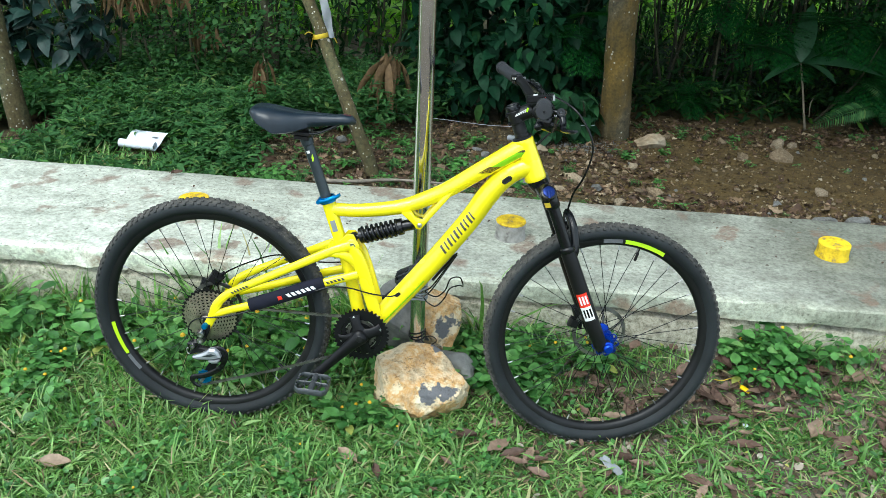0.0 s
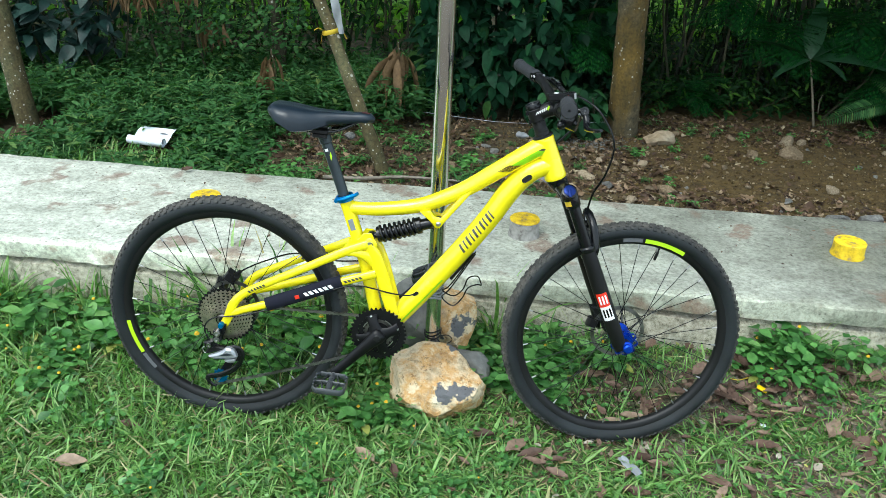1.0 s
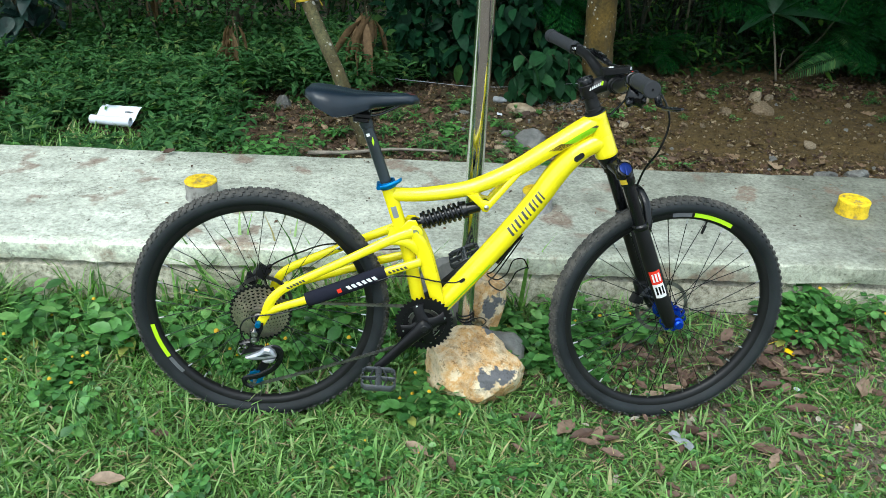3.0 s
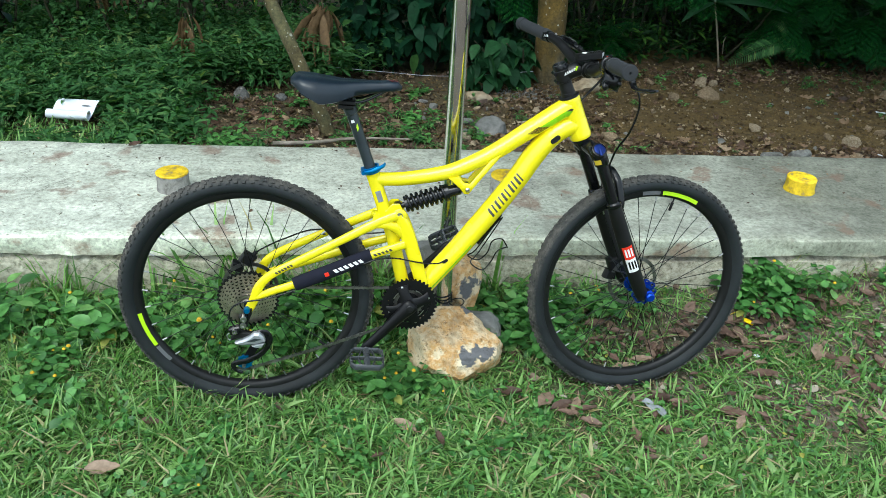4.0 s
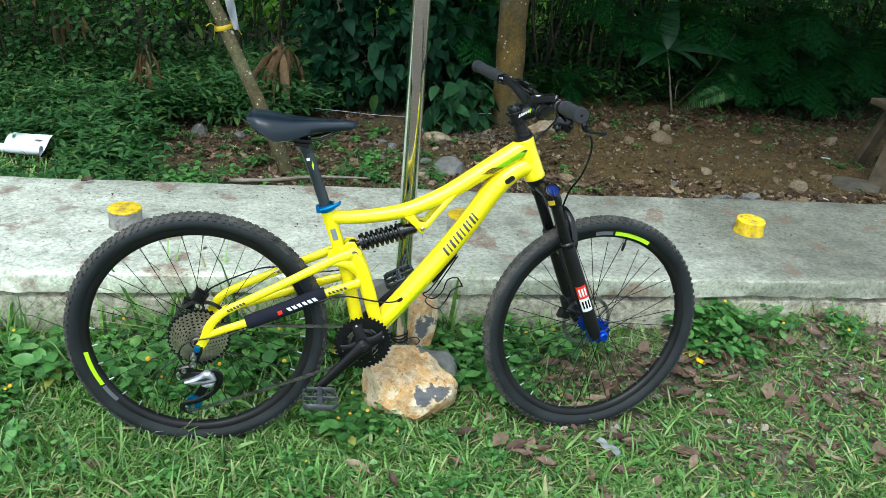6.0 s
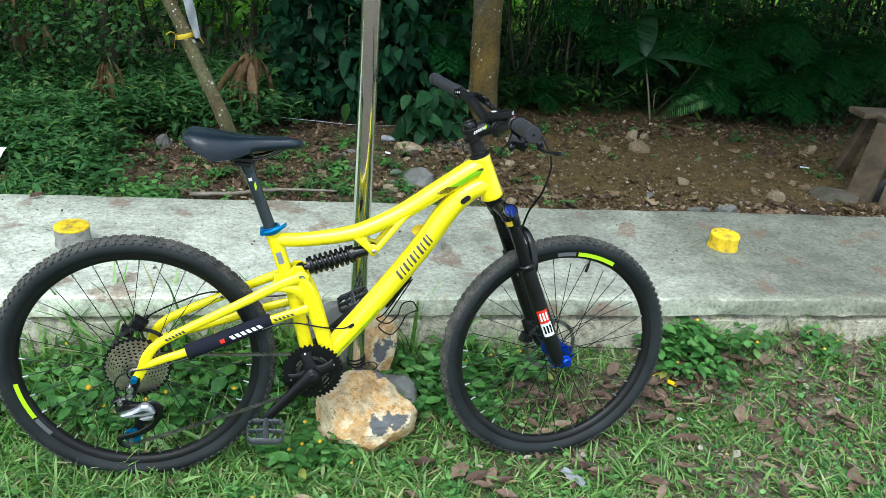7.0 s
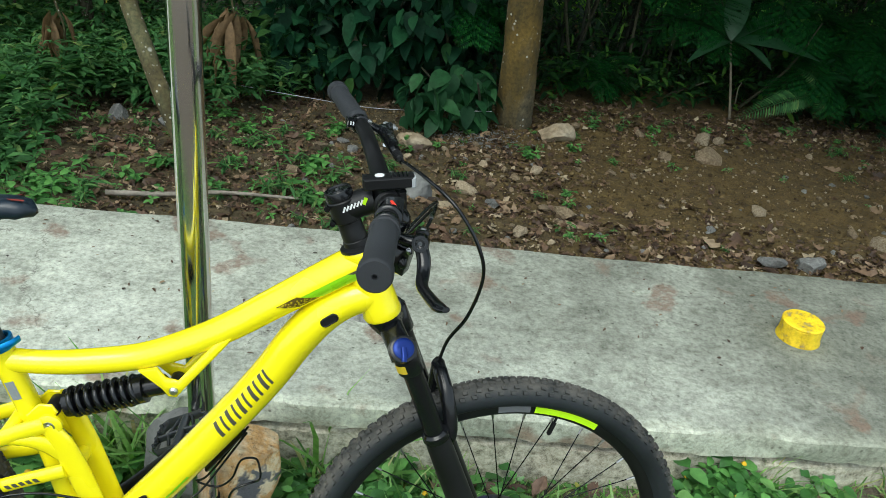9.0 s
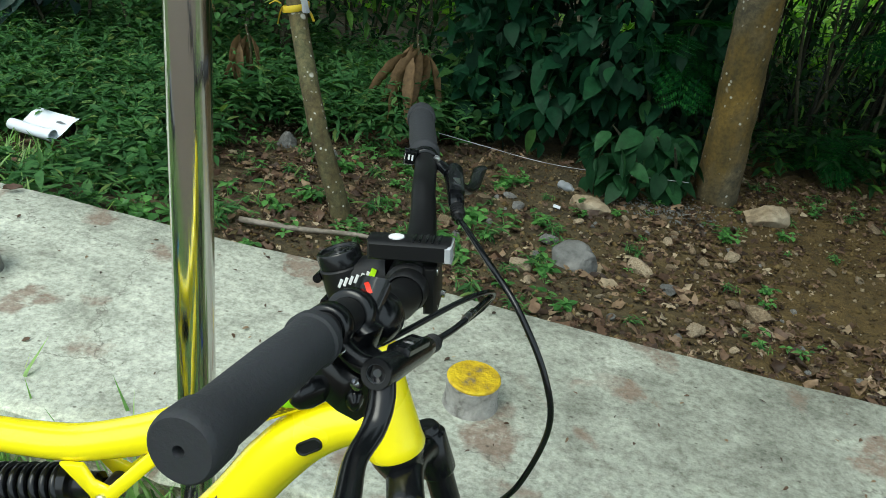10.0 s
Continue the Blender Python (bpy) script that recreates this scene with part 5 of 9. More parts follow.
part("axle_nut", knob2, BLUE_ANO, fork, "blue axle end cap")
rings = Shape()
for k in range(9):
    a = 2 * math.pi * k / 9
    c = Vector((FRONT_AXLE.x + 0.030 * math.cos(a), 0, FRONT_AXLE.z + 0.030 * math.sin(a)))
    rings.lathe([(0.0075, -0.047), (0.0095, -0.047), (0.0095, -0.038), (0.0075, -0.038)], c, n=12, ring=True)
rings.lathe([(0.012, -0.046), (0.024, -0.046), (0.024, -0.039), (0.012, -0.039)], tuple(FRONT_AXLE), n=30, ring=True)
part("hub_flange", rings, BLUE_ANO, fork, "blue pierced hub flange")
cal = Shape().box(tuple(FRONT_AXLE + Vector((-0.062, 0.055, 0.052))), (0.034, 0.034, 0.05), Matrix.Rotation(radians(-20), 3, "Y"), 0.006)
cal.box(tuple(FRONT_AXLE + Vector((-0.075, 0.05, 0.022))), (0.03, 0.03, 0.03), Matrix.Rotation(radians(20), 3, "Y"), 0.006)
cal.tube([FRONT_AXLE + Vector((-0.06, 0.06, 0.09)), FRONT_AXLE + Vector((-0.052, 0.06, 0.0))], 0.006, 10)
part("brake_caliper", cal, BLACK_MATT, fork, "black disc brake caliper")

# steerer, stem, bar
stack = Shape()
up = lambda d, f=0.0, y=0.0: ha + RAKE * d + FWD * f + Vector((0, y, 0))
stack.tube([up(0), up(0.004), up(0.006), up(0.014), up(0.015), up(0.03), up(0.031), up(0.046)], [0.0275, 0.027, 0.02, 0.0195, 0.0182, 0.0182, 0.0178, 0.0178], 22)
part("headset_spacer", stack, BLACK_MATT, fork)
BAR = Vector((0.901, 0, 0.646))
stem = Shape()
stem.tube([up(0.045), up(0.047), up(0.078), up(0.08)], [0.0185, 0.0215, 0.0215, 0.0195], 22)
stem.tube([up(0.062, 0.006), up(0.064, 0.022), BAR + Vector((-0.018, 0, 0))], [(0.0202, 0.021), (0.0204, 0.0195), (0.023, 0.0205)], 20, (0, 1, 0))
stem.lathe([(0.0, -0.026), (0.019, -0.026), (0.0225, -0.023), (0.0225, 0.023), (0.019, 0.026), (0, 0.026)], tuple(BAR), (-0.1, 1, 0), 24)
stem_ob = part("stem", stem, BLACK_MATT, bike, "matt black handlebar stem")
cap_ob = part("stem_cap", Shape().lathe([(0, 0.0), (0.0185, 0.0), (0.0205, 0.0015), (0.0205, 0.0135), (0.019, 0.0155), (0.0165, 0.0155), (0.0155, 0.0135), (0.009, 0.0125), (0.008, 0.0142), (0.004, 0.0145), (0.0035, 0.0115), (0, 0.0115)], up(0.079), tuple(RAKE), 30), BLACK_GLOSS, stem_ob, "round black headset cap with a sunk top")
part("cap_bolt", Shape().lathe([(0, 0), (0.0032, 0), (0.0032, 0.0025), (0.0018, 0.003), (0.0018, 0.001), (0, 0.001)], up(0.0925), tuple(RAKE), 12), STEEL, cap_ob)
for z in (-0.012, 0.012):
    part("clamp_bolt", Shape().tube([up(0.0625 + z, -0.021, -0.016), up(0.0625 + z, -0.021, 0.016)], 0.0042, 12), BLACK_GLOSS, stem_ob)
for k in range(7):
    g = Shape().box((0.8405 + 0.0047 * k, -0.0214 + 0.0001 * k, 0.6335 + 0.0026 * k), (0.0026 if k < 6 else 0.005, 0.0014, 0.0085 if k < 6 else 0.011), Matrix.Rotation(radians(14), 3, "Y"), 0.0001)
    part("printed_bar", g, WHITE_MARK if k < 6 else LIME, stem_ob, "lime green mark" if k == 6 else "", 0)
face = Shape().box(tuple(BAR + Vector((0.019, -0.002, 0.001))), (0.012, 0.05, 0.046), Matrix.Rotation(radians(6), 3, "Z") @ Matrix.Rotation(radians(-8), 3, "Y"), 0.005)
part("face_plate", face, BLACK_MATT, stem_ob)
for y in (-0.019, 0.015):
    for z in (-0.017, 0.019):
        part("face_bolt", Shape().tube([BAR + Vector((0.022 - z * 0.1, y, z)), BAR + Vector((0.0275 - z * 0.1, y, z))], 0.0038, 10), STEEL, stem_ob)
bar_pts = [(0.882, -0.366, 0.7085), (0.893, -0.225, 0.698), (0.8995, -0.16, 0.686), (0.905, -0.11, 0.667), (0.906, -0.065, 0.651), (0.901, 0.0, 0.646), (0.892, 0.06, 0.652), (0.882, 0.105, 0.665), (0.870, 0.145, 0.682), (0.860, 0.19, 0.690), (0.842, 0.25, 0.695), (0.806, 0.377, 0.704)]
bar_line = spline(P3(bar_pts), 4)


def on_bar(y):
    """The bar's middle line at that distance to the left."""
    k = max(i for i in range(len(bar_line) - 1) if bar_line[i].y <= y)
    a, b = bar_line[k], bar_line[k + 1]
    return a.lerp(b, (y - a.y) / (b.y - a.y))


bar = part("handlebar", Shape().tube(bar_line, [float(np.interp(abs(p.y), [0, 0.06, 0.13, 0.4], [0.0158, 0.0155, 0.0128, 0.0111])) for p in bar_line], 18), BLACK_MATT, bike, "matt black riser handlebar", 60)
for s in (-1, 1):
    a, b = on_bar(s * 0.228), Vector(bar_pts[0] if s < 0 else bar_pts[-1])
    L = (b - a).normalized()
    b = b + L * 0.006
    k = (b - a).length / 0.1352
    prof = [(0.013, 0.0), (0.018, 0.003), (0.0185, 0.010), (0.0165, 0.011), (0.0162, 0.02), (0.017, 0.05), (0.0166, 0.09), (0.0163, 0.112), (0.0163, 0.1155), (0.0185, 0.1165), (0.0188, 0.130), (0.0180, 0.1338), (0.0165, 0.1352), (0.0032, 0.1358), (0.0028, 0.1345), (0.0026, 0.126), (0.0, 0.126)]
    part("grip", Shape().lathe([(r, h * k) for r, h in prof], a, tuple(L), 36), SOFT_GRIP, bar, "dark rubber handlebar grip with a plugged end", 40)
# brake levers: band clamp, reservoir, pivot eye, blade and hose boot; one set for each side
LEVERS = {
    -1: dict(seat=0.212, arm=[(0.904, -0.214, 0.688), (0.918, -0.222, 0.684), (0.932, -0.226, 0.684)], eye=(0.934, -0.236, 0.686), end=(0.946, -0.135, 0.656), boot=(0.949, -0.108, 0.648),
             blade=[(0.935, -0.224, 0.682), (0.940, -0.236, 0.668), (0.940, -0.25, 0.656), (0.938, -0.275, 0.652), (0.945, -0.31, 0.656), (0.952, -0.34, 0.662), (0.958, -0.352, 0.666)],
             screws=[(0.908, -0.2215, 0.6875), (0.922, -0.235, 0.676)]),
    1: dict(seat=0.214, arm=[(0.862, 0.212, 0.694), (0.876, 0.204, 0.692), (0.888, 0.192, 0.690)], eye=(0.889, 0.205, 0.690), end=(0.912, 0.120, 0.678), boot=(0.921, 0.096, 0.672),
            blade=[(0.888, 0.200, 0.685), (0.896, 0.212, 0.672), (0.902, 0.232, 0.662), (0.906, 0.262, 0.658), (0.904, 0.300, 0.659), (0.902, 0.325, 0.661), (0.906, 0.336, 0.663)],
            screws=[(0.868, 0.204, 0.7005), (0.880, 0.214, 0.684)]),
}
for s, q in LEVERS.items():
    c = on_bar(s * q["seat"])
    ax = (on_bar(s * (q["seat"] + 0.01)) - on_bar(s * (q["seat"] - 0.01))).normalized()
    clamp = Shape().lathe([(0.0118, -0.0065), (0.0152, -0.0065), (0.0162, -0.005), (0.0162, 0.005), (0.0152, 0.0065), (0.0118, 0.0065)], c, tuple(ax), 28, ring=True)
    arm = spline([c + Vector((0.010, 0, -0.006))] + P3(q["arm"]), 4)
    clamp.tube(arm, [(u, v) for u, v in zip(blend([0.0075, 0.006, 0.007], len(arm)), blend([0.0085, 0.0075, 0.009], len(arm)))], 12, (0, 0, 1))
    lever = part("brake_lever_mount", clamp, BLACK_GLOSS, bar, "black hydraulic brake lever body", 60)
    e, f = Vector(q["eye"]), Vector(q["end"])
    d = (f - e).normalized()
    n_ = (f - e).length
    part("brake_reservoir", Shape().lathe([(0.0, 0.004), (0.0058, 0.0035), (0.0064, 0.0), (0.0098, 0.0), (0.0106, 0.002), (0.0106, 0.025), (0.0094, n_ * 0.5), (0.0088, n_ * 0.85), (0.0078, n_ * 0.97), (0.006, n_), (0, n_)], e, tuple(d), 26), BLACK_GLOSS, lever, "gloss black brake reservoir", 40)
    part("pivot_eye", Shape().lathe([(0, 0.0028), (0.0026, 0.0028), (0.003, 0.0045), (0.0055, 0.0045), (0.006, 0.0008), (0.0068, 0.0008), (0.0068, 0.006), (0, 0.006)], e, tuple(d), 20), SMOKE, lever)
    up_ = (Vector((0, 0, 1)) - d * d.z).normalized()
    m3 = Matrix((d, up_.cross(d), up_)).transposed()
    lid = Shape().box(tuple(e + d * n_ * 0.55 + up_ * 0.0085), (0.046, 0.016, 0.006), m3, 0.0025)
    part("reservoir_lid", lid, BLACK_GLOSS, lever)
    part("reservoir_label", Shape().box(tuple(e + d * n_ * 0.58 + up_ * 0.0118), (0.015, 0.0075, 0.001), m3, 0.0003), STEEL, lever, "small silver label")
    bt = Vector(q["boot"])
    ring = Shape()
    for k in range(4):
        ring.tube([f.lerp(bt, k * 0.14), f.lerp(bt, k * 0.14 + 0.03), f.lerp(bt, k * 0.14 + 0.10), f.lerp(bt, k * 0.14 + 0.13)], [0.0062, 0.0074, 0.0074, 0.0062], 14)
    ring.tube([f.lerp(bt, -0.1), f.lerp(bt, 0.56), f.lerp(bt, 0.62), bt], [0.006, 0.006, 0.0045, 0.0042], 12)
    part("hose_boot", ring, BLACK_MATT, lever, "ribbed rubber boot")
    bl = spline(P3(q["blade"]), 5)
    part("brake_blade", Shape().tube(bl, [(u, v) for u, v in zip(blend([0.0075, 0.0065, 0.006, 0.005, 0.005, 0.005, 0.003], len(bl)), blend([0.009, 0.0085, 0.008, 0.0072, 0.0078, 0.0085, 0.005], len(bl)))], 14, (0, 0, 1)), BLACK_GLOSS, lever, "curved black lever blade", 50)
    for p in q["screws"]:
        part("clamp_screw", Shape().lathe([(0, -0.004), (0.0036, -0.004), (0.0036, 0.0015), (0.0028, 0.0025), (0.0018, 0.0025), (0.0016, 0.0008), (0, 0.0008)], p, (-0.3, -0.5, 0.8), 14), STEEL, lever)
tab = part("lever_hinge", Shape().box((0.838, 0.205, 0.6965), (0.016, 0.013, 0.018), Matrix.Rotation(radians(15), 3, "Z"), 0.003), BLACK_GLOSS, bar, "black clamp hinge with white print")
for k in range(3):
    part("printed_bar", Shape().box((0.8335 + 0.0042 * k, 0.1985 - 0.001 * k, 0.6975), (0.002, 0.001, 0.006), Matrix.Rotation(radians(15), 3, "Z"), 0.0001), WHITE_MARK, tab, "", 0)

# gear shifter: a band on the bar, a pod that hangs below it with two thumb paddles, and a small clear window
c = on_bar(-0.176)
ax = (on_bar(-0.168) - on_bar(-0.184)).normalized()
pod = Shape().lathe([(0.0125, -0.007), (0.0165, -0.007), (0.0178, -0.005), (0.0178, 0.005), (0.0165, 0.007), (0.0125, 0.007)], c, tuple(ax), 28, ring=True)
swing = Matrix.Rotation(radians(-24), 3, "Z") @ Matrix.Rotation(radians(12), 3, "Y")
pod.box((0.906, -0.192, 0.655), (0.046, 0.046, 0.042), swing, 0.019)
pod.box((0.906, -0.178, 0.678), (0.026, 0.024, 0.026), swing, 0.008)
shifter = part("gear_shifter", pod, BLACK_GLOSS, bar, "black gear shifter with a small clear window", 60)
drum = Shape().lathe([(0.0, -0.019), (0.0145, -0.019), (0.0185, -0.015), (0.0198, 0.0), (0.0188, 0.012), (0.015, 0.017), (0.0, 0.0175)], on_bar(-0.150) + Vector((0.007, 0, -0.006)), tuple(ax), 26)
part("indicator_drum", drum, BLACK_GLOSS, shifter, "", 50)
for pts, rr in (([(0.899, -0.200, 0.652), (0.892, -0.208, 0.648), (0.886, -0.214, 0.646), (0.880, -0.220, 0.645), (0.877, -0.2235, 0.645)], [(0.007, 0.006), (0.0105, 0.0075), (0.0115, 0.0078), (0.0095, 0.0068), (0.004, 0.003)]),
                ([(0.912, -0.204, 0.654), (0.915, -0.211, 0.652), (0.918, -0.217, 0.65), (0.92, -0.2215, 0.649)], [(0.006, 0.005), (0.009, 0.0062), (0.0085, 0.0058), (0.0035, 0.0025)])):
    part("thumb_paddle", Shape().tube(spline(pts, 4), [(float(np.interp(q, np.linspace(0, 1, len(rr)), [r[0] for r in rr])), float(np.interp(q, np.linspace(0, 1, len(rr)), [r[1] for r in rr]))) for q in np.linspace(0, 1, len(spline(pts, 4)))], 14, (0, 0, 1)), BLACK_GLOSS, shifter, "black thumb paddle", 60)
wn = Vector((-0.12, -0.42, 0.88)).normalized()
wx = (ax - wn * ax.dot(wn)).normalized()
m3 = Matrix((wx, wn.cross(wx), wn)).transposed()
wc = on_bar(-0.150) + Vector((0.006, 0, -0.004)) + wn * 0.0212
win = part("indicator_window", Shape().box(tuple(wc), (0.028, 0.024, 0.009), m3, 0.004), WINDOW, shifter, "smoky clear indicator window")
for dx, dy, sx, sy in ((0.0, 0.0095, 0.022, 0.0014), (0.0, -0.0095, 0.022, 0.0014), (-0.012, 0.0, 0.0014, 0.016)):
    part("window_edge", Shape().box(tuple(wc + m3 @ Vector((dx, dy, 0.0026))), (sx, sy, 0.0018), m3, 0.0004), STEEL, win)
part("indicator_needle", Shape().box(tuple(wc + m3 @ Vector((0.003, 0.001, 0.0046))), (0.0035, 0.011, 0.0008), m3 @ Matrix.Rotation(radians(-55), 3, "Z"), 0.0002), RED_MARK, win, "red gear needle")

# front lamp strapped over the bar beside the stem
turn = Matrix.Rotation(radians(5), 3, "Z") @ Matrix.Rotation(radians(-7), 3, "Y")
lamp_at = lambda x, y, z: tuple(Vector((0.899, -0.020, 0.6815)) + turn @ Vector((x, y, z)))
light = part("bike_lamp", Shape().box(lamp_at(0, 0, 0), (0.072, 0.027, 0.018), turn, 0.004), BLACK_MATT, bar, "slim black rechargeable front lamp")
part("lamp_lens", Shape().box(lamp_at(0.034, 0, -0.0005), (0.0075, 0.0278, 0.0155), turn, 0.003), GLASS_LENS, light, "clear lamp lens")
g = Shape().lathe([(0, 0), (0.0068, 0), (0.0068, 0.0012), (0, 0.002)], (0, 0, 0), (0, 0, 1), 18)
g.xf(Matrix.Translation(lamp_at(-0.012, 0, 0.0088)) @ turn.to_4x4())
part("lamp_button", g, WHITE_MARK, light, "pale round button")
for k in range(5):
    part("lamp_rib", Shape().box(lamp_at(0.004 + 0.0055 * k, 0, 0.0092), (0.002, 0.02, 0.0016), turn, 0.0004), BLACK_GLOSS, light)
part("lamp_strap", Shape().tube([(0.9045 + 0.0168 * math.cos(a), -0.036, 0.6485 + 0.0168 * math.sin(a)) for a in np.linspace(0, 6.28, 25)[:-1]], [(0.009, 0.0022)] * 24, 8, (0, 1, 0), closed=True), BLACK_MATT, light)

# hoses and cables
def cable(name, pts, r=0.0024, parent=fork, label="black cable", mat=None):
    part(name, Shape().tube(spline(P3(pts), 8), r, 8), mat or BLACK_GLOSS, parent, label, 80)


cable("brake_hose", [(0.919, 0.100, 0.673), (0.932, 0.07, 0.676), (0.962, 0.015, 0.672), (1.0, -0.025, 0.650), (1.035, -0.04, 0.600), (1.048, -0.04, 0.55), (1.034, -0.034, 0.482), (1.013, -0.01, 0.425), (1.006, 0.01, 0.375), (1.004, 0.02, 0.35)], 0.0029, bike, "black brake hose looping down to the fork")
part("hose_guide", Shape().tube([(1.006, 0.018, 0.372), (1.0055, 0.018, 0.366), (1.002, 0.018, 0.335), (0.996, 0.014, 0.30)], [0.006, 0.0095, 0.009, 0.007], 14), BLACK_GLOSS, bike, "black hose guide with green print")
part("printed_bar", Shape().box((1.003, 0.0085, 0.35), (0.004, 0.0012, 0.02), Matrix.Rotation(radians(-10), 3, "Y"), 0.0001), WHITE_MARK, bike, "", 0)
cable("brake_hose", [(0.994, 0.03, 0.30), (1.01, 0.055, 0.22), (1.04, 0.062, 0.14), (1.075, 0.06, 0.075)], 0.0024, bike, "black brake hose")
cable("brake_hose", [(0.948, -0.112, 0.649), (0.958, -0.07, 0.644), (0.968, -0.02, 0.642), (0.972, 0.02, 0.634), (0.962, 0.045, 0.606), (0.925, 0.05, 0.56), (0.872, 0.036, 0.51)], 0.0027, bike, "black brake hose curving to the frame")
cable("gear_cable", [(0.918, -0.160, 0.664), (0.932, -0.12, 0.662), (0.955, -0.055, 0.659), (0.972, 0.0, 0.648), (0.970, 0.03, 0.625), (0.935, 0.042, 0.575), (0.875, 0.038, 0.515)], 0.0024, bike, "thin black gear cable")
part("cable_sleeve", Shape().tube(P3([(0.9605, -0.055, 0.6435), (0.9645, -0.036, 0.643)]), 0.0034, 10), STEEL, bike, "small silver print on the hose")
cable("gear_cable", [(0.543, -0.0295, 0.103), (0.52, -0.034, 0.096), (0.47, -0.043, 0.104), (0.40, -0.050, 0.122), (0.35, -0.056, 0.122), (0.31, -0.06, 0.110)], 0.0022, bike, "thin black gear cable")
cable("gear_cable", [(0.125, -0.072, 0.040), (0.05, -0.078, 0.02), (-0.03, -0.082, 0.008), (-0.055, -0.084, -0.025), (-0.04, -0.084, -0.065), (-0.018, -0.084, -0.078)], 0.0022, bike, "thin black gear cable")
cable("brake_hose", [(0.40, 0.03, 0.17), (0.3, 0.05, 0.155), (0.18, 0.062, 0.165), (0.09, 0.066, 0.135), (0.03, 0.07, 0.105), (0.0, 0.07, 0.085)], 0.0025, bike, "black rear brake hose")

# rear brake, derailleur, chain
cal = Shape().box((-0.012, 0.052, 0.082), (0.04, 0.034, 0.034), Matrix.Rotation(radians(35), 3, "Y"), 0.007)
cal.box((-0.042, 0.054, 0.058), (0.036, 0.03, 0.03), Matrix.Rotation(radians(20), 3, "Y"), 0.007)
cal.tube(P3([(0.012, 0.06, 0.098), (-0.05, 0.06, 0.04)]), 0.006, 10)
part("brake_caliper", cal, BLACK_MATT, bike, "black rear disc brake caliper")
hang = Shape().prism([(-0.012, -0.012), (0.006, -0.012), (0.004, -0.03), (-0.006, -0.052), (-0.018, -0.05), (-0.018, -0.03)], -0.078, -0.07, 0.002)
mech = part("derailleur_hanger", hang, BLACK_MATT, bike, "black derailleur hanger")
part("axle_end", Shape().lathe([(0, -0.088), (0.007, -0.088), (0.0085, -0.085), (0.0085, -0.072), (0, -0.072)], (-0.008, 0, -0.014), n=18), CYAN_ANO, bike, "blue axle end")
for c, r in (((-0.017, 0, -0.036), 0.0085), ((-0.019, 0, -0.055), 0.0085), ((-0.043, 0, -0.074), 0.0075)):
    part("mech_bolt", Shape().lathe([(0, -0.0935), (r * 0.42, -0.0935), (r * 0.46, -0.0975), (r * 0.9, -0.0975), (r * 1.05, -0.095), (r * 1.05, -0.074), (0, -0.074)], c, n=18), STEEL, mech)
body = Shape().prism([(-0.029, -0.028), (-0.006, -0.028), (-0.006, -0.058), (-0.022, -0.072), (-0.034, -0.086), (-0.056, -0.086), (-0.060, -0.068), (-0.046, -0.062), (-0.032, -0.06)], -0.0925, -0.07, 0.004)
part("mech_knuckle", body, BLACK_GLOSS, mech)
part("mech_link", Shape().prism([(-0.04, -0.078), (-0.002, -0.084), (0.03, -0.09), (0.03, -0.104), (-0.03, -0.1), (-0.058, -0.108), (-0.056, -0.098)], -0.086, -0.066, 0.004), BLACK_MATT, mech)
arm = Shape().prism([(-0.045, -0.106), (-0.020, -0.096), (-0.004, -0.088), (0.008, -0.077), (0.024, -0.078), (0.034, -0.088), (0.040, -0.104), (0.020, -0.110), (-0.004, -0.113), (-0.024, -0.115), (-0.043, -0.111)], -0.1035, -0.08, 0.006)
arm.prism([(0.0, -0.119), (0.018, -0.112), (0.037, -0.110), (0.030, -0.124), (0.012, -0.126)], -0.100, -0.08, 0.004)
part("mech_body", arm, SILVER_BODY, mech, "silver derailleur body", 12)
part("mech_groove", Shape().prism([(-0.012, -0.1), (0.012, -0.09), (0.028, -0.094), (0.010, -0.1)], -0.105, -0.1034, 0.0004), DARK_GREY, mech)
part("mech_spring", Shape().tube(spline(P3([(-0.056, -0.082), (-0.066, -0.092), (-0.06, -0.106), (-0.05, -0.1)], -0.08), 5), 0.0016, 6), STEEL, mech)
cage = spline(P3([(0.012, -0.082), (0.036, -0.082), (0.049, -0.096), (0.048, -0.116), (0.034, -0.142), (0.012, -0.160), (-0.018, -0.174), (-0.048, -0.180), (-0.054, -0.190), (-0.046, -0.204), (-0.03, -0.212)], -0.084), 4)
part("mech_cage", Shape().tube(cage, [(0.003, b) for b in blend([0.006, 0.009, 0.0085, 0.0075, 0.0085, 0.0085, 0.008, 0.006, 0.004], len(cage))], 10, (0, 1, 0)), BLACK_GLOSS, mech, "black derailleur cage", 60)
for c, r, mat in (((0.022, -0.118), 0.020, BLACK_MATT), ((-0.026, -0.192), 0.021, CYAN_ANO)):
    g = Shape().lathe([(0.004, -0.062), (r, -0.062), (r, -0.058), (0.004, -0.058)], (c[0], 0, c[1]), n=24, ring=True)
    for k in range(11):
        a = 2 * math.pi * k / 11
        g.box((c[0] + (r + 0.001) * math.cos(a), -0.06, c[1] + (r + 0.001) * math.sin(a)), (0.005, 0.0022, 0.0035), Matrix.Rotation(-a, 3, "Y"), 0.0005)
    part("jockey_wheel", g, mat, mech, "toothed jockey wheel")
    part("jockey_bolt", Shape().lathe([(0, -0.087), (0.004, -0.087), (0.005, -0.084), (0.005, -0.055), (0, -0.055)], (c[0], 0, c[1]), n=14), STEEL, mech)
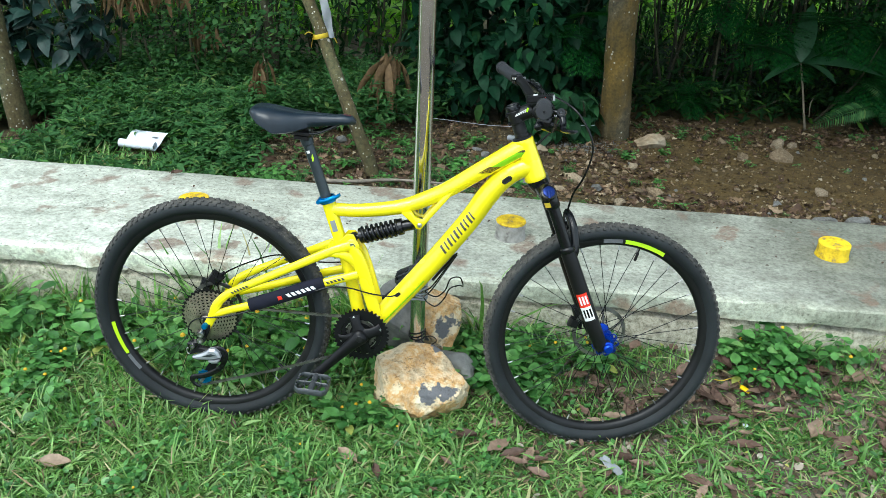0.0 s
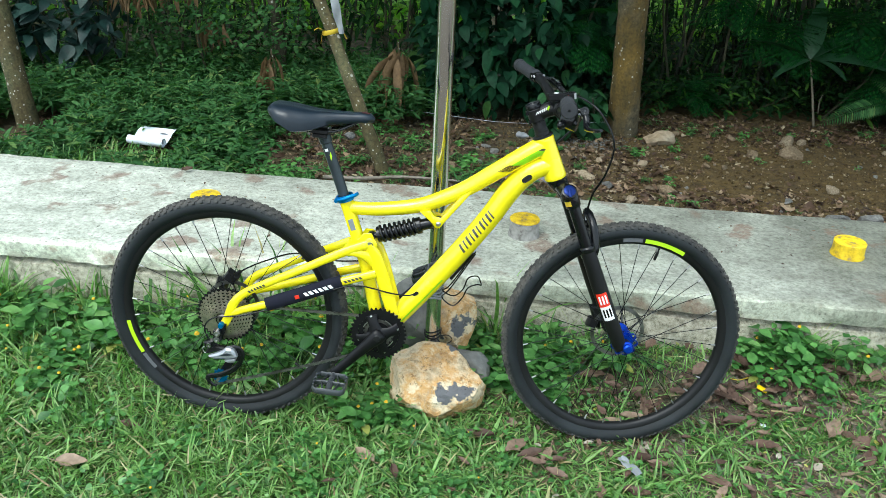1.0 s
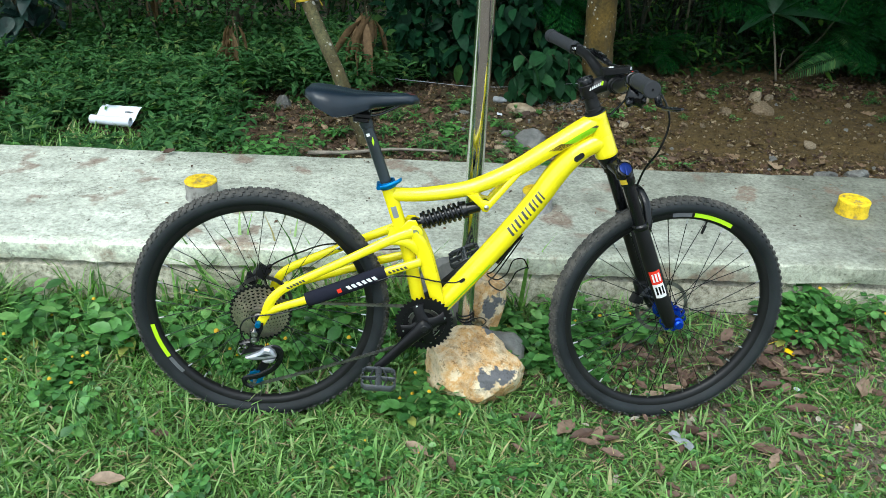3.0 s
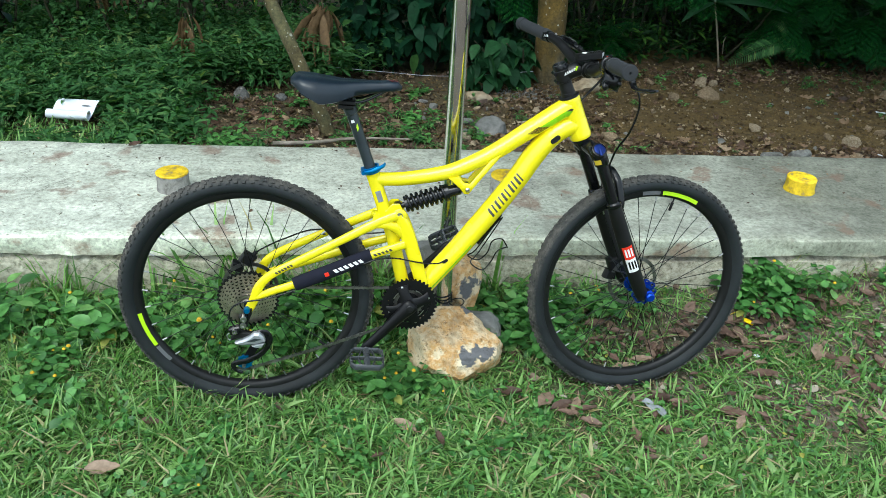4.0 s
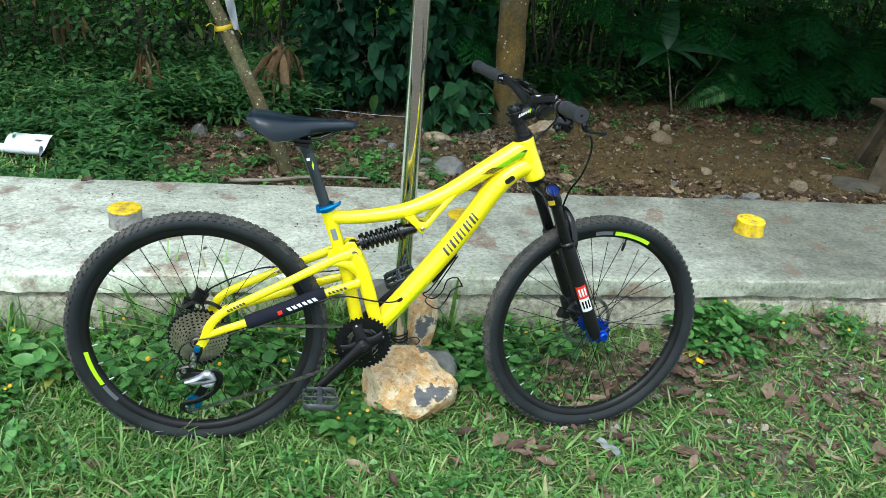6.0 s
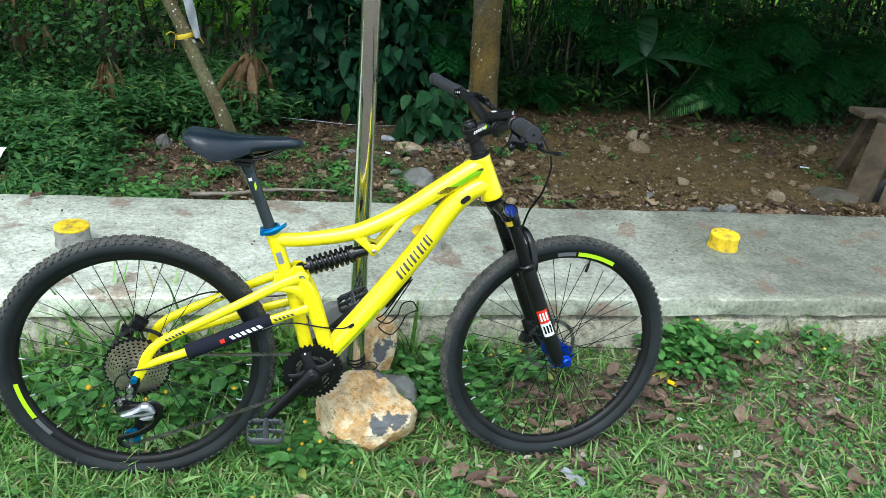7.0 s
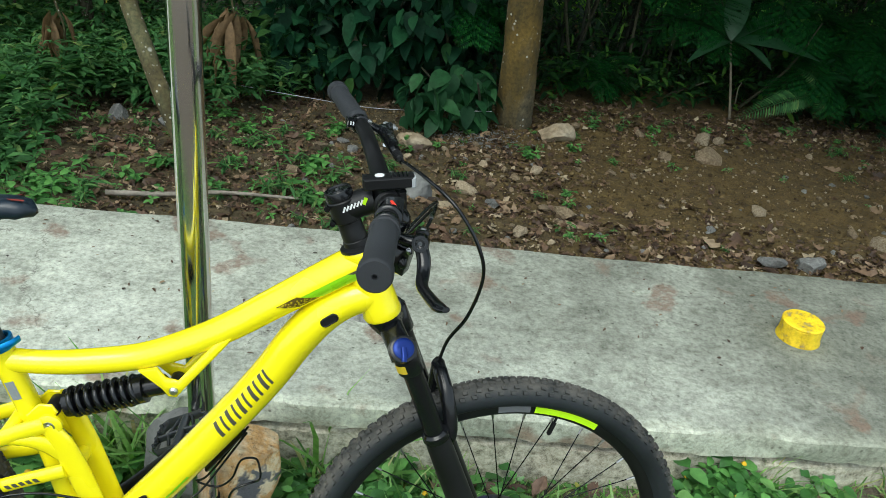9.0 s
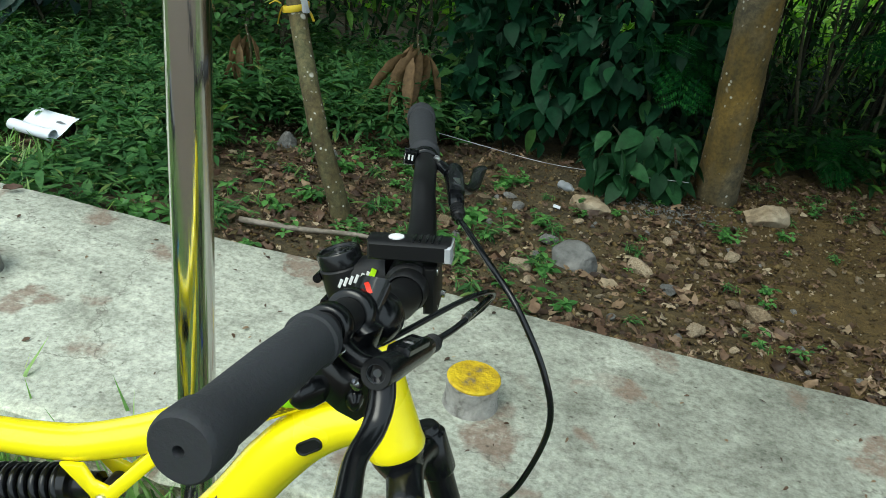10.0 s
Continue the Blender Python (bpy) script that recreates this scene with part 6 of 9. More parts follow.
inner = Shape().prism([(0.014, -0.105), (0.034, -0.112), (-0.004, -0.185), (-0.022, -0.214), (-0.042, -0.2)], -0.0545, -0.0525, 0.0005)
part("mech_cage", inner, BLACK_MATT, mech)


def chain_run(pts, name="chain"):
    line = spline(P3(pts), 40)
    g, acc, k, last = Shape(), 0.0, 0, line[0]
    step = 0.0127 / 2
    pos = [line[0]]
    for p, q in zip(line, line[1:]):
        seg = (q - p).length
        while acc + seg >= step:
            p = p + (q - p).normalized() * (step - acc)
            seg, acc = (q - p).length, 0.0
            pos.append(p)
        acc += seg
    for i in range(0, len(pos) - 2, 2):
        a, b = pos[i], pos[i + 2]
        t = (b - a).normalized()
        ang = math.atan2(t.z, t.x)
        rot = Matrix.Rotation(-ang, 3, "Y")
        w = 0.0033 if (i // 2) % 2 else 0.0022
        for y in (-w, w):
            g.box(tuple((a + b) / 2 + Vector((0, y, 0))), (0.0135, 0.0009, 0.0064), rot, 0.0003)
        g.lathe([(0, -0.0042), (0.0041, -0.0042), (0.0041, 0.0042), (0, 0.0042)], tuple(a), n=8)
    return g


ch = chain_run([(0.0, -0.045, 0.044), (0.02, -0.045, 0.042), (0.22, -0.046, 0.034), (0.40, -0.047, 0.029), (0.445, -0.047, 0.028)])
chain = part("chain", ch, CHAIN_STEEL, bike, "oiled steel chain")
part("chain_lower_run", chain_run([(-0.04, -0.06, -0.210), (-0.02, -0.06, -0.2145), (0.2, -0.053, -0.152), (0.38, -0.048, -0.092), (0.43, -0.047, -0.073)]), CHAIN_STEEL, chain)

# chainset
for r, y, lab in ((0.0785, -0.052, "black toothed outer chainring"), (0.0605, -0.0485, ""), (0.043, -0.0455, "worn steel inner chainring")):
    teeth = int(r * 2 * math.pi / 0.0127)
    n = teeth * 4
    g = Shape()
    out = [r + (0.0035 if k % 4 in (0, 1) else -0.0025) for k in range(n)]
    inn = r - (0.019 if r > 0.07 else 0.016 if r > 0.05 else 0.01)
    for yy in (y - 0.0014, y + 0.0014):
        g.v += [Vector((BB.x + q * math.cos(2 * math.pi * k / n), yy, BB.z + q * math.sin(2 * math.pi * k / n))) for k, q in enumerate(out)]
        g.v += [Vector((BB.x + inn * math.cos(2 * math.pi * k / n), yy, BB.z + inn * math.sin(2 * math.pi * k / n))) for k in range(n)]
    for k in range(n):
        l = (k + 1) % n
        g.f += [(k, l, n + l, n + k), (2 * n + l, 2 * n + k, 3 * n + k, 3 * n + l), (l, k, 2 * n + k, 2 * n + l), (n + k, n + l, 3 * n + l, 3 * n + k)]
    part("chainring", g, CRANK_BLACK if r > 0.05 else CHAIN_STEEL, bike, lab, 25)
guard = Shape().lathe([(0.018, -0.0445), (0.054, -0.0445), (0.056, -0.0435), (0.056, -0.0425), (0.018, -0.0425)], tuple(BB), n=40, ring=True)
part("spider_disc", guard, BLACK_MATT, bike, "black chainring spider disc")
# steel arcs stand in for the highlights along the slot edges
for k in range(4):
    a0 = 30 + 90 * k
    slot = Shape().lathe([(0.046, -0.0545), (0.0485, -0.0545), (0.0485, -0.0535), (0.046, -0.0535)], tuple(BB), n=10, a0=a0 + 4, a1=a0 + 36, ring=True)
    part("slot_glint", slot, STEEL, bike, "steel arc in place of a glint on a slot edge")
PEDAL_R = Vector((0.318, 0, -0.141))
cd = (PEDAL_R - BB).normalized()
cperp = Vector((-cd.z, 0, cd.x))
for s in (-1, 1):
    d = cd if s < 0 else -cd
    a0, a1 = BB + Vector((0, s * 0.071, 0)), BB + d * 0.171 + Vector((0, s * 0.085, 0))
    g = Shape().tube([a0 - d * 0.018, a0 - d * 0.012, a0, a0.lerp(a1, 0.15), a0.lerp(a1, 0.5), a0.lerp(a1, 0.9), a1, a1 + d * 0.012, a1 + d * 0.015], [(0.006, 0.012), (0.013, 0.021), (0.016, 0.0235), (0.013, 0.019), (0.009, 0.0155), (0.008, 0.0135), (0.008, 0.0145), (0.007, 0.011), (0.003, 0.004)], 16, (0, 1, 0))
    crank = part("crank_arm", g, CRANK_BLACK, bike, "gloss black crank arm", 60)
    part("crank_cap", Shape().lathe([(0, s * 0.088), (0.009, s * 0.087), (0.0115, s * 0.084), (0.0115, s * 0.072), (0, s * 0.072)], tuple(BB), n=20), BLACK_MATT, crank)
    if s < 0:
        for k in range(4):
            a = radians(20 + 90 * k)
            u = Vector((math.cos(a), 0, math.sin(a)))
            pts = [BB + u * 0.014 + Vector((0, -0.064, 0)), BB + u * 0.034 + Vector((0, -0.062, 0)), BB + u * 0.052 + Vector((0, -0.058, 0)), BB + u * 0.062 + Vector((0, -0.056, 0))]
            part("crank_spider_arm", Shape().tube(pts, [(0.007, 0.021), (0.0055, 0.0145), (0.005, 0.0155), (0.003, 0.02)], 12, (0, 1, 0)), CRANK_BLACK, crank, "", 60)
            part("chainring_bolt", Shape().lathe([(0, -0.0605), (0.003, -0.0605), (0.0048, -0.059), (0.0048, -0.052), (0, -0.052)], tuple(BB + u * 0.058), n=12), STEEL, crank)
    # platform pedal, hanging nearly level
    ctr = a1 + Vector((0, s * 0.062, 0))
    ped = Shape()
    rot = Matrix.Rotation(radians(4 if s < 0 else -25), 4, "Y")
    M = Matrix.Translation(ctr) @ rot
    rim_ = [(x, y, 0) for x, y in ((-0.034, -0.045), (0.034, -0.045), (0.044, -0.034), (0.046, 0.0), (0.044, 0.034), (0.034, 0.045), (-0.034, 0.045), (-0.044, 0.034), (-0.046, 0.0), (-0.044, -0.034))]
    pieces = [Shape().tube(rim_, [(0.0095, 0.0032)] * 10, 8, (0, 0, 1), closed=True), Shape().tube([(0, -0.046, 0), (0, 0.046, 0)], [0.0095, 0.0095], 12), Shape().tube([(-0.044, 0, 0), (0, 0.004, 0), (0.044, 0, 0)], [(0.007, 0.0035)] * 3, 8, (0, 0, 1))]
    for x in (-0.036, 0.036):
        pieces += [Shape().box((x * 1.18, y, 0.0095), (0.006, 0.007, 0.0055), None, 0.001) for y in (-0.028, -0.009, 0.009, 0.028)]
        pieces.append(Shape().tube([(x * 0.35, -0.044, 0), (x * 0.7, 0, 0), (x * 0.35, 0.044, 0)], [(0.006, 0.0026)] * 3, 8, (0, 0, 1)))
    for k in pieces:
        ped.add([M @ p for p in k.v], k.f)
    pedal = part("pedal", ped, SMOKE, bike, "black resin platform pedal with a cage rim")
    part("pedal_axle", Shape().tube([M @ Vector((0, -s * 0.066, 0)), M @ Vector((0, -s * 0.045, 0))], 0.006, 12), STEEL, pedal)

# wire bottle cage under the down tube
cageb = part("bottle_cage_mount", Shape().tube(P3([(0.640, 0.142), (0.700, 0.222)], 0.0), [(0.008, 0.004)] * 2, 10, (0, 1, 0)), BLACK_MATT, down_tube, "black bottle cage mount")
for s in (-1, 1):
    w = spline(P3([(0.706, s * 0.008, 0.226), (0.640, s * 0.014, 0.118), (0.618, s * 0.024, 0.094), (0.650, s * 0.034, 0.074), (0.676, s * 0.030, 0.098), (0.690, s * 0.036, 0.132), (0.716, s * 0.030, 0.142), (0.726, s * 0.012, 0.132), (0.728, 0.0, 0.128)]), 6)
    part("cage_wire", Shape().tube(w, 0.002, 8), BLACK_GLOSS, cageb, "bent black wire", 80)


# ---- leaf shapes and scattering ----
def leaf_template(width, fold, droop, n=4, tip=1.0, wave=0.0):
    """A leaf of length 1 along x: folded at its midrib, drooping towards the tip."""
    V = [(0, 0, 0)]
    for i in range(1, n):
        t = i / n
        w = width * math.sin(math.pi * t ** (0.8 * tip)) ** 0.85
        z = -droop * t * t
        V += [(t, -w, z + fold * w + wave * (i % 2)), (t, 0, z), (t, w, z + fold * w - wave * (i % 2))]
    V.append((1, 0, -droop))
    F = [(0, 1, 2), (0, 2, 3)]
    for i in range(n - 2):
        a, b = 1 + 3 * i, 4 + 3 * i
        F += [(a, b, b + 1), (a, b + 1, a + 1), (a + 1, b + 1, b + 2), (a + 1, b + 2, a + 2)]
    a, e = 1 + 3 * (n - 2), len(V) - 1
    F += [(a, e, a + 1), (a + 1, e, a + 2)]
    return np.array(V), np.array(F)


BLADE = (np.array([(0, -0.5, 0), (0, 0.5, 0), (0.45, -0.42, 0.0), (0.45, 0.42, 0.0), (0.8, -0.22, -0.1), (0.8, 0.22, -0.1), (1, 0, -0.24)]) * np.array([1, 0.1, 1]),
         np.array([(0, 2, 1), (1, 2, 3), (2, 4, 3), (3, 4, 5), (4, 6, 5)]))
BROAD_BLADE = leaf_template(0.052, 0.6, 0.28, 4, 0.8)
LEAFLET = leaf_template(0.16, 0.2, 0.05, 2)
LEAF_OVATE = leaf_template(0.30, 0.25, 0.12, 4)
LEAF_ROUND = leaf_template(0.37, 0.18, 0.12, 5, 1.5)
LEAF_WIDE = leaf_template(0.27, 0.2, 0.25, 3)
LEAF_SPEAR = leaf_template(0.16, 0.35, 0.28, 3)
LEAF_LANCE = leaf_template(0.15, 0.35, 0.3, 4)
LEAF_NARROW = leaf_template(0.09, 0.3, 0.25, 3)
LEAF_BIG = leaf_template(0.30, 0.22, 0.3, 6, 0.9)
LEAF_DEAD = leaf_template(0.25, 0.38, 0.12, 5, 1.0, 0.04)


def ragged(seed):
    """A torn, buckled dead leaf or a piece of one."""
    V, F = leaf_template(0.27, 0.3, 0.1, 5, 1.0, 0.04)
    rs = np.random.RandomState(seed)
    V = V + rs.normal(0, 1, V.shape) * np.array([0.05, 0.06, 0.07])
    drop = rs.permutation(len(F))[:rs.randint(1, 5)]
    return V, np.delete(F, drop, 0)


RAGGED = [ragged(k) for k in range(6)]
LEAF_HANG = leaf_template(0.085, 0.9, 0.14, 6, 1.0, 0.02)


def scatter_arrays(tpl, pos, yaw, pitch, roll, size, wide=1.0):
    """Copies of a leaf, each at its place, heading, rise, twist and length."""
    V, F = tpl
    n = len(pos)
    cy, sy, cp, sp, cr, sr = np.cos(yaw), np.sin(yaw), np.cos(pitch), np.sin(pitch), np.cos(roll), np.sin(roll)
    ex = np.stack([cp * cy, cp * sy, sp], 1)
    ey0 = np.stack([-sy, cy, np.zeros(n)], 1)
    ez0 = np.cross(ex, ey0)
    ey = ey0 * cr[:, None] + ez0 * sr[:, None]
    ez = np.cross(ex, ey)
    s = np.broadcast_to(np.asarray(size, float), (n,))[:, None, None]
    w = np.broadcast_to(np.asarray(wide, float), (n,))[:, None, None]
    P = V[None, :, :1] * ex[:, None] + V[None, :, 1:2] * ey[:, None] * w + V[None, :, 2:] * ez[:, None]
    P = P * s + np.asarray(pos)[:, None]
    idx = F[None] + (np.arange(n) * len(V))[:, None, None]
    return P.reshape(-1, 3), idx.reshape(-1, 3)


def merge(*sets):
    V, F, k = [], [], 0
    for v, f in sets:
        V.append(v)
        F.append(f + k)
        k += len(v)
    return np.concatenate(V), np.concatenate(F)


def heights(xy):
    return np.array([ground_height(float(x), float(y)) for x, y in xy])


def stuff(name, VF, mat, label, category, smooth=False):
    return tagged(link(name, tri_mesh(name, VF[0], VF[1], smooth), mat), label, category, kind="stuff")


def field(x, y, s, seed):
    return np.array([noise.noise(Vector((float(a) * s, float(b) * s, seed))) for a, b in zip(x, y)])


# ---- trees ----
def tree(label, pts, rads, mat, crown_at, crown_size, leaves, seed, limbs=5):
    """A trunk along pts with knots, forking limbs and a crown of separate leaves."""
    rnd = random.Random(seed)
    base = Vector(pts[0])
    t = thing("tree", label, "tree", Matrix.Translation(base))
    line = spline([Vector(p) - base for p in pts], 14)
    rr = blend(rads, len(line))
    g = Shape().tube(line, rr, 22)
    for p in g.v:
        k = noise.noise(p * 9 + Vector((seed, 0, 0))) * 0.06 + noise.noise(p * 30) * 0.025
        c = min(line, key=lambda q: abs(q.z - p.z))
        d = Vector((p.x - c.x, p.y - c.y, 0))
        p += d * k
    part("trunk", g, mat, t, "", 80)
    top = line[-1]
    for k in range(limbs):
        a = 2 * math.pi * k / limbs + rnd.uniform(-0.4, 0.4)
        s = line[-1 - rnd.randint(0, len(line) // 6)]
        r = rnd.uniform(0.6, 1.0)
        e = Vector(crown_at) - base + Vector((math.cos(a) * crown_size[0] * r, math.sin(a) * crown_size[1] * r, rnd.uniform(-0.3, 0.6) * crown_size[2]))
        m = s.lerp(e, 0.5) + Vector((0, 0, 0.3))
        part("limb", Shape().tube(spline([s, m, e], 6), blend([rads[-1] * 0.7, rads[-1] * 0.45, 0.012], 13), 10), mat, t, "", 80)
    rs = np.random.RandomState(seed)
    n = leaves
    u = rs.normal(size=(n, 3))
    u /= np.linalg.norm(u, axis=1)[:, None]
    pos = u * (rs.uniform(0.35, 1, n) ** 0.6)[:, None] * np.array(crown_size) * (1 + 0.35 * np.sin(u[:, :1] * 5 + u[:, 1:2] * 4)) + np.array(crown_at) - np.array(base)
    V, F = scatter_arrays(LEAF_WIDE, pos, rs.uniform(0, 6.28, n), rs.uniform(-1.0, 0.3, n), rs.uniform(-0.6, 0.6, n), rs.uniform(0.16, 0.34, n))
    tagged(link("crown", tri_mesh("crown", V, F), FOREST, t), kind="stuff")
    return t


# ---- the lawn ----
def lawn():
    rs = np.random.RandomState(11)
    n = 112000
    x, y = rs.uniform(-2.4, 3.0, n), rs.uniform(1.15, 2.6, n)
    fr = 2.487 - 0.047 * x
    f1, f2 = field(x, y, 1.6, 2.0), field(x, y, 5.0, 7.0)
    right = np.clip((x - 0.25) / 0.9, 0, 1) * np.clip((y - 1.55) / 0.6, 0, 1)
    clump = np.clip(0.55 + 2.2 * field(x, y, 4.2, 31.0), 0.03, 1)
    trod = np.clip((x - 0.2) / 0.5, 0, 1) * np.clip((y - 1.75) / 0.3, 0, 1)
    dens = np.clip(0.8 + 0.5 * f1 + 0.5 * f2 - 0.25 * right - 0.05 * np.clip((x - 0.1) / 0.7, 0, 1), 0.04, 1) * (1 - trod + trod * clump)
    keep = (rs.uniform(0, 1, n) < dens * np.clip((3.0 - x) / 0.5, 0, 1)) & (y < fr + 0.02)
    x, y, f1, f2, right = x[keep], y[keep], f1[keep], f2[keep], right[keep]
    n = len(x)
    z = heights(np.stack([x, y], 1)) - 0.004
    ln = rs.uniform(0.022, 0.06, n) * (1 + 0.5 * np.clip(f1, -0.5, 1)) * (1 - 0.2 * right)
    tall = rs.uniform(0, 1, n) < 0.05
    ln[tall] *= rs.uniform(1.3, 2.0, tall.sum())
    V = scatter_arrays(BLADE, np.stack([x, y, z], 1), rs.uniform(0, 6.28, n), np.clip(rs.normal(0.6, 0.35, n), 0.05, 1.5), rs.uniform(-0.7, 0.7, n), ln, rs.uniform(0.9, 2.0, n))
    stuff("grass", V, GRASS, "short uneven green lawn grass with some dry blades", "grass")
    # tufts of broad blades that spread from one root
    n = 4600
    x, y = rs.uniform(-2.3, 2.9, n), rs.uniform(1.15, 2.46, n)
    f = field(x, y, 2.1, 23.0)
    bare = np.clip((x - 0.25) / 0.9, 0, 1) * np.clip((y - 1.5) / 0.6, 0, 1)
    trod = np.clip((x - 0.2) / 0.5, 0, 1) * np.clip((y - 1.75) / 0.3, 0, 1)
    clump = np.clip(0.5 + 2.2 * field(x, y, 4.2, 31.0), 0.02, 1)
    keep = (rs.uniform(0, 1, n) < np.clip(0.62 + 0.9 * f - 0.3 * bare, 0.04, 1) * (1 - trod + trod * clump)) & (y < 2.46 - 0.047 * x)
    x, y = x[keep], y[keep]
    per = 8
    cx, cy = np.repeat(x, per), np.repeat(y, per)
    n = len(cx)
    q = rs.uniform(0, 0.012, n)
    a = rs.uniform(0, 6.28, n)
    cx, cy = cx + q * np.cos(a), cy + q * np.sin(a)
    stuff("grass", scatter_arrays(BROAD_BLADE, np.stack([cx, cy, heights(np.stack([cx, cy], 1)) + rs.uniform(-0.004, 0.012, n)], 1), a + rs.normal(0, 0.4, n), np.clip(rs.normal(0.55, 0.32, n), -0.05, 1.4), rs.normal(0, 0.35, n), rs.uniform(0.035, 0.085, n) * np.repeat(rs.uniform(0.7, 1.2, len(x)), per), rs.uniform(0.6, 1.1, n)), BROAD_GRASS, "broad-bladed lawn grass spreading in tufts", "grass")
    n = 30000
    x, y = rs.uniform(-4.6, 4.6, n), rs.uniform(0.35, 2.45, n)
    keep = ((y < 1.15) | (x < -2.4) | (x > 2.6)) & (y > rs.uniform(0.35, 0.9, n))
    x, y = x[keep], y[keep]
    n = len(x)
    stuff("grass", scatter_arrays(BLADE, np.stack([x, y, heights(np.stack([x, y], 1)) - 0.004], 1), rs.uniform(0, 6.28, n), np.clip(rs.normal(0.6, 0.35, n), 0.05, 1.5), rs.uniform(-0.7, 0.7, n), rs.uniform(0.03, 0.075, n), rs.uniform(1.0, 2.2, n)), GRASS, "lawn grass further along the path", "grass")
    # small broad leaves and bleached straws among the blades
    n = 15000
    x, y = rs.uniform(-2.3, 2.8, n), rs.uniform(1.15, 2.48, n)
    f3 = field(x, y, 3.2, 14.0)
    keep = rs.uniform(0, 1, n) < np.clip(0.42 + 1.1 * f3, 0.03, 1)
    x, y = x[keep], y[keep]
    n = len(x)
    stuff("lawn_weeds", scatter_arrays(LEAF_OVATE, np.stack([x, y, heights(np.stack([x, y], 1)) + rs.uniform(0.006, 0.034, n)], 1), rs.uniform(0, 6.28, n), rs.uniform(-0.3, 0.5, n), rs.normal(0, 0.3, n), rs.uniform(0.012, 0.026, n), rs.uniform(0.9, 1.3, n)), CLOVER, "small round-leaved weeds in the lawn", "weeds")
    n = 3800
    x, y = rs.uniform(-2.3, 2.8, n), rs.uniform(1.15, 2.45, n)
    stuff("dry_straw", scatter_arrays(BLADE, np.stack([x, y, heights(np.stack([x, y], 1)) + rs.uniform(0.004, 0.03, n)], 1), rs.uniform(0, 6.28, n), rs.normal(0.05, 0.25, n), rs.uniform(-0.8, 0.8, n), rs.uniform(0.03, 0.09, n), rs.uniform(0.3, 0.7, n)), STRAW, "bleached dry grass stalks lying in the lawn", "grass")
    # long tussocks by the kerb, behind the bike and round the pole
    sets = []
    for cx, cy, r, cnt, lo, hi in ((-1.72, 2.47, 0.16, 240, 0.12, 0.26), (-1.35, 2.52, 0.10, 60, 0.1, 0.22), (-0.42, 2.47, 0.2, 150, 0.12, 0.3), (-0.25, 2.46, 0.12, 90, 0.14, 0.36), (0.16, 2.46, 0.06, 26, 0.15, 0.36),
                                   (-0.72, 2.48, 0.14, 70, 0.14, 0.38), (-1.02, 2.5, 0.12, 40, 0.14, 0.33), (0.40, 2.38, 0.14, 100, 0.08, 0.2), (0.72, 2.36, 0.12, 50, 0.06, 0.13), (1.22, 2.42, 0.05, 16, 0.09, 0.17), (-1.0, 1.95, 0.3, 160, 0.07, 0.16), (-0.55, 1.75, 0.35, 120, 0.06, 0.14), (-1.6, 2.1, 0.3, 150, 0.07, 0.17), (1.15, 2.1, 0.25, 80, 0.04, 0.1), (-0.9, 2.3, 0.3, 420, 0.06, 0.17), (-0.5, 2.28, 0.28, 360, 0.06, 0.17), (-1.45, 2.35, 0.25, 220, 0.06, 0.15), (0.5, 2.25, 0.25, 160, 0.05, 0.12), (1.5, 2.36, 0.3, 160, 0.05, 0.12)):
        a, q = rs.uniform(0, 6.28, cnt), r * np.sqrt(rs.uniform(0, 1, cnt))
        px, py = cx + q * np.cos(a), np.minimum(cy + q * np.sin(a) * 0.5, 2.49 - 0.047 * cx)
        pz = heights(np.stack([px, py], 1)) - 0.005
        sets.append(scatter_arrays(BLADE, np.stack([px, py, pz], 1), rs.uniform(0, 6.28, cnt), np.clip(rs.normal(1.05, 0.25, cnt), 0.3, 1.5), rs.uniform(-0.5, 0.5, cnt), rs.uniform(lo, hi, cnt), rs.uniform(0.3, 0.6, cnt)))
    stuff("tall_grass", merge(*sets), GRASS, "long loose grass tufts growing along the kerb", "grass")


lawn()


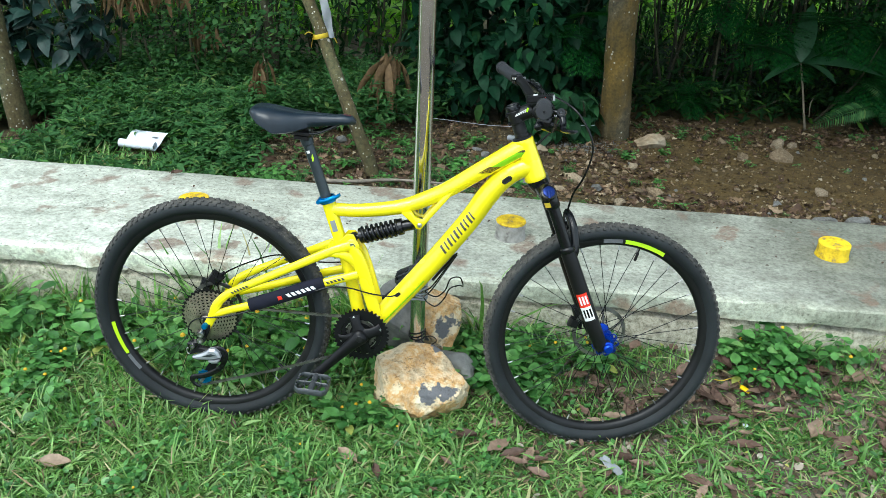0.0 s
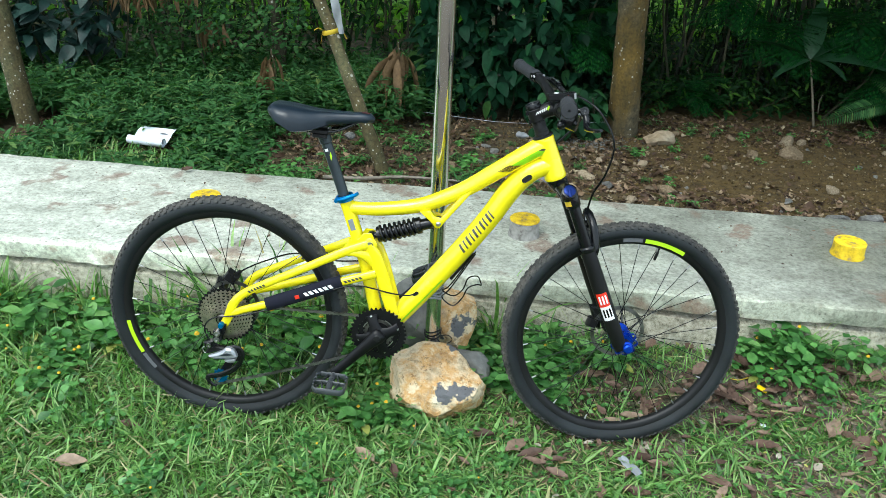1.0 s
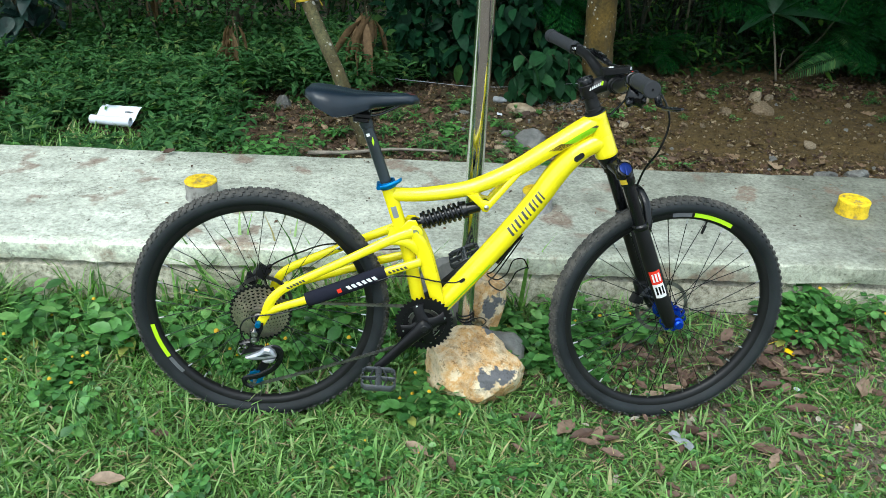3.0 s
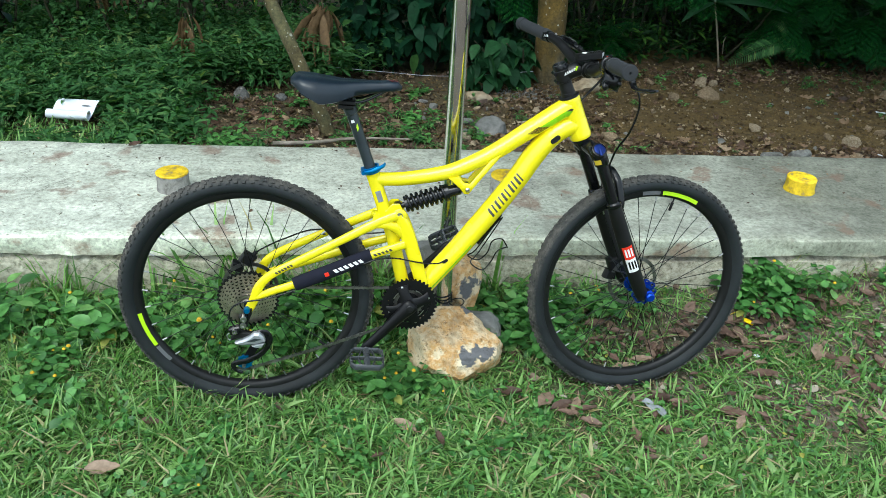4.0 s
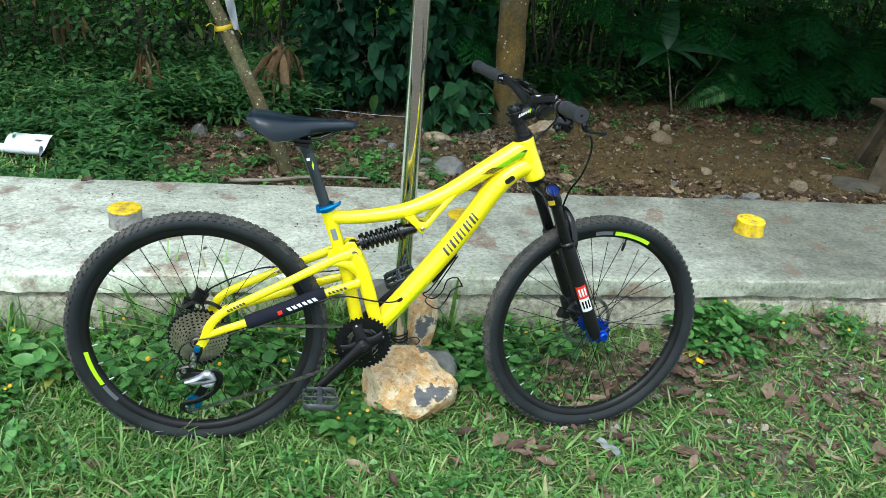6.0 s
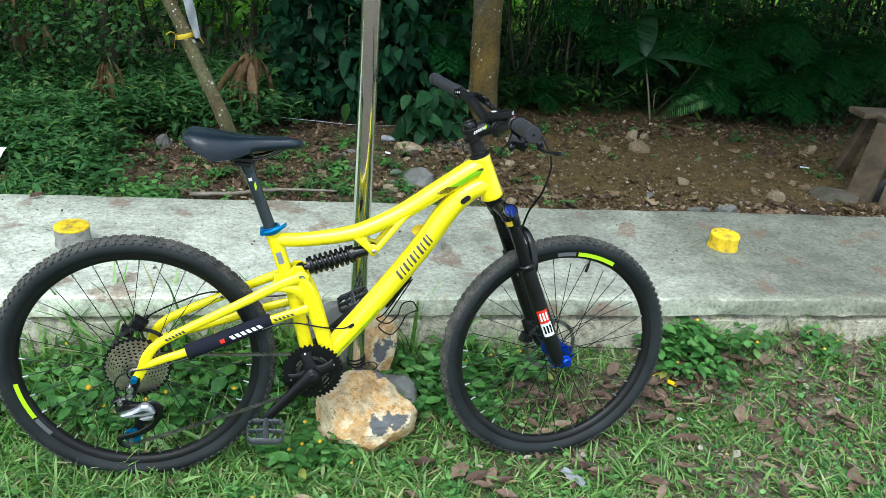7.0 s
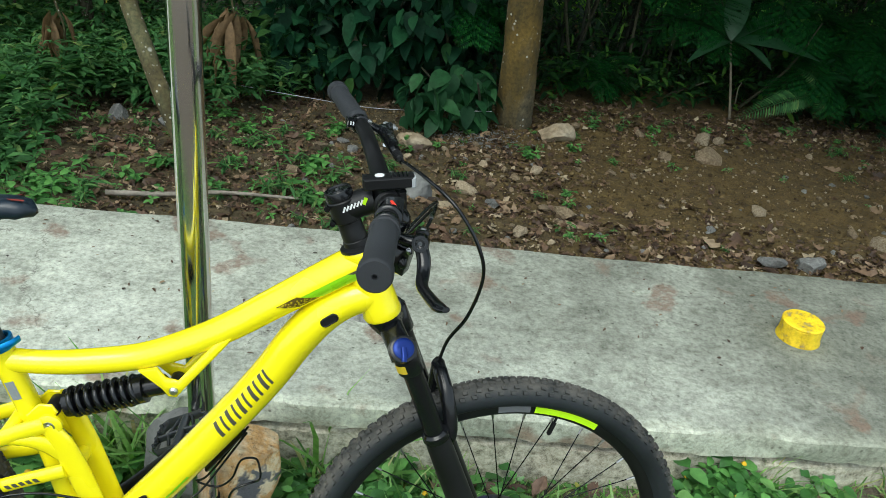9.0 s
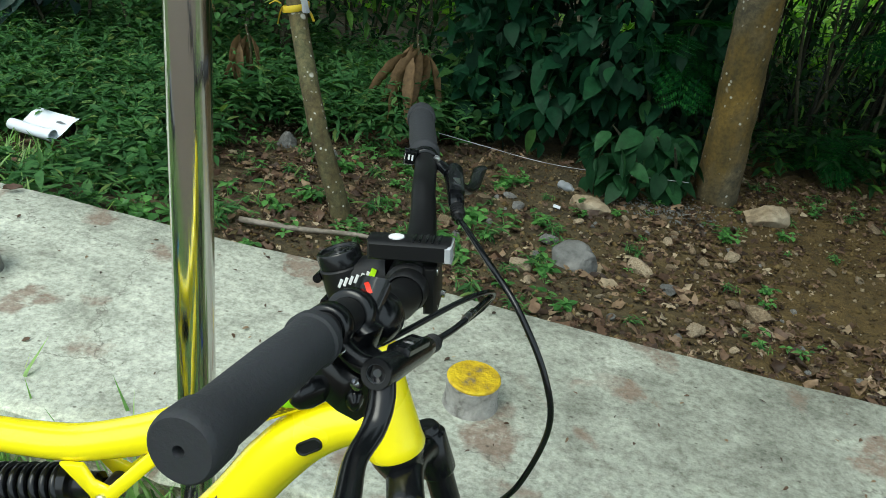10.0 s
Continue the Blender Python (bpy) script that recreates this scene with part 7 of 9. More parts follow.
# ---- broad-leaved herbs ----
def herb(name, label, seed, stems, height, leaf, blossoms, tpl=LEAF_OVATE, mat=CLOVER, per=6, spread=0.07):
    """A low plant: wiry stems with paired leaves, and a few orange buds."""
    rnd = random.Random(seed)
    t = thing(name, label, "plant")
    wires, pos, yaw, pit, size, buds = Shape(), [], [], [], [], []
    for k in range(stems):
        a = rnd.uniform(0, 6.28)
        h = height * rnd.uniform(0.55, 1.15)
        tip = Vector((math.cos(a) * spread * rnd.uniform(0.3, 1.2), math.sin(a) * spread * rnd.uniform(0.3, 1.2), h))
        root = Vector((tip.x * 0.25, tip.y * 0.25, -0.01))
        line = spline([root, root.lerp(tip, 0.5) + Vector((0, 0, h * 0.12)), tip], 3)
        wires.tube(line, 0.0011, 4)
        b = rnd.uniform(0, 6.28)
        for j in range(per // 2):
            f = 0.35 + 0.65 * (j + 1) / (per // 2)
            p = line[min(len(line) - 1, int(f * (len(line) - 1)))]
            b += 1.57
            for s in (0, math.pi):
                pos.append(p)
                yaw.append(b + s + rnd.uniform(-0.3, 0.3))
                pit.append(rnd.uniform(-0.45, 0.4))
                size.append(leaf * rnd.uniform(0.6, 1.2))
        if k < blossoms:
            buds.append(tip + Vector((0, 0, 0.006)))
    V, F = scatter_arrays(tpl, np.array([tuple(p) for p in pos]), np.array(yaw), np.array(pit), np.array([rnd.uniform(-0.3, 0.3) for _ in pos]), np.array(size))
    tagged(part("stem_tuft", wires, CLOVER, t, "", 80), kind="stuff")
    tagged(link("foliage", tri_mesh("foliage", V, F), mat, t), kind="stuff")
    for p in buds:
        part("bud", Shape().lathe([(0.0, 0), (0.0035, 0.001), (0.0056, 0.003), (0.0036, 0.007), (0, 0.0085)], tuple(p), (0, 0, 1), 8), BLOSSOM, t, "orange flower bud")
    return t


def herbs():
    rnd = random.Random(3)
    kinds = [herb("creeping_herb", "low green broad-leaved herb with orange buds in the grass", 20 + k, 6, 0.07, (0.036, 0.043, 0.034, 0.03, 0.04)[k], (1, 0, 1, 0, 0)[k], (LEAF_ROUND, LEAF_OVATE, LEAF_ROUND, LEAF_ROUND, LEAF_OVATE)[k]) for k in range(5)]
    spots = []
    for x0, x1, y0, y1, cnt in ((-1.75, -1.0, 2.22, 2.46, 18), (-1.0, -0.35, 2.2, 2.46, 32), (-0.35, 0.3, 2.2, 2.45, 18), (0.12, 0.36, 2.12, 2.42, 12), (-0.32, -0.14, 1.96, 2.2, 9), (-0.1, 0.2, 1.92, 1.99, 4), (0.14, 0.34, 2.28, 2.44, 12), (1.0, 1.26, 2.27, 2.42, 12), (1.26, 1.5, 2.36, 2.42, 3), (1.6, 2.4, 2.32, 2.4, 6), (0.35, 0.9, 2.32, 2.42, 5), (-0.9, 0.3, 1.6, 1.9, 16), (-1.9, -1.0, 1.5, 2.2, 12), (-1.0, -0.3, 2.36, 2.5, 14), (1.02, 1.22, 2.36, 2.44, 5), (-1.9, -1.0, 2.36, 2.52, 4)):
        for _ in range(cnt):
            spots.append((rnd.uniform(x0, x1), rnd.uniform(y0, y1)))
    for i, (x, y) in enumerate(spots):
        y = min(y, slab_front(x) - 0.03)
        s = rnd.uniform(0.65, 1.35) * (0.6 if y < 1.95 else 1.25 if y > 2.3 and x < -0.3 else 1.0)
        m = pose(x, y, ground_height(x, y) - 0.004, rnd.uniform(-8, 8), rnd.uniform(-8, 8), rnd.uniform(0, 360)) @ Matrix.Diagonal((s, s, s, 1))
        src = kinds[i % 5]
        if i < 5:
            src.matrix_basis = m
            tagged(src, group="herbs along the kerb")
        else:
            c = copy_thing(src, m)
            c.matrix_basis = m


herbs()


# ---- fallen leaves ----
def leaf_solid(seed, length, curl):
    """One dry leaf, curled and buckled, with a stalk."""
    rnd = random.Random(seed)
    g = Shape()
    n, m = 9, 5
    for i in range(n):
        t = i / (n - 1)
        w = 0.23 * length * math.sin(math.pi * min(0.98, max(0.02, t)) ** 0.85) ** 0.8
        for j in range(m):
            q = (j / (m - 1) - 0.5) * 2
            z = curl * length * (q * q) * 0.35 + 0.10 * length * math.sin(t * 3.0 + seed) * curl + rnd.uniform(-0.03, 0.03) * length
            g.v.append(Vector(((t - 0.5) * length, q * w * (1 + rnd.uniform(-0.22, 0.16)), z)))
    g.f = [(i * m + j, i * m + j + 1, (i + 1) * m + j + 1, (i + 1) * m + j) for i in range(n - 1) for j in range(m - 1)]
    g.tube([g.v[2] + Vector((-0.25 * length, 0.02 * length, 0.01)), g.v[2], g.v[m * 4 + 2], g.v[-3]], [0.0009, 0.0011, 0.0009, 0.0004], 5)
    return g


def fallen_leaves():
    rnd = random.Random(9)
    kinds = []
    for k in range(7):
        ob = part("fallen_leaf", leaf_solid(k, (0.075, 0.06, 0.09, 0.05, 0.07, 0.055, 0.1)[k], (0.2, 0.1, 0.3, 0.55, 0.15, 0.3, 0.08)[k]), SINGLE_DRY_LEAF, None, "", 60)
        kinds.append(tagged(ob, "curled dry brown leaf lying on the ground", "leaf", group="fallen leaves"))
    spots = [(0.239, 1.879), (0.289, 1.884), (0.096, 1.961), (-0.146, 1.753), (-0.237, 1.827), (0.819, 2.425), (0.987, 2.383), (1.072, 2.308), (0.971, 2.158), (1.196, 2.08), (0.656, 2.127), (0.565, 1.902), (0.338, 1.997), (0.198, 1.905),
             (-1.035, 1.718), (1.337, 2.303), (0.448, 2.414), (1.284, 1.883), (0.25, 1.84), (0.31, 1.80), (0.47, 2.28), (0.60, 2.40)]
    for _ in range(22):
        spots.append((rnd.uniform(0.9, 1.5), rnd.uniform(2.12, 2.4)))
    for _ in range(26):
        spots.append((rnd.uniform(0.3, 0.85), rnd.uniform(2.1, 2.45)))
    for _ in range(90):
        spots.append((rnd.uniform(0.4, 2.3), rnd.uniform(1.6, 2.36)))
    for _ in range(60):
        spots.append((rnd.uniform(0.75, 1.8), rnd.gauss(2.22, 0.09)))
    for _ in range(22):
        spots.append((rnd.uniform(0.3, 1.3), rnd.uniform(1.75, 2.3)))
    for _ in range(14):
        spots.append((rnd.uniform(-1.6, 0.2), rnd.uniform(1.5, 2.1)))
    for i, (x, y) in enumerate(spots):
        s = rnd.uniform(0.9, 1.25) if i < 22 else rnd.uniform(0.5, 1.0) * (1.0 if x > 0.1 else 0.8)
        m = pose(x, y, ground_height(x, y) + rnd.uniform(0.02, 0.036), rnd.uniform(-16, 16), rnd.uniform(-16, 16), rnd.uniform(0, 360)) @ Matrix.Diagonal((s, s, s, 1))
        if i < 7:
            kinds[i].matrix_basis = m
        else:
            copy_thing(kinds[i % 7], m).matrix_basis = m
    ob = copy_thing(kinds[3], pose(-1.236, 3.328, SLAB_TOP + 0.012, 20, 0, 40))
    tagged(ob, "dark curled dry leaf on the path's edge")
    # crumbled leaf bits and grit on the bare patches of the lawn
    rs = np.random.RandomState(14)
    n = 7000
    x, y = rs.uniform(0.1, 2.6, n), rs.uniform(1.45, 2.42, n)
    keep = rs.uniform(0, 1, n) < np.clip(0.3 + 0.4 * np.clip((x - 0.3) / 0.7, 0, 1) - 1.6 * field(x, y, 4.2, 31.0), 0.02, 1) * np.clip((y - 1.6) / 0.3, 0.12, 1)
    x, y = x[keep], y[keep]
    n = len(x)
    stuff("leaf_bits", scatter_arrays(LEAF_DEAD, np.stack([x, y, heights(np.stack([x, y], 1)) + rs.uniform(0.004, 0.016, n)], 1), rs.uniform(0, 6.28, n), rs.normal(0, 0.3, n), rs.normal(0, 0.6, n), rs.uniform(0.008, 0.028, n) * (1 + rs.uniform(0, 1, n) ** 4), rs.uniform(0.7, 1.4, n)), LAWN_LITTER, "crumbled dead leaf bits on the bare lawn", "leaves")
    # crumbs and leaf bits blown on to the path
    n = 170
    x = rs.uniform(-2.2, 2.4, n)
    y = 2.54 - 0.05 * x + 0.72 * rs.uniform(0, 1, n) ** 0.7
    stuff("leaf_bits", scatter_arrays(LEAF_DEAD, np.stack([x, y, np.full(n, SLAB_TOP + 0.005)], 1), rs.uniform(0, 6.28, n), rs.normal(0, 0.1, n), rs.normal(0, 0.3, n), rs.uniform(0.006, 0.02, n), rs.uniform(0.5, 1.2, n)), DRY_LEAF, "small leaf crumbs lying on the path", "leaves")
    # litter behind the path, past counting
    rs = np.random.RandomState(4)
    n = 22000
    x, y = rs.uniform(-2.6, 3.6, n), 3.3 + 1.9 * rs.uniform(0, 1, n) ** 1.2
    f = field(x, y, 1.5, 4.0) + 0.6 * field(x, y, 5.0, 5.0)
    open_earth = np.clip((x - 0.8) / 0.9, 0, 1) * np.clip((y - 3.5) / 0.35, 0.2, 1)
    keep = (rs.uniform(0, 1, n) < np.clip(0.7 + 0.9 * f - 0.85 * open_earth, 0.03, 1)) & (y > 3.33 - 0.04 * x)
    x, y = x[keep], y[keep]
    sets = []
    for k, tpl in enumerate(RAGGED):
        px, py = x[k::6], y[k::6]
        n = len(px)
        z = heights(np.stack([px, py], 1)) + rs.uniform(0.0, 0.014, n)
        sets.append(scatter_arrays(tpl, np.stack([px, py, z], 1), rs.uniform(0, 6.28, n), rs.normal(0, 0.25, n), rs.normal(0, 0.5, n), rs.uniform(0.014, 0.04, n) * (1 + 1.6 * rs.uniform(0, 1, n) ** 4), rs.uniform(0.6, 1.2, n)))
    n = 2600
    x, y = rs.uniform(1.1, 4.3, n), rs.normal(5.28, 0.16, n)
    sets.append(scatter_arrays(RAGGED[2], np.stack([x, y, heights(np.stack([x, y], 1)) + rs.uniform(0.0, 0.014, n)], 1), rs.uniform(0, 6.28, n), rs.normal(0, 0.25, n), rs.normal(0, 0.5, n), rs.uniform(0.015, 0.05, n), rs.uniform(0.5, 1.2, n)))
    V = merge(*sets)
    stuff("leaf_litter", V, DRY_LEAF, "brown leaf litter covering the earth behind the path", "leaves")


fallen_leaves()


# ---- stones on the earth ----
def stones():
    rnd = random.Random(6)
    tan = [(0.03, 4.43, 0.05), (0.77, 4.17, 0.03), (0.9, 4.27, 0.031), (0.95, 4.25, 0.026), (0.56, 3.96, 0.017), (0.52, 3.57, 0.017), (1.04, 3.88, 0.07), (0.98, 3.97, 0.035), (1.12, 3.78, 0.023), (1.15, 3.57, 0.025), (0.95, 3.74, 0.027),
           (1.24, 4.36, 0.018), (1.4, 4.46, 0.034), (1.35, 5.07, 0.037), (-0.08, 4.15, 0.051), (1.97, 4.7, 0.1), (2.32, 3.92, 0.041), (2.7, 4.1, 0.036), (2.73, 4.03, 0.047), (2.21, 3.5, 0.037), (1.74, 4.7, 0.048), (1.7, 4.99, 0.042)]
    grey = [(0.12, 4.54, 0.033), (0.17, 4.43, 0.04), (0.08, 4.21, 0.028), (0.32, 4.16, 0.043), (0.29, 4.02, 0.033), (0.76, 3.96, 0.045), (0.76, 3.58, 0.019), (-0.93, 4.67, 0.085), (1.89, 3.5, 0.085), (1.75, 3.5, 0.06), (-0.7, 4.62, 0.05)]
    pale = [(0.25, 3.86, 0.054), (0.77, 4.4, 0.03), (0.8, 4.46, 0.023), (1.01, 4.35, 0.042), (0.665, 4.09, 0.06), (0.54, 3.89, 0.015), (0.81, 3.62, 0.042), (1.05, 3.73, 0.036), (2.05, 4.98, 0.07), (2.16, 5.02, 0.05), (1.99, 4.1, 0.052), (2.37, 3.77, 0.062), (3.26, 4.75, 0.06), (2.17, 3.62, 0.035), (2.66, 4.94, 0.031)]
    named = [(x, y, r, k) for k, group in (("t", tan), ("g", grey), ("p", pale)) for x, y, r in group]
    meshes = {}
    for kind, mat, first, words in (("g", GREY_STONE, 30, "grey weathered stone half sunk in the earth"), ("t", STONE, 40, "tan weathered stone half sunk in the earth"), ("p", PALE_LUMP, 50, "pale chipped limestone half sunk in the earth")):
        for k in range(6):
            ob = boulder("stone", words, (0, 0, -50), (1, 0.8, 0.58), mat, first + k, 15, 3 if k < 3 else 2, rough_amp=0.03, lump=0.07, deep=(0.5, 0.82))
            meshes.setdefault(kind, []).append(ob)
    for _ in range(80):
        named.append((rnd.uniform(-0.2, 1.7), rnd.uniform(3.42, 4.9), rnd.uniform(0.01, 0.03), rnd.choice("gttpp")))
    for _ in range(100):
        named.append((rnd.uniform(-0.8, 3.2), rnd.uniform(3.42, 4.9), rnd.uniform(0.009, 0.024), rnd.choice("gtttp")))
    for _ in range(22):
        named.append((rnd.uniform(0.5, 2.0), rnd.uniform(1.9, 2.42), rnd.uniform(0.009, 0.02), rnd.choice("gt")))
    used = set()
    for i, (x, y, r, kind) in enumerate(named):
        src = meshes[kind][i % 3 + (3 if r < 0.03 else 0)]
        m = pose(x, y, ground_height(x, y) + r * (0.05 if r > 0.08 else 0.3 if r > 0.036 else 0.2), rnd.uniform(-28, 28), rnd.uniform(-28, 28), rnd.uniform(0, 360)) @ Matrix.Diagonal((r, r, r, 1))
        if src not in used:
            used.add(src)
            src.matrix_basis = m
            tagged(src, group="stones on the earth")
        else:
            copy_thing(src, m).matrix_basis = m
    # gravel between them
    rs = np.random.RandomState(8)
    n = 11000
    x, y = rs.uniform(-0.9, 3.6, n), rs.uniform(3.3, 5.3, n)
    octa = np.array([(1, 0, 0), (-1, 0, 0), (0, 1, 0), (0, -1, 0), (0, 0, 0.8), (0, 0, -0.8)], float)
    O = np.array([(0, 2, 4), (2, 1, 4), (1, 3, 4), (3, 0, 4), (2, 0, 5), (1, 2, 5), (3, 1, 5), (0, 3, 5)])
    V, F = scatter_arrays((octa, O), np.stack([x, y, heights(np.stack([x, y], 1)) + 0.003], 1), rs.uniform(0, 6.28, n), rs.uniform(-0.5, 0.5, n), rs.uniform(-0.5, 0.5, n), rs.uniform(0.0025, 0.006, n) * (1 + 2.2 * rs.uniform(0, 1, n) ** 5), rs.uniform(0.6, 1.2, n))
    stuff("gravel", (V, F), CRUMBS, "small stones and crumbs of earth", "gravel")
    # a spill of pale grit at the foot of the stout tree
    n = 520
    x, y = rs.normal(0.8, 0.12, n), rs.normal(4.78, 0.1, n)
    V, F = scatter_arrays((octa, O), np.stack([x, y, heights(np.stack([x, y], 1)) + 0.004], 1), rs.uniform(0, 6.28, n), rs.uniform(-0.5, 0.5, n), rs.uniform(-0.5, 0.5, n), rs.uniform(0.003, 0.008, n), rs.uniform(0.6, 1.2, n))
    stuff("gravel", (V, F), GREY_STONE, "spill of pale grey grit beside the trunk", "gravel")


stones()


# ---- the wood behind ----
def weeds():
    """Knee-high leafy weeds on the left, thinning out over the bare earth."""
    rs = np.random.RandomState(21)
    sets, n = [], 5400
    x, y = rs.uniform(-4.2, 0.3, n), rs.uniform(3.42, 6.0, n)
    f = field(x, y, 1.4, 9.0)
    edge = -1.3 + 1.1 * np.clip((y - 4.3) / 0.9, 0, 1)
    dens = np.clip(1.1 - np.clip((x - edge) / 0.35, 0, 1) * 1.2 + 0.35 * f, 0, 1) * np.clip(0.12 + (y - 3.6) / 0.35, 0.1, 1)
    keep = (rs.uniform(0, 1, n) < dens) & (np.hypot((x + 1.72) * 0.8, y - 3.95) > 0.21) & (np.hypot(x + 2.5, (y - 4.25) * 0.8) > 0.27) & (np.hypot(x + 0.86, (y - 4.5) * 0.8) > 0.24)
    x, y = x[keep], y[keep]
    z = heights(np.stack([x, y], 1))
    h = rs.uniform(0.06, 0.15, len(x)) + 0.17 * np.clip((y - 3.8) / 0.9, 0, 1) * rs.uniform(0.4, 1.15, len(x)) * (1 + 0.5 * field(x, y, 2.6, 12.0))
    tilt = rs.normal(0, 0.09, (len(x), 2))
    turn = rs.uniform(0, 6.28, len(x))
    for lev, k in enumerate((0.4, 0.65, 0.85, 1.0)):
        for leaf in range(4):
            m = len(x)
            px, py = x + tilt[:, 0] * h * k * 2, y + tilt[:, 1] * h * k * 2
            sets.append(scatter_arrays(LEAF_SPEAR, np.stack([px, py, z + h * k + rs.uniform(-0.012, 0.012, m)], 1), turn + 1.57 * leaf + 0.8 * lev + rs.normal(0, 0.3, m), rs.normal(0.05 + 0.14 * lev, 0.28, m), rs.normal(0, 0.3, m), rs.uniform(0.04, 0.085, m) * (1.05 - 0.18 * lev * (lev > 2)), rs.uniform(0.75, 1.2, m)))
    stuff("weeds", merge(*sets), WEED, "dense green leafy weeds under the trees", "weeds")
    # low grassy edge next to the path
    n = 3600
    x, y = rs.uniform(-3.4, -0.9, n), 3.3 + rs.uniform(0.02, 0.75, n)
    keep = rs.uniform(0, 1, n) < np.clip(1.0 - (x + 1.9) / 0.7, 0.03, 1)
    x, y = x[keep], y[keep]
    y = np.maximum(y, 3.345 - 0.04 * x)
    n = len(x)
    z = heights(np.stack([x, y], 1))
    stuff("grass", scatter_arrays(BLADE, np.stack([x, y, z], 1), rs.uniform(0, 6.28, n), rs.uniform(0.4, 1.4, n), rs.uniform(-0.5, 0.5, n), rs.uniform(0.05, 0.15, n), rs.uniform(0.5, 0.9, n)), GRASS, "grass fringe behind the path", "grass")


weeds()


def seedlings():
    """Single small plants on the bare earth."""
    rnd = random.Random(17)
    kinds = [herb("seedling", "small light green weed growing in the earth", 60 + k, (5, 4, 3)[k], 0.055, (0.036, 0.05, 0.03)[k], 0, (LEAF_OVATE, LEAF_NARROW, LEAF_OVATE)[k], (CLOVER, WEED, CLOVER)[k], (6, 8, 4)[k], 0.05) for k in range(3)]
    spots = [(0.02, 4.2), (0.10, 4.1), (-0.15, 4.35), (0.25, 4.3), (0.30, 3.95), (0.33, 4.15), (-0.05, 4.55), (-0.25, 4.5), (0.95, 4.7), (1.0, 4.62), (1.62, 3.62), (1.58, 3.66), (1.1, 4.0), (1.45, 4.6), (2.6, 4.25), (2.3, 4.5), (2.7, 4.6), (1.75, 4.55), (0.55, 4.6), (0.62, 3.62), (2.75, 3.75), (1.2, 3.72), (0.0, 3.6)]
    for _ in range(105):
        spots.append((rnd.uniform(-1.2, 0.42), rnd.uniform(3.5, 4.8)))
    for _ in range(110):
        spots.append((rnd.uniform(-2.8, -0.7), rnd.uniform(3.4, 3.85)))
    for _ in range(26):
        spots.append((rnd.uniform(1.0, 3.3), rnd.uniform(4.5, 5.3)))
    for _ in range(34):
        spots.append((rnd.uniform(1.2, 4.0), rnd.gauss(5.25, 0.15)))
    for _ in range(12):
        spots.append((rnd.gauss(3.4, 0.15), rnd.gauss(5.02, 0.1)))
    for _ in range(5):
        spots.append((rnd.gauss(3.05, 0.1), rnd.gauss(4.25, 0.1)))
    for _ in range(14):
        spots.append((rnd.uniform(0.4, 1.3), rnd.uniform(3.6, 4.9)))
    for i, (x, y) in enumerate(spots):
        s = rnd.uniform(0.5, 1.3) * (1.15 if x < -0.7 else 1.0 if x < 0.45 else 0.7)
        m = pose(x, max(y, slab_back(x) + 0.06), ground_height(x, y) - 0.003, 0, 0, rnd.uniform(0, 360)) @ Matrix.Diagonal((s, s, s, 1))
        if i < 3:
            kinds[i].matrix_basis = m
            tagged(kinds[i], group="seedlings on the earth")
        else:
            copy_thing(kinds[i % 3], m).matrix_basis = m


seedlings()


def shrub(name, label, box, count, tpl, mat, size, seed, stems=10, pitch=(-1.2, 0.0), front=1.6):
    """Stems rising through a cloud of separate leaves, thickest towards the open side."""
    rs = np.random.RandomState(seed)
    x0, x1, y0, y1, z0, z1 = box
    t = thing(name, label, "shrub", pose((x0 + x1) / 2, (y0 + y1) / 2, 0))
    c = np.array([(x0 + x1) / 2, (y0 + y1) / 2, 0])
    u = rs.uniform(0, 1, (count, 3))
    d = u[:, 1] ** front
    x = x0 + (x1 - x0) * u[:, 0]
    z = z0 + (z1 - z0) * u[:, 2]
    bulge = 0.3 * field(x, z, 2.2, seed + 0.5) + 0.12 * field(x, z, 6.0, seed + 0.7)
    y = y0 + (y1 - y0) * d + bulge * 0.6 + 0.12 * np.clip(z - 0.6, 0, 2)
    pos = np.stack([x, y, z], 1) - c
    V, F = scatter_arrays(tpl, pos, rs.normal(-1.57, 1.25, count), rs.uniform(*pitch, count), rs.normal(0, 0.35, count), rs.uniform(*size, count))
    tagged(link("leaves", tri_mesh("leaves", V, F), mat, t), kind="stuff")
    for k in range(stems):
        a = Vector((rs.uniform(x0, x1), rs.uniform(y0 + 0.15, y1), 0)) - Vector(c)
        b = a + Vector((rs.uniform(-0.25, 0.25), rs.uniform(-0.3, 0.1), z1 * rs.uniform(0.7, 1.0)))
        part("stem", Shape().tube(spline([a, a.lerp(b, 0.5) + Vector((rs.uniform(-0.08, 0.08), 0, 0)), b], 4), blend([0.011, 0.008, 0.004], 9), 7), BARK_DARK, t, "", 80)
    return t


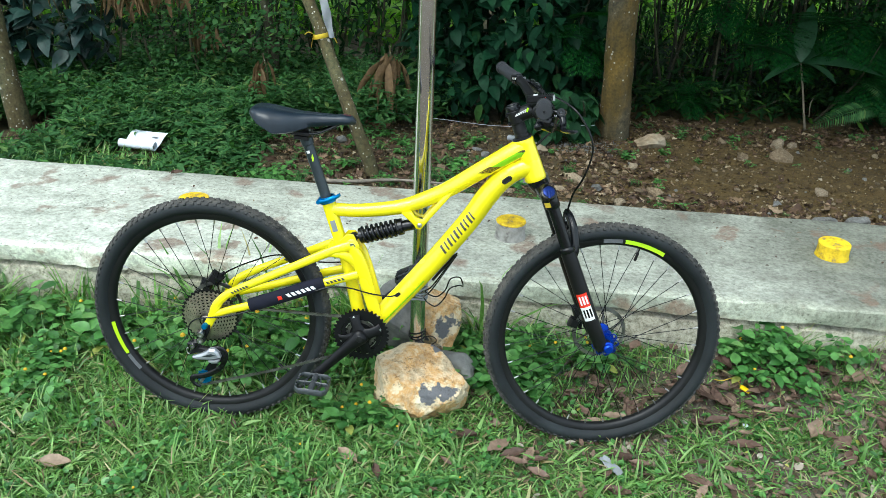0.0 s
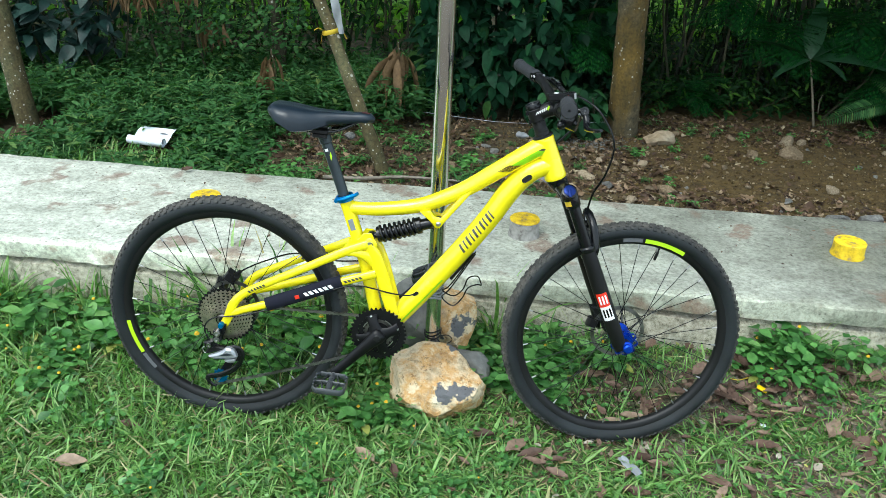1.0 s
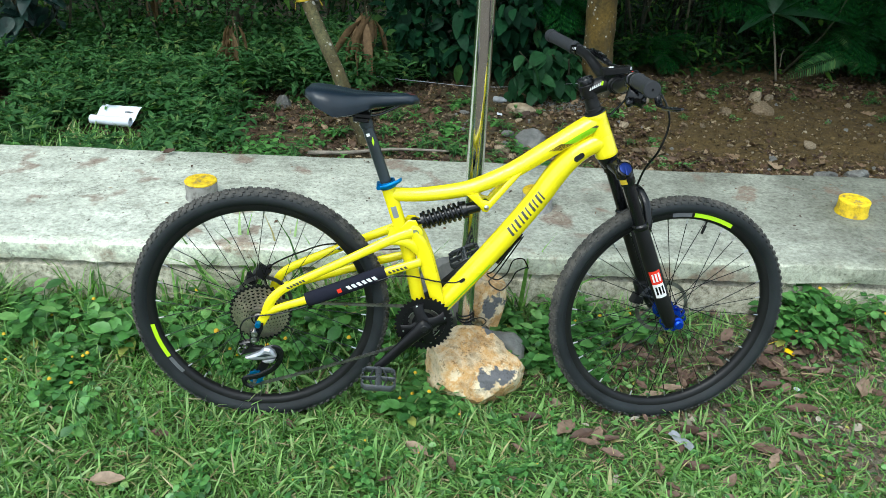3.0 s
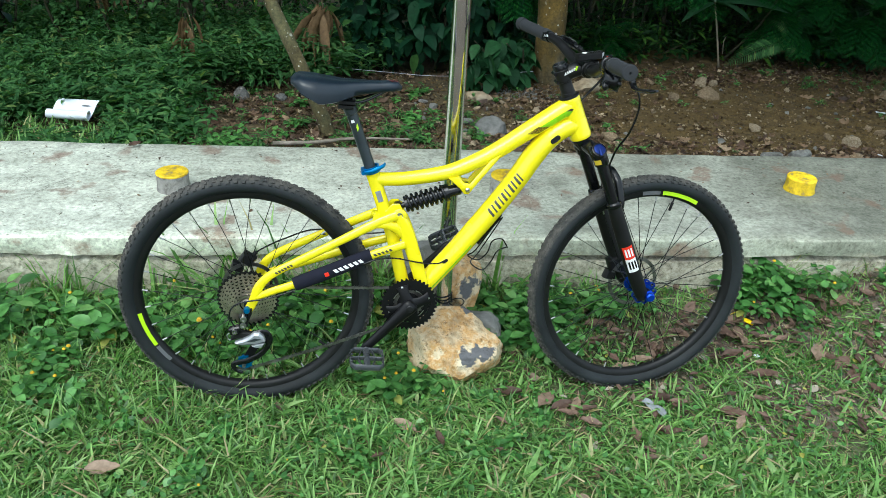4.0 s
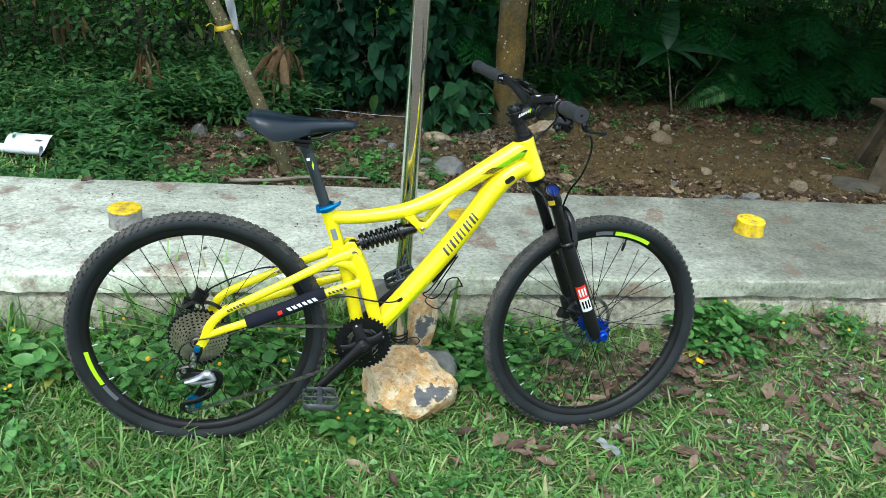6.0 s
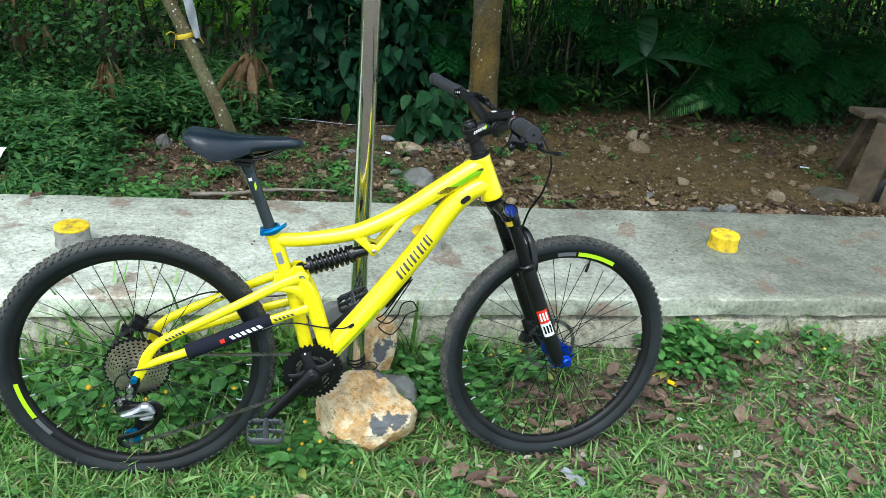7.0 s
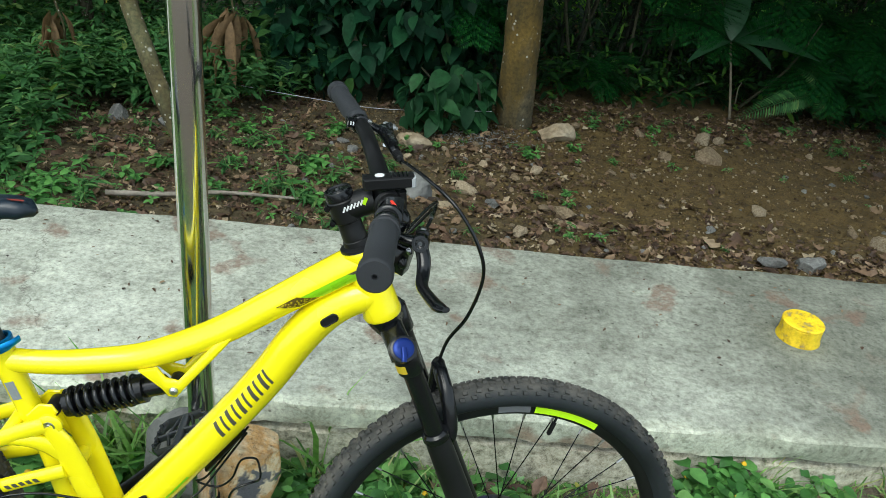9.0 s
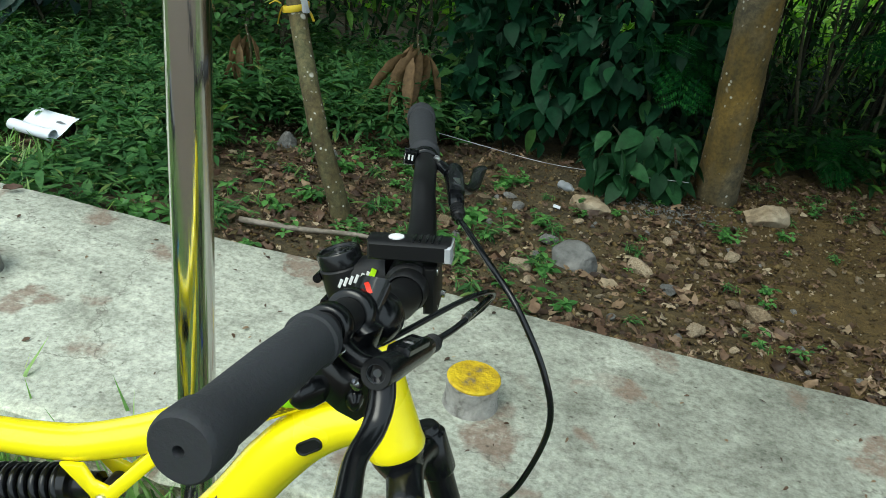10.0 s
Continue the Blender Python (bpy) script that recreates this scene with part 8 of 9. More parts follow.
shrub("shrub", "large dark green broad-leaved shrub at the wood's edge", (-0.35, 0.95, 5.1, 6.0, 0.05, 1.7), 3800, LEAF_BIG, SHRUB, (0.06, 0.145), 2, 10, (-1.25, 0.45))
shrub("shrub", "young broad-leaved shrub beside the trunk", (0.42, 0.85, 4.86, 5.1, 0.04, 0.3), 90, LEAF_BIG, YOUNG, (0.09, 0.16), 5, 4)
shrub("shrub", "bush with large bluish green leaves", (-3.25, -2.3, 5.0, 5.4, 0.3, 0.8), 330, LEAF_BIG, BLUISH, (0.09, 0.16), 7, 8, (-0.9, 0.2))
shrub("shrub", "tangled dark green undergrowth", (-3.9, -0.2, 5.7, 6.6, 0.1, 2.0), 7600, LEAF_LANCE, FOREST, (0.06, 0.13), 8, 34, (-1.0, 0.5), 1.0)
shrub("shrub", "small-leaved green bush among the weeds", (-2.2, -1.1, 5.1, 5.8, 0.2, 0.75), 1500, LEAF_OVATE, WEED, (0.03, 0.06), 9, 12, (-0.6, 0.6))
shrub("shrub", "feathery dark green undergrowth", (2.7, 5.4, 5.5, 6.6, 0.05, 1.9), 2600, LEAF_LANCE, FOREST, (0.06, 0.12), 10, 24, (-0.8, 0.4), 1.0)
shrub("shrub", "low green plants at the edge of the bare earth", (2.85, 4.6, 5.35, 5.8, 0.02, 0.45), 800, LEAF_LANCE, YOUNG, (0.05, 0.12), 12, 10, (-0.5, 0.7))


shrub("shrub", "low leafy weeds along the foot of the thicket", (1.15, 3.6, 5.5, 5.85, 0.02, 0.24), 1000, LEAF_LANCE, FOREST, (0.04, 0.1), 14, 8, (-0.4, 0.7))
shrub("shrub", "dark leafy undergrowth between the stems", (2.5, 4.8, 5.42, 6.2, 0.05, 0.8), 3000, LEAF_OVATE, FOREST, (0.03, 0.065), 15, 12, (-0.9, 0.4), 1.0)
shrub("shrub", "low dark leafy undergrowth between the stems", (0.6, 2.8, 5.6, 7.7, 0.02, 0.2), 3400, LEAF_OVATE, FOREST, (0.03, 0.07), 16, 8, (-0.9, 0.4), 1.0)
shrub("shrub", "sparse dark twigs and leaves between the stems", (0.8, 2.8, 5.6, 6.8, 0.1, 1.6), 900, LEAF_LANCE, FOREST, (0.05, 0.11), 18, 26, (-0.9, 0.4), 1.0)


def bamboo():
    rs = np.random.RandomState(31)
    t = thing("bamboo_thicket", "dark thicket of thin upright stems with narrow leaves", "bamboo", pose(2.2, 6.3, 0))
    g = Shape()
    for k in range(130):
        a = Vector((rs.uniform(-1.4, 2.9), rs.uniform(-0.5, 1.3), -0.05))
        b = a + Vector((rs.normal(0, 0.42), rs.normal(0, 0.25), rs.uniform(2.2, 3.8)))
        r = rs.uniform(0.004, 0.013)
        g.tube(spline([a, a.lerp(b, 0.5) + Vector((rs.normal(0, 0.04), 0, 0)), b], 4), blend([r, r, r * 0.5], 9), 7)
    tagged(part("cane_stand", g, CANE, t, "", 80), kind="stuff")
    n = 13000
    pos = np.stack([rs.uniform(-1.5, 3.0, n), rs.uniform(-0.6, 1.5, n), 0.05 + 2.6 * rs.uniform(0, 1, n) ** 2.4], 1)
    V, F = scatter_arrays(LEAF_NARROW, pos, rs.uniform(0, 6.28, n), rs.uniform(-1.0, 0.5, n), rs.uniform(-0.5, 0.5, n), rs.uniform(0.07, 0.15, n))
    tagged(link("leaves", tri_mesh("leaves", V, F), FOREST, t), kind="stuff")


bamboo()


def frond(length, pairs, leaf, curve, tpl=LEAF_NARROW, wide=1.0):
    """A feathered frond along x: a midrib and paired leaflets that shorten to the tip."""
    rib, pos, yaw, size = Shape(), [], [], []
    line = [Vector((length * s, 0, curve * length * math.sin(s * 2.2) - 0.25 * length * s * s)) for s in np.linspace(0, 1, 14)]
    rib.tube(line, blend([0.004, 0.003, 0.001], 14), 6)
    for i in range(pairs):
        s = 0.12 + 0.88 * i / pairs
        p = Vector((length * s, 0, curve * length * math.sin(s * 2.2) - 0.25 * length * s * s))
        for sd in (-1, 1):
            pos.append(tuple(p))
            yaw.append(sd * 1.25)
            size.append(leaf * math.sin(math.pi * (0.18 + 0.8 * s)) ** 0.8)
    n = len(pos)
    return rib, scatter_arrays(tpl, np.array(pos), np.array(yaw), np.full(n, -0.15), np.zeros(n), np.array(size), wide)


def twice_feathered(length, pairs, pinna):
    """A frond whose side ribs carry rows of tiny leaflets, as on a mimosa."""
    rib, pos, yaw, size = Shape(), [], [], []
    line = [Vector((length * s, 0, 0.12 * length * math.sin(s * 2.2) - 0.3 * length * s * s)) for s in np.linspace(0, 1, 12)]
    rib.tube(line, blend([0.003, 0.0022, 0.001], 12), 5)
    for i in range(pairs):
        s = 0.2 + 0.8 * i / pairs
        p = line[0].lerp(line[-1], s)
        p.z = 0.12 * length * math.sin(s * 2.2) - 0.3 * length * s * s
        ln = pinna * math.sin(math.pi * (0.25 + 0.65 * s)) ** 0.7
        for sd in (-1, 1):
            d = Vector((math.cos(1.0), sd * math.sin(1.0), -0.18))
            n = max(5, int(ln / 0.011))
            for k in range(n):
                q = p + d * ln * (k + 1) / n
                for e in (-1, 1):
                    pos.append(tuple(q))
                    yaw.append(sd * 1.0 + e * 1.15)
                    size.append(0.034 * math.sin(math.pi * (0.2 + 0.72 * (k + 1) / n)) ** 0.6)
    m = len(pos)
    return rib, scatter_arrays(LEAFLET, np.array(pos), np.array(yaw), np.full(m, -0.1), np.zeros(m), np.array(size))


def feather_plant(name, label, at, fronds, mat, twice=False):
    t = thing(name, label, "fern", pose(*at))
    for length, pairs, leaf, curve, yaw, pitch, h in fronds:
        rib, vf = twice_feathered(length, pairs, leaf) if twice else frond(length, pairs, leaf, curve)
        m = pose(0, 0, h, 0, -pitch, yaw)
        r = part("midrib", rib, mat, t, "", 80)
        r.matrix_basis = m
        tagged(link("leaf_blade", tri_mesh("leaf_blade", *vf), mat, r), kind="stuff")
    return t


feather_plant("fern", "bright green arching fern frond over the earth", (2.88, 5.42, 0.19, 48), [(0.58, 34, 0.085, 0.2, 201, 6, 0), (0.3, 18, 0.06, 0.3, 160, 30, 0), (0.26, 16, 0.05, 0.3, 240, 25, 0)], WEED)
leafy_plant = herb("leafy_plant", "young upright plant with pointed light green leaves", 83, 4, 0.36, 0.13, 0, LEAF_BIG, WEED, 8, 0.09)
leafy_plant.matrix_basis = pose(3.72, 5.36, -0.02)
feather_plant("fern", "green fern hanging in the undergrowth", (3.0, 5.5, 0.42), [(0.28, 18, 0.06, 0.1, 250, -50, 0), (0.25, 16, 0.055, 0.2, 300, -30, 0)], YOUNG)
SPRAY = ((175, 10), (200, -20), (225, 15), (240, -35), (258, 5), (275, -25), (290, 25), (305, -40), (325, -5), (345, -25), (0, 15))
for label, at, grow in (("feathery dark green shrub in front of the stems", (2.2, 5.72, 0.62), 1.1), ("feathery dark green shrub in front of the stems", (3.05, 5.6, 0.62), 1.2), ("feathery dark green shrub beside the trunk", (0.72, 5.3, 0.62), 0.9),
                        ("feathery dark green shrub in front of the stems", (3.75, 5.5, 0.55), 1.2), ("feathery dark green shrub in front of the stems", (2.65, 5.65, 0.72), 1.1), ("feathery dark green shrub in front of the stems", (3.35, 5.55, 0.8), 1.2), ("feathery dark green shrub in front of the stems", (3.4, 5.42, 0.36), 1.0),
                        ("feathery dark green shrub in front of the stems", (4.15, 5.5, 0.6), 1.2), ("feathery dark green shrub in front of the stems", (2.85, 5.5, 0.36), 0.9), ("feathery dark green shrub in front of the stems", (1.85, 5.85, 0.8), 1.0), ("low feathery seedling under the stems", (1.6, 5.65, 0.2), 0.6)):
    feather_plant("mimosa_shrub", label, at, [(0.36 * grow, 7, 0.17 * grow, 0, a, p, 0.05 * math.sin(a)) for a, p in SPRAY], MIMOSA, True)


def palm(at, height, seed):
    rnd = random.Random(seed)
    t = thing("palm_seedling", "young palm with a thin pale stem and drooping leaves", "palm", pose(*at))
    part("stem", Shape().tube(spline([(0, 0, -0.02), (-0.07, 0, height * 0.5), (-0.14, 0, height)], 5), blend([0.009, 0.007, 0.006], 11), 9), PALM_STEM, t, "", 80)
    part("stem", Shape().tube(spline([(0.0, 0, 0.1), (-0.01, 0, height * 0.4), (0.0, 0, height * 0.5)], 5), blend([0.004, 0.0035, 0.002], 11), 7), PALM_STEM, t, "", 80)
    for yaw, pitch, ln in ((75, 62, 0.46), (-20, 10, 0.5), (160, 25, 0.42), (-70, 5, 0.36), (15, 35, 0.45), (200, -10, 0.3)):
        V, F = leaf_template(0.15, 0.3, 0.25, 8)
        lf = link("palm_leaf", tri_mesh("palm_leaf", V * ln, F, True), BROAD_LEAF, t)
        lf.matrix_basis = pose(-0.14, 0, height, rnd.uniform(-20, 20), -pitch, yaw)
    return t


palm((2.41, 5.46, -0.02), 0.46, 1)
palm((3.7, 5.5, -0.02), 0.45, 2)


def withered(at, count, length, seed, spread, label):
    """A bunch of hanging brown leaves."""
    rs = np.random.RandomState(seed)
    t = thing("withered_branch", label, "dead leaves", pose(*at))
    part("twig", Shape().tube(spline([(0, 0, -length), (0.02, 0.02, -length * 0.4), (0, 0, 0.03)], 5), 0.006, 7), BARK_OLIVE, t, "", 80)
    for k in range(count):
        V, F = LEAF_HANG
        q = link("withered_leaf", tri_mesh("withered_leaf", V * length * rs.uniform(0.5, 1.0), F, True), HANGING_DRY, t)
        q.matrix_basis = pose(rs.uniform(-spread, spread), rs.uniform(-0.08, 0.05), -rs.uniform(0, 0.25) * length, rs.uniform(0, 90), rs.uniform(45, 92), rs.normal(205, 75))
    return t


withered((-0.46, 5.02, 0.47), 26, 0.38, 3, 0.055, "bunch of long withered brown leaves hanging down")
withered((-1.22, 4.85, 0.42), 12, 0.28, 4, 0.03, "thin bunch of withered brown leaves")
withered((-1.75, 5.35, 0.52), 12, 0.22, 6, 0.10, "bunch of withered brown leaves in the bushes")
for k, (wx, wz) in enumerate(((-2.42, 0.86), (-2.25, 0.94), (-2.05, 0.92), (-1.88, 0.84), (-2.15, 0.76), (-2.6, 0.95))):
    withered((wx, 5.1 + 0.06 * (k % 3), wz), 30, 0.22, 40 + k, 0.13, "curtain of withered brown leaves hanging in the trees")

tree("leaning slender tree with lichen spots on olive bark", [(-0.42, 3.96, -0.1), (-0.445, 4.0, 0.05), (-0.565, 4.04, 0.355), (-0.735, 4.235, 0.694), (-0.93, 4.42, 1.15), (-1.2, 4.7, 2.4), (-1.3, 4.8, 3.6)], [0.042, 0.037, 0.034, 0.032, 0.031, 0.028, 0.026], BARK_OLIVE, (-1.5, 5.4, 4.4), (1.7, 1.5, 0.9), 1300, 4)
tree("stout tree with orange-brown lichen on its trunk", [(1.02, 5.11, -0.1), (1.01, 5.08, 0.0), (0.99, 5.05, 0.35), (0.955, 5.0, 0.8), (0.93, 4.95, 1.5), (0.95, 5.0, 3.4)], [0.115, 0.103, 0.094, 0.09, 0.088, 0.08], BARK_ORANGE, (1.6, 5.3, 4.4), (2.6, 2.2, 1.1), 5200, 5)
tree("slender grey-brown tree at the edge of the weeds", [(-2.55, 4.4, -0.1), (-2.56, 4.41, 0.05), (-2.61, 4.45, 0.4), (-2.66, 4.5, 0.8), (-2.75, 4.6, 1.6), (-2.75, 4.8, 3.4)], [0.07, 0.062, 0.057, 0.055, 0.05, 0.04], BARK_OLIVE, (-3.2, 5.5, 4.4), (1.6, 1.4, 0.9), 1300, 6)
tree("thin dark tree in the undergrowth", [(-1.32, 5.6, -0.05), (-1.35, 5.6, 0.4), (-1.42, 5.6, 0.9), (-1.5, 5.6, 2.0), (-1.5, 5.7, 3.2)], [0.035, 0.032, 0.03, 0.028, 0.02], BARK_DARK, (-1.4, 6.6, 4.2), (1.2, 1.2, 0.8), 500, 7)
# out-of-view tree, added so its crown shades path, bench and earth
tree("unseen tree added beside the bare earth for its shade", [(5.0, 4.9, -0.05), (4.95, 4.9, 1.0), (4.8, 4.8, 2.4)], [0.11, 0.1, 0.08], BARK_DARK, (4.0, 4.4, 3.2), (1.9, 2.0, 0.9), 4600, 8)


def leaf_wall(name, label, x0, x1, y0, y1, z0, z1, count, size, seed, mat):
    rs = np.random.RandomState(seed)
    pos = np.stack([rs.uniform(x0, x1, count), rs.uniform(y0, y1, count), z0 + (z1 - z0) * rs.uniform(0, 1, count)], 1)
    keep = field(pos[:, 0], pos[:, 2], 1.1, seed + 0.3) > np.where((pos[:, 0] > 0.4) & (seed == 51), 0.24 - 0.6 * (pos[:, 2] < 0.6), -0.2)
    pos = pos[keep]
    n = len(pos)
    stuff(name, scatter_arrays(LEAF_WIDE, pos, rs.uniform(0, 6.28, n), rs.uniform(-1.2, 0.5, n), rs.uniform(-0.6, 0.6, n), rs.uniform(*size, n)), mat, label, "trees")


# leaf wall above the view, added to block low sky light
leaf_wall("woodland", "unseen upper woodland added to keep sky light off the undergrowth", -9, 9, 7.1, 8.0, 1.3, 5.5, 9000, (0.12, 0.26), 51, FOREST)
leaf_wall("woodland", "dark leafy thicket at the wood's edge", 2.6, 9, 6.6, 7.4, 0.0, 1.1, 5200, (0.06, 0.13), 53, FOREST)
# overhead canopy, out of view, added to darken the wood
leaf_wall("woodland", "unseen leaf canopy added to shade the undergrowth", -7, 8, 5.4, 7.5, 3.4, 4.6, 3600, (0.3, 0.6), 54, FOREST)
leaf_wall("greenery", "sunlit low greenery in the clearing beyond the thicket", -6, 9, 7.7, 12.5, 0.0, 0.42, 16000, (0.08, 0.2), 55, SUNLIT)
# far leaf wall, never visible, added to limit light from behind
leaf_wall("woodland", "unseen tall leaf wall added behind the clearing to limit back light", -16, 16, 15.0, 17.0, 0.0, 7.0, 15000, (0.25, 0.6), 52, CLOVER)


# ---- loose things ----
def bench():
    t = thing("wooden_bench", "rough brown timber bench with splayed plank legs", "bench", pose(3.0, 3.95, 0))

    def plank(name, a, b, broad, width, thick, label):
        a, b = Vector(a), Vector(b)
        d = (b - a).normalized()
        n = d.cross(Vector(broad)).normalized()
        w = n.cross(d)
        rot = Matrix((w, n, d)).transposed()
        part(name, Shape().box(tuple((a + b) / 2), (width, thick, (b - a).length), rot, 0.005), OLD_WOOD, t, label)

    plank("seat_plank", (0.02, 0.2, 0.445), (1.75, 0.1, 0.445), (0, 1, 0), 0.15, 0.035, "grey-brown worn plank")
    plank("seat_plank", (0.09, 0.035, 0.44), (1.72, -0.06, 0.44), (0, 1, 0), 0.16, 0.04, "grey-brown worn plank with a split end")
    for dx in (0.0, 1.35):
        plank("leg", (-0.1 + dx, -0.15 - 0.05 * dx, -0.02), (0.12 + dx, 0.02 - 0.05 * dx, 0.425), (0.35, -0.9, 0), 0.14, 0.045, "broad brown plank leg")
        plank("leg", (0.12 + dx, 0.34 - 0.05 * dx, -0.02), (0.14 + dx, 0.2 - 0.05 * dx, 0.43), (1, 0, 0), 0.07, 0.045, "narrow brown leg")
    plank("brace", (0.0, -0.29, 0.0), (0.3, 0.0, 0.4), (0.6, -0.7, 0), 0.12, 0.04, "brown slanting board")
    plank("stretcher", (0.1, 0.02, 0.2), (1.45, -0.04, 0.2), (0, 0, 1), 0.1, 0.035, "dark cross board")
    boulder("flat_stone", "flat grey-brown stone at the foot of the bench", (2.82, 3.87, 0.035), (0.17, 0.15, 0.03), DULL_STONE, 71, 12, 3, rough_amp=0.02, lump=0.04)
    boulder("stone_slab", "dark grey stone slab leaning behind the bench leg", (3.1, 3.82, 0.09), (0.1, 0.045, 0.14), CAST_DARK, 72, 12, 3, rough_amp=0.02, lump=0.04)


bench()


def paper():
    t = thing("paper_sheet", "white paper sheet, half rolled up, dropped on the weeds", "paper", pose(-1.68, 4.06, 0.11, 18, 4, -10) @ Matrix.Scale(0.86, 4))
    g = Shape()
    m = 3
    prof = [(-0.075 + 0.026 * math.cos(a), 0.03 + 0.026 * math.sin(a)) for a in np.linspace(-7.4, -1.6, 26)] + [(-0.03, 0.006), (0.0, 0.012), (0.04, 0.022), (0.085, 0.02)]
    for x, z in prof:
        for j in range(m):
            g.v.append(Vector((0.115 * (j - 1), x + 0.008 * (j - 1) * (z > 0.01), z + 0.006 * (j == 2))))
    k = len(prof)
    g.f = [(i * m + j, i * m + j + 1, (i + 1) * m + j + 1, (i + 1) * m + j) for i in range(k - 1) for j in range(m - 1)]
    ob = part("sheet", g, PAPER, t, "", 60)
    for q in range(3):
        part("print_mark", Shape().box((0.055 + 0.012 * q, 0.035, 0.0235), (0.035, 0.012, 0.0008), Matrix.Rotation(radians(25), 3, "Z"), 0.0001), GREY_PLASTIC, t, "", 0)


paper()


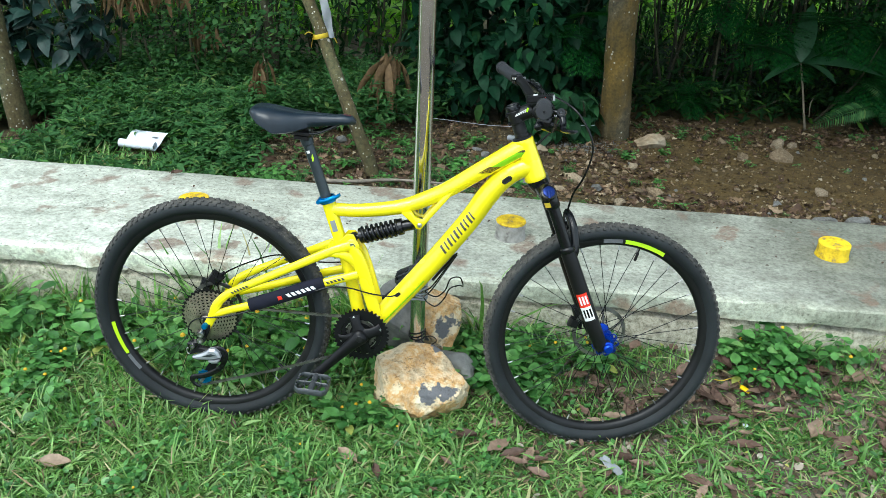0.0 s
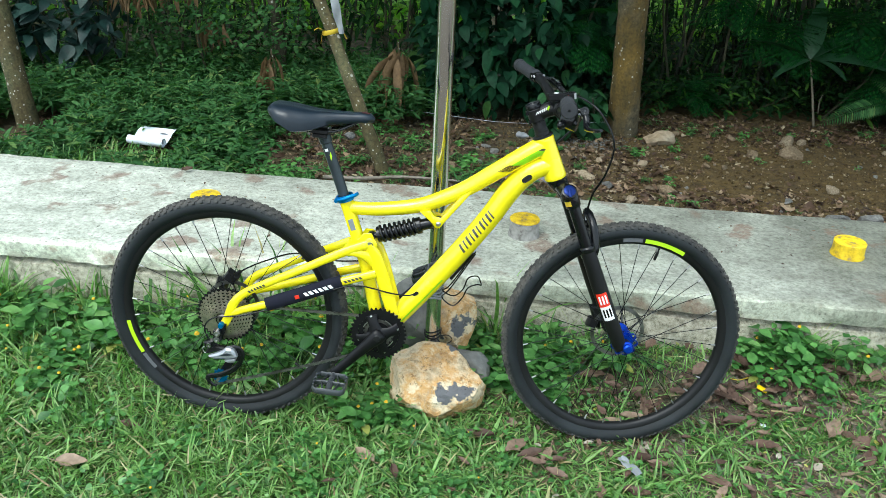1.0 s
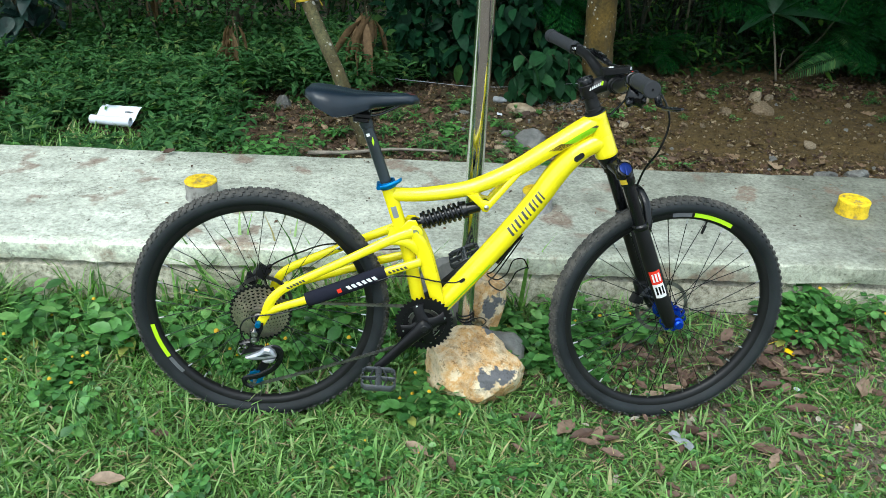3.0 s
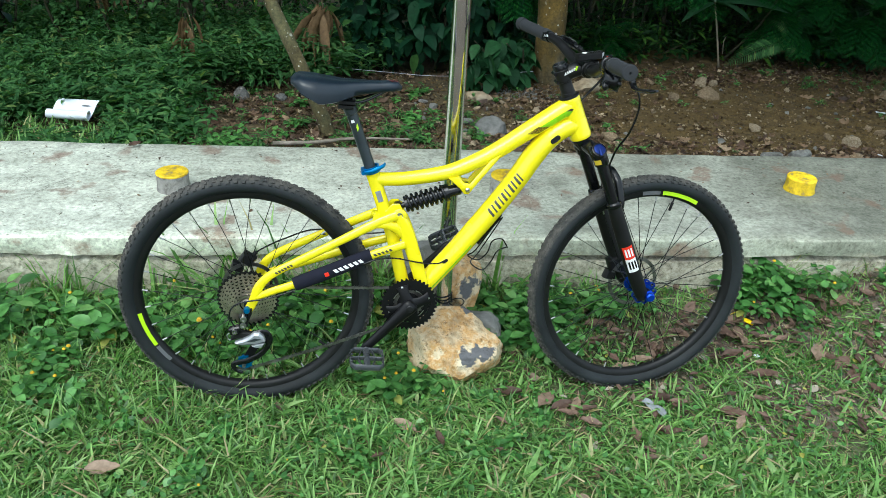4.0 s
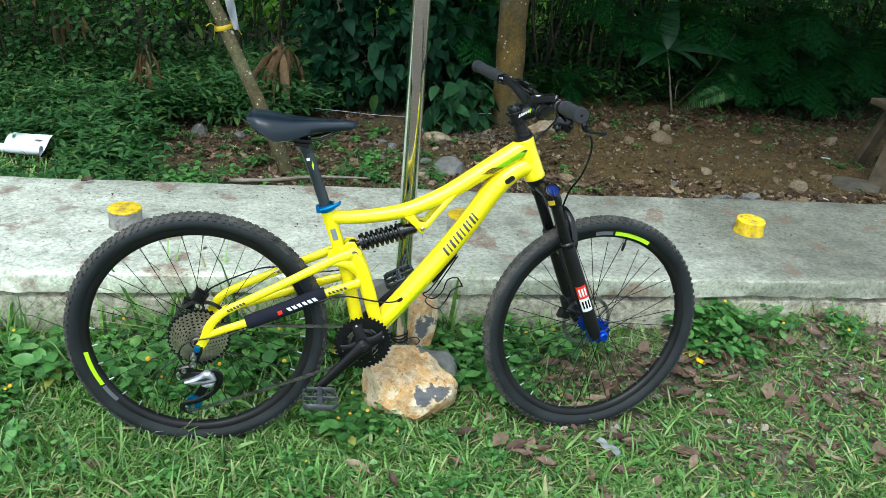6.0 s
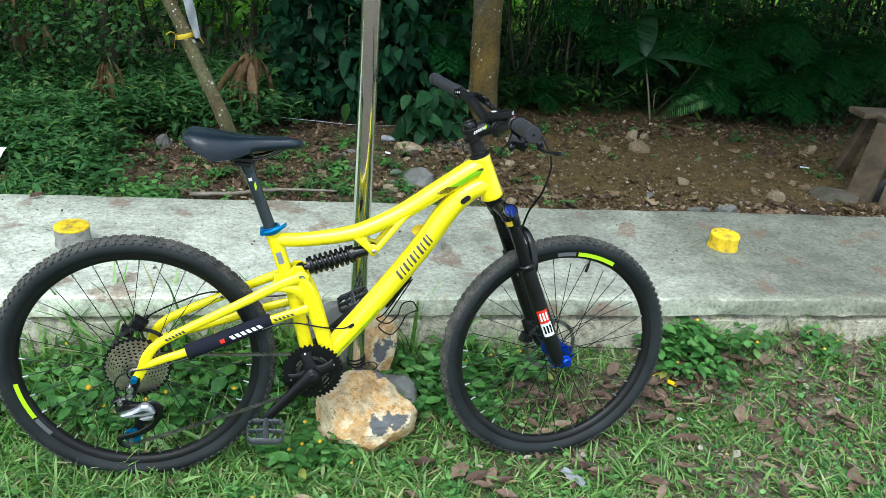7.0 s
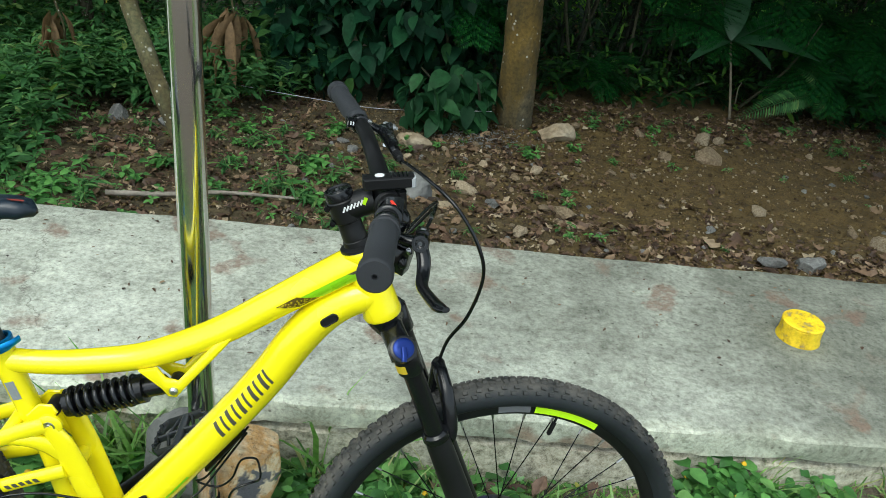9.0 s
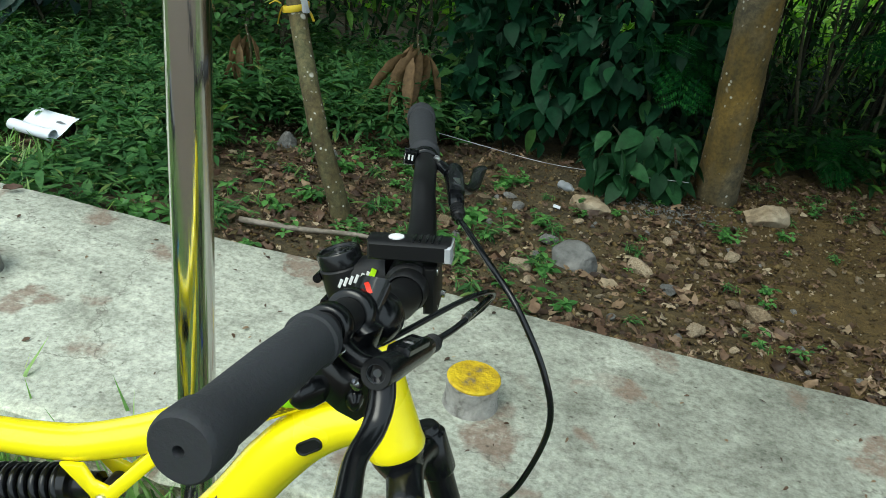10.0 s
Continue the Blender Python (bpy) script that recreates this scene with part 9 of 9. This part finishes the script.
def small_things():
    t = part("fallen_branch", Shape().tube(spline([(-0.70, 3.71, 0.078), (-0.5, 3.75, 0.068), (-0.3, 3.79, 0.072), (-0.02, 3.81, 0.06)], 6), blend([0.011, 0.0095, 0.008, 0.005], 19), 9), STICK, None, "", 80)
    tagged(t, "pale dry fallen branch lying behind the path", "branch")
    t = part("twine", Shape().tube(spline([(-0.55, 5.0, 0.09), (-0.1, 4.92, 0.075), (0.3, 4.86, 0.07), (0.85, 4.85, 0.11)], 8), 0.0016, 6), TWINE, None, "", 80)
    tagged(t, "pale twine stretched over the leaf litter", "string")
    # yellow ribbon and a scrap of plastic on the leaning tree
    rb = thing("tree_ribbon", "faded yellow ribbon tied round the leaning trunk", "ribbon", pose(-0.735, 4.235, 0.694))
    part("band", Shape().tube([(0.047 * math.cos(a), 0.047 * math.sin(a), 0.012 * math.cos(a)) for a in np.linspace(0, 6.28, 19)[:-1]], [(0.012, 0.003)] * 18, 6, (0, 0, 1), closed=True), RIBBON, rb)
    for a, b in (((0.05, -0.03, 0.005), (0.085, -0.04, -0.03)), ((-0.045, -0.03, 0.01), (-0.085, -0.04, 0.005)), ((-0.04, -0.03, 0), (-0.05, -0.045, -0.06))):
        part("ribbon_end", Shape().tube(spline([a, Vector(a).lerp(Vector(b), 0.5) + Vector((0, 0, 0.01)), b], 4), [(0.008, 0.0012)] * 9, 6), RIBBON, rb)
    sc = thing("plastic_scrap", "torn pale plastic strip hanging on the trunk", "plastic", pose(-0.745, 4.17, 0.76))
    g = Shape()
    for i in range(8):
        z = 0.13 - 0.028 * i
        w = 0.022 - 0.0006 * i * i * 0.3
        for j in range(4):
            g.v.append(Vector((0.03 + 0.012 * i * 0.5 + (j - 1.5) * w * 0.7, 0.012 * math.sin(i * 1.3 + j * 1.5), z)))
    g.f = [(i * 4 + j, i * 4 + j + 1, (i + 1) * 4 + j + 1, (i + 1) * 4 + j) for i in range(7) for j in range(3)]
    part("strip", g, GREY_PLASTIC, sc, "", 60)
    # bright yellow seal and other litter in the grass
    z = ground_height(1.026, 2.248)
    ys = thing("plastic_seal", "bright yellow plastic seal with a thin tail in the grass", "litter", pose(1.026, 2.248, z + 0.03, 0, 12, -35))
    part("tag", Shape().box((0, 0, 0), (0.034, 0.02, 0.007), None, 0.003), plain("yellow_plastic", (0.9, 0.62, 0.0), 0.35, 0, 0.05), ys)
    part("tail", Shape().tube(spline([(-0.015, 0, 0), (-0.045, 0.01, 0.012), (-0.075, -0.01, -0.01), (-0.10, -0.015, -0.02)], 5), 0.0016, 6), RIBBON, ys)
    z = ground_height(0.53, 1.84)
    g = Shape()
    for i in range(7):
        for j in range(4):
            g.v.append(Vector((0.018 * (i - 3), 0.014 * (j - 1.5) * (1 - 0.1 * abs(i - 3)), 0.006 * math.sin(i * 1.7 + j * 2.1))))
    g.f = [(i * 4 + j, i * 4 + j + 1, (i + 1) * 4 + j + 1, (i + 1) * 4 + j) for i in range(6) for j in range(3)]
    ob = part("plastic_film", g, GREY_PLASTIC, None, "", 60)
    ob.matrix_basis = pose(0.525, 1.85, z + 0.03, 12, 8, -50) @ Matrix.Scale(0.72, 4)
    tagged(ob, "crumpled clear plastic scrap lying in the grass", "litter")
    for x, y, sx, sy, rz in ((2.95, 4.36, 0.07, 0.014, 8), (2.36, 3.52, 0.04, 0.012, 20), (1.03, 2.33, 0.018, 0.014, 40), (0.99, 2.10, 0.02, 0.016, 10), (1.62, 2.15, 0.022, 0.016, 30), (0.32, 4.5, 0.03, 0.02, 0), (-0.2, 2.06, 0.03, 0.02, 60)):
        g = Shape().box((0, 0, 0), (sx, sy, 0.006), None, 0.002)
        for p in g.v:
            p.z += 0.004 * math.sin(p.x * 90 + y)
        ob = part("paper_scrap", g, PAPER, None, "", 30)
        ob.matrix_basis = pose(x, y, ground_height(x, y) + 0.012, 6, 8, rz)
        tagged(ob, "small white scrap of litter on the ground", "litter")
    for x, y, k in ((-0.62, 5.0, 1), (-0.5, 4.98, 2), (-0.7, 5.1, 3)):
        ob = part("brick_fragment", Shape().box((0, 0, 0), (0.11, 0.07, 0.05), None, 0.008), stony("broken_brick", [(0.3, (0.14, 0.06, 0.035)), (0.7, (0.26, 0.12, 0.07))], 12) if k == 1 else bpy.data.materials["broken_brick"], None, "", 40)
        ob.matrix_basis = pose(x, y, ground_height(x, y) + 0.012, 6 * k, 4, 33 * k)
        tagged(ob, "weathered reddish brick fragment in the litter", "brick")
    t = thing("plastic_bottle", "crushed clear plastic bottle in the litter", "bottle", pose(0.34, 4.66, 0.055, 80, 0, 35) @ Matrix.Scale(0.62, 4))
    part("bottle_body", Shape().lathe([(0.0, 0), (0.03, 0.0), (0.032, 0.01), (0.026, 0.04), (0.032, 0.07), (0.028, 0.11), (0.012, 0.14), (0.012, 0.155), (0, 0.155)], (0, 0, -0.07), (0, 0, 1), 18), GREY_PLASTIC, t)


small_things()
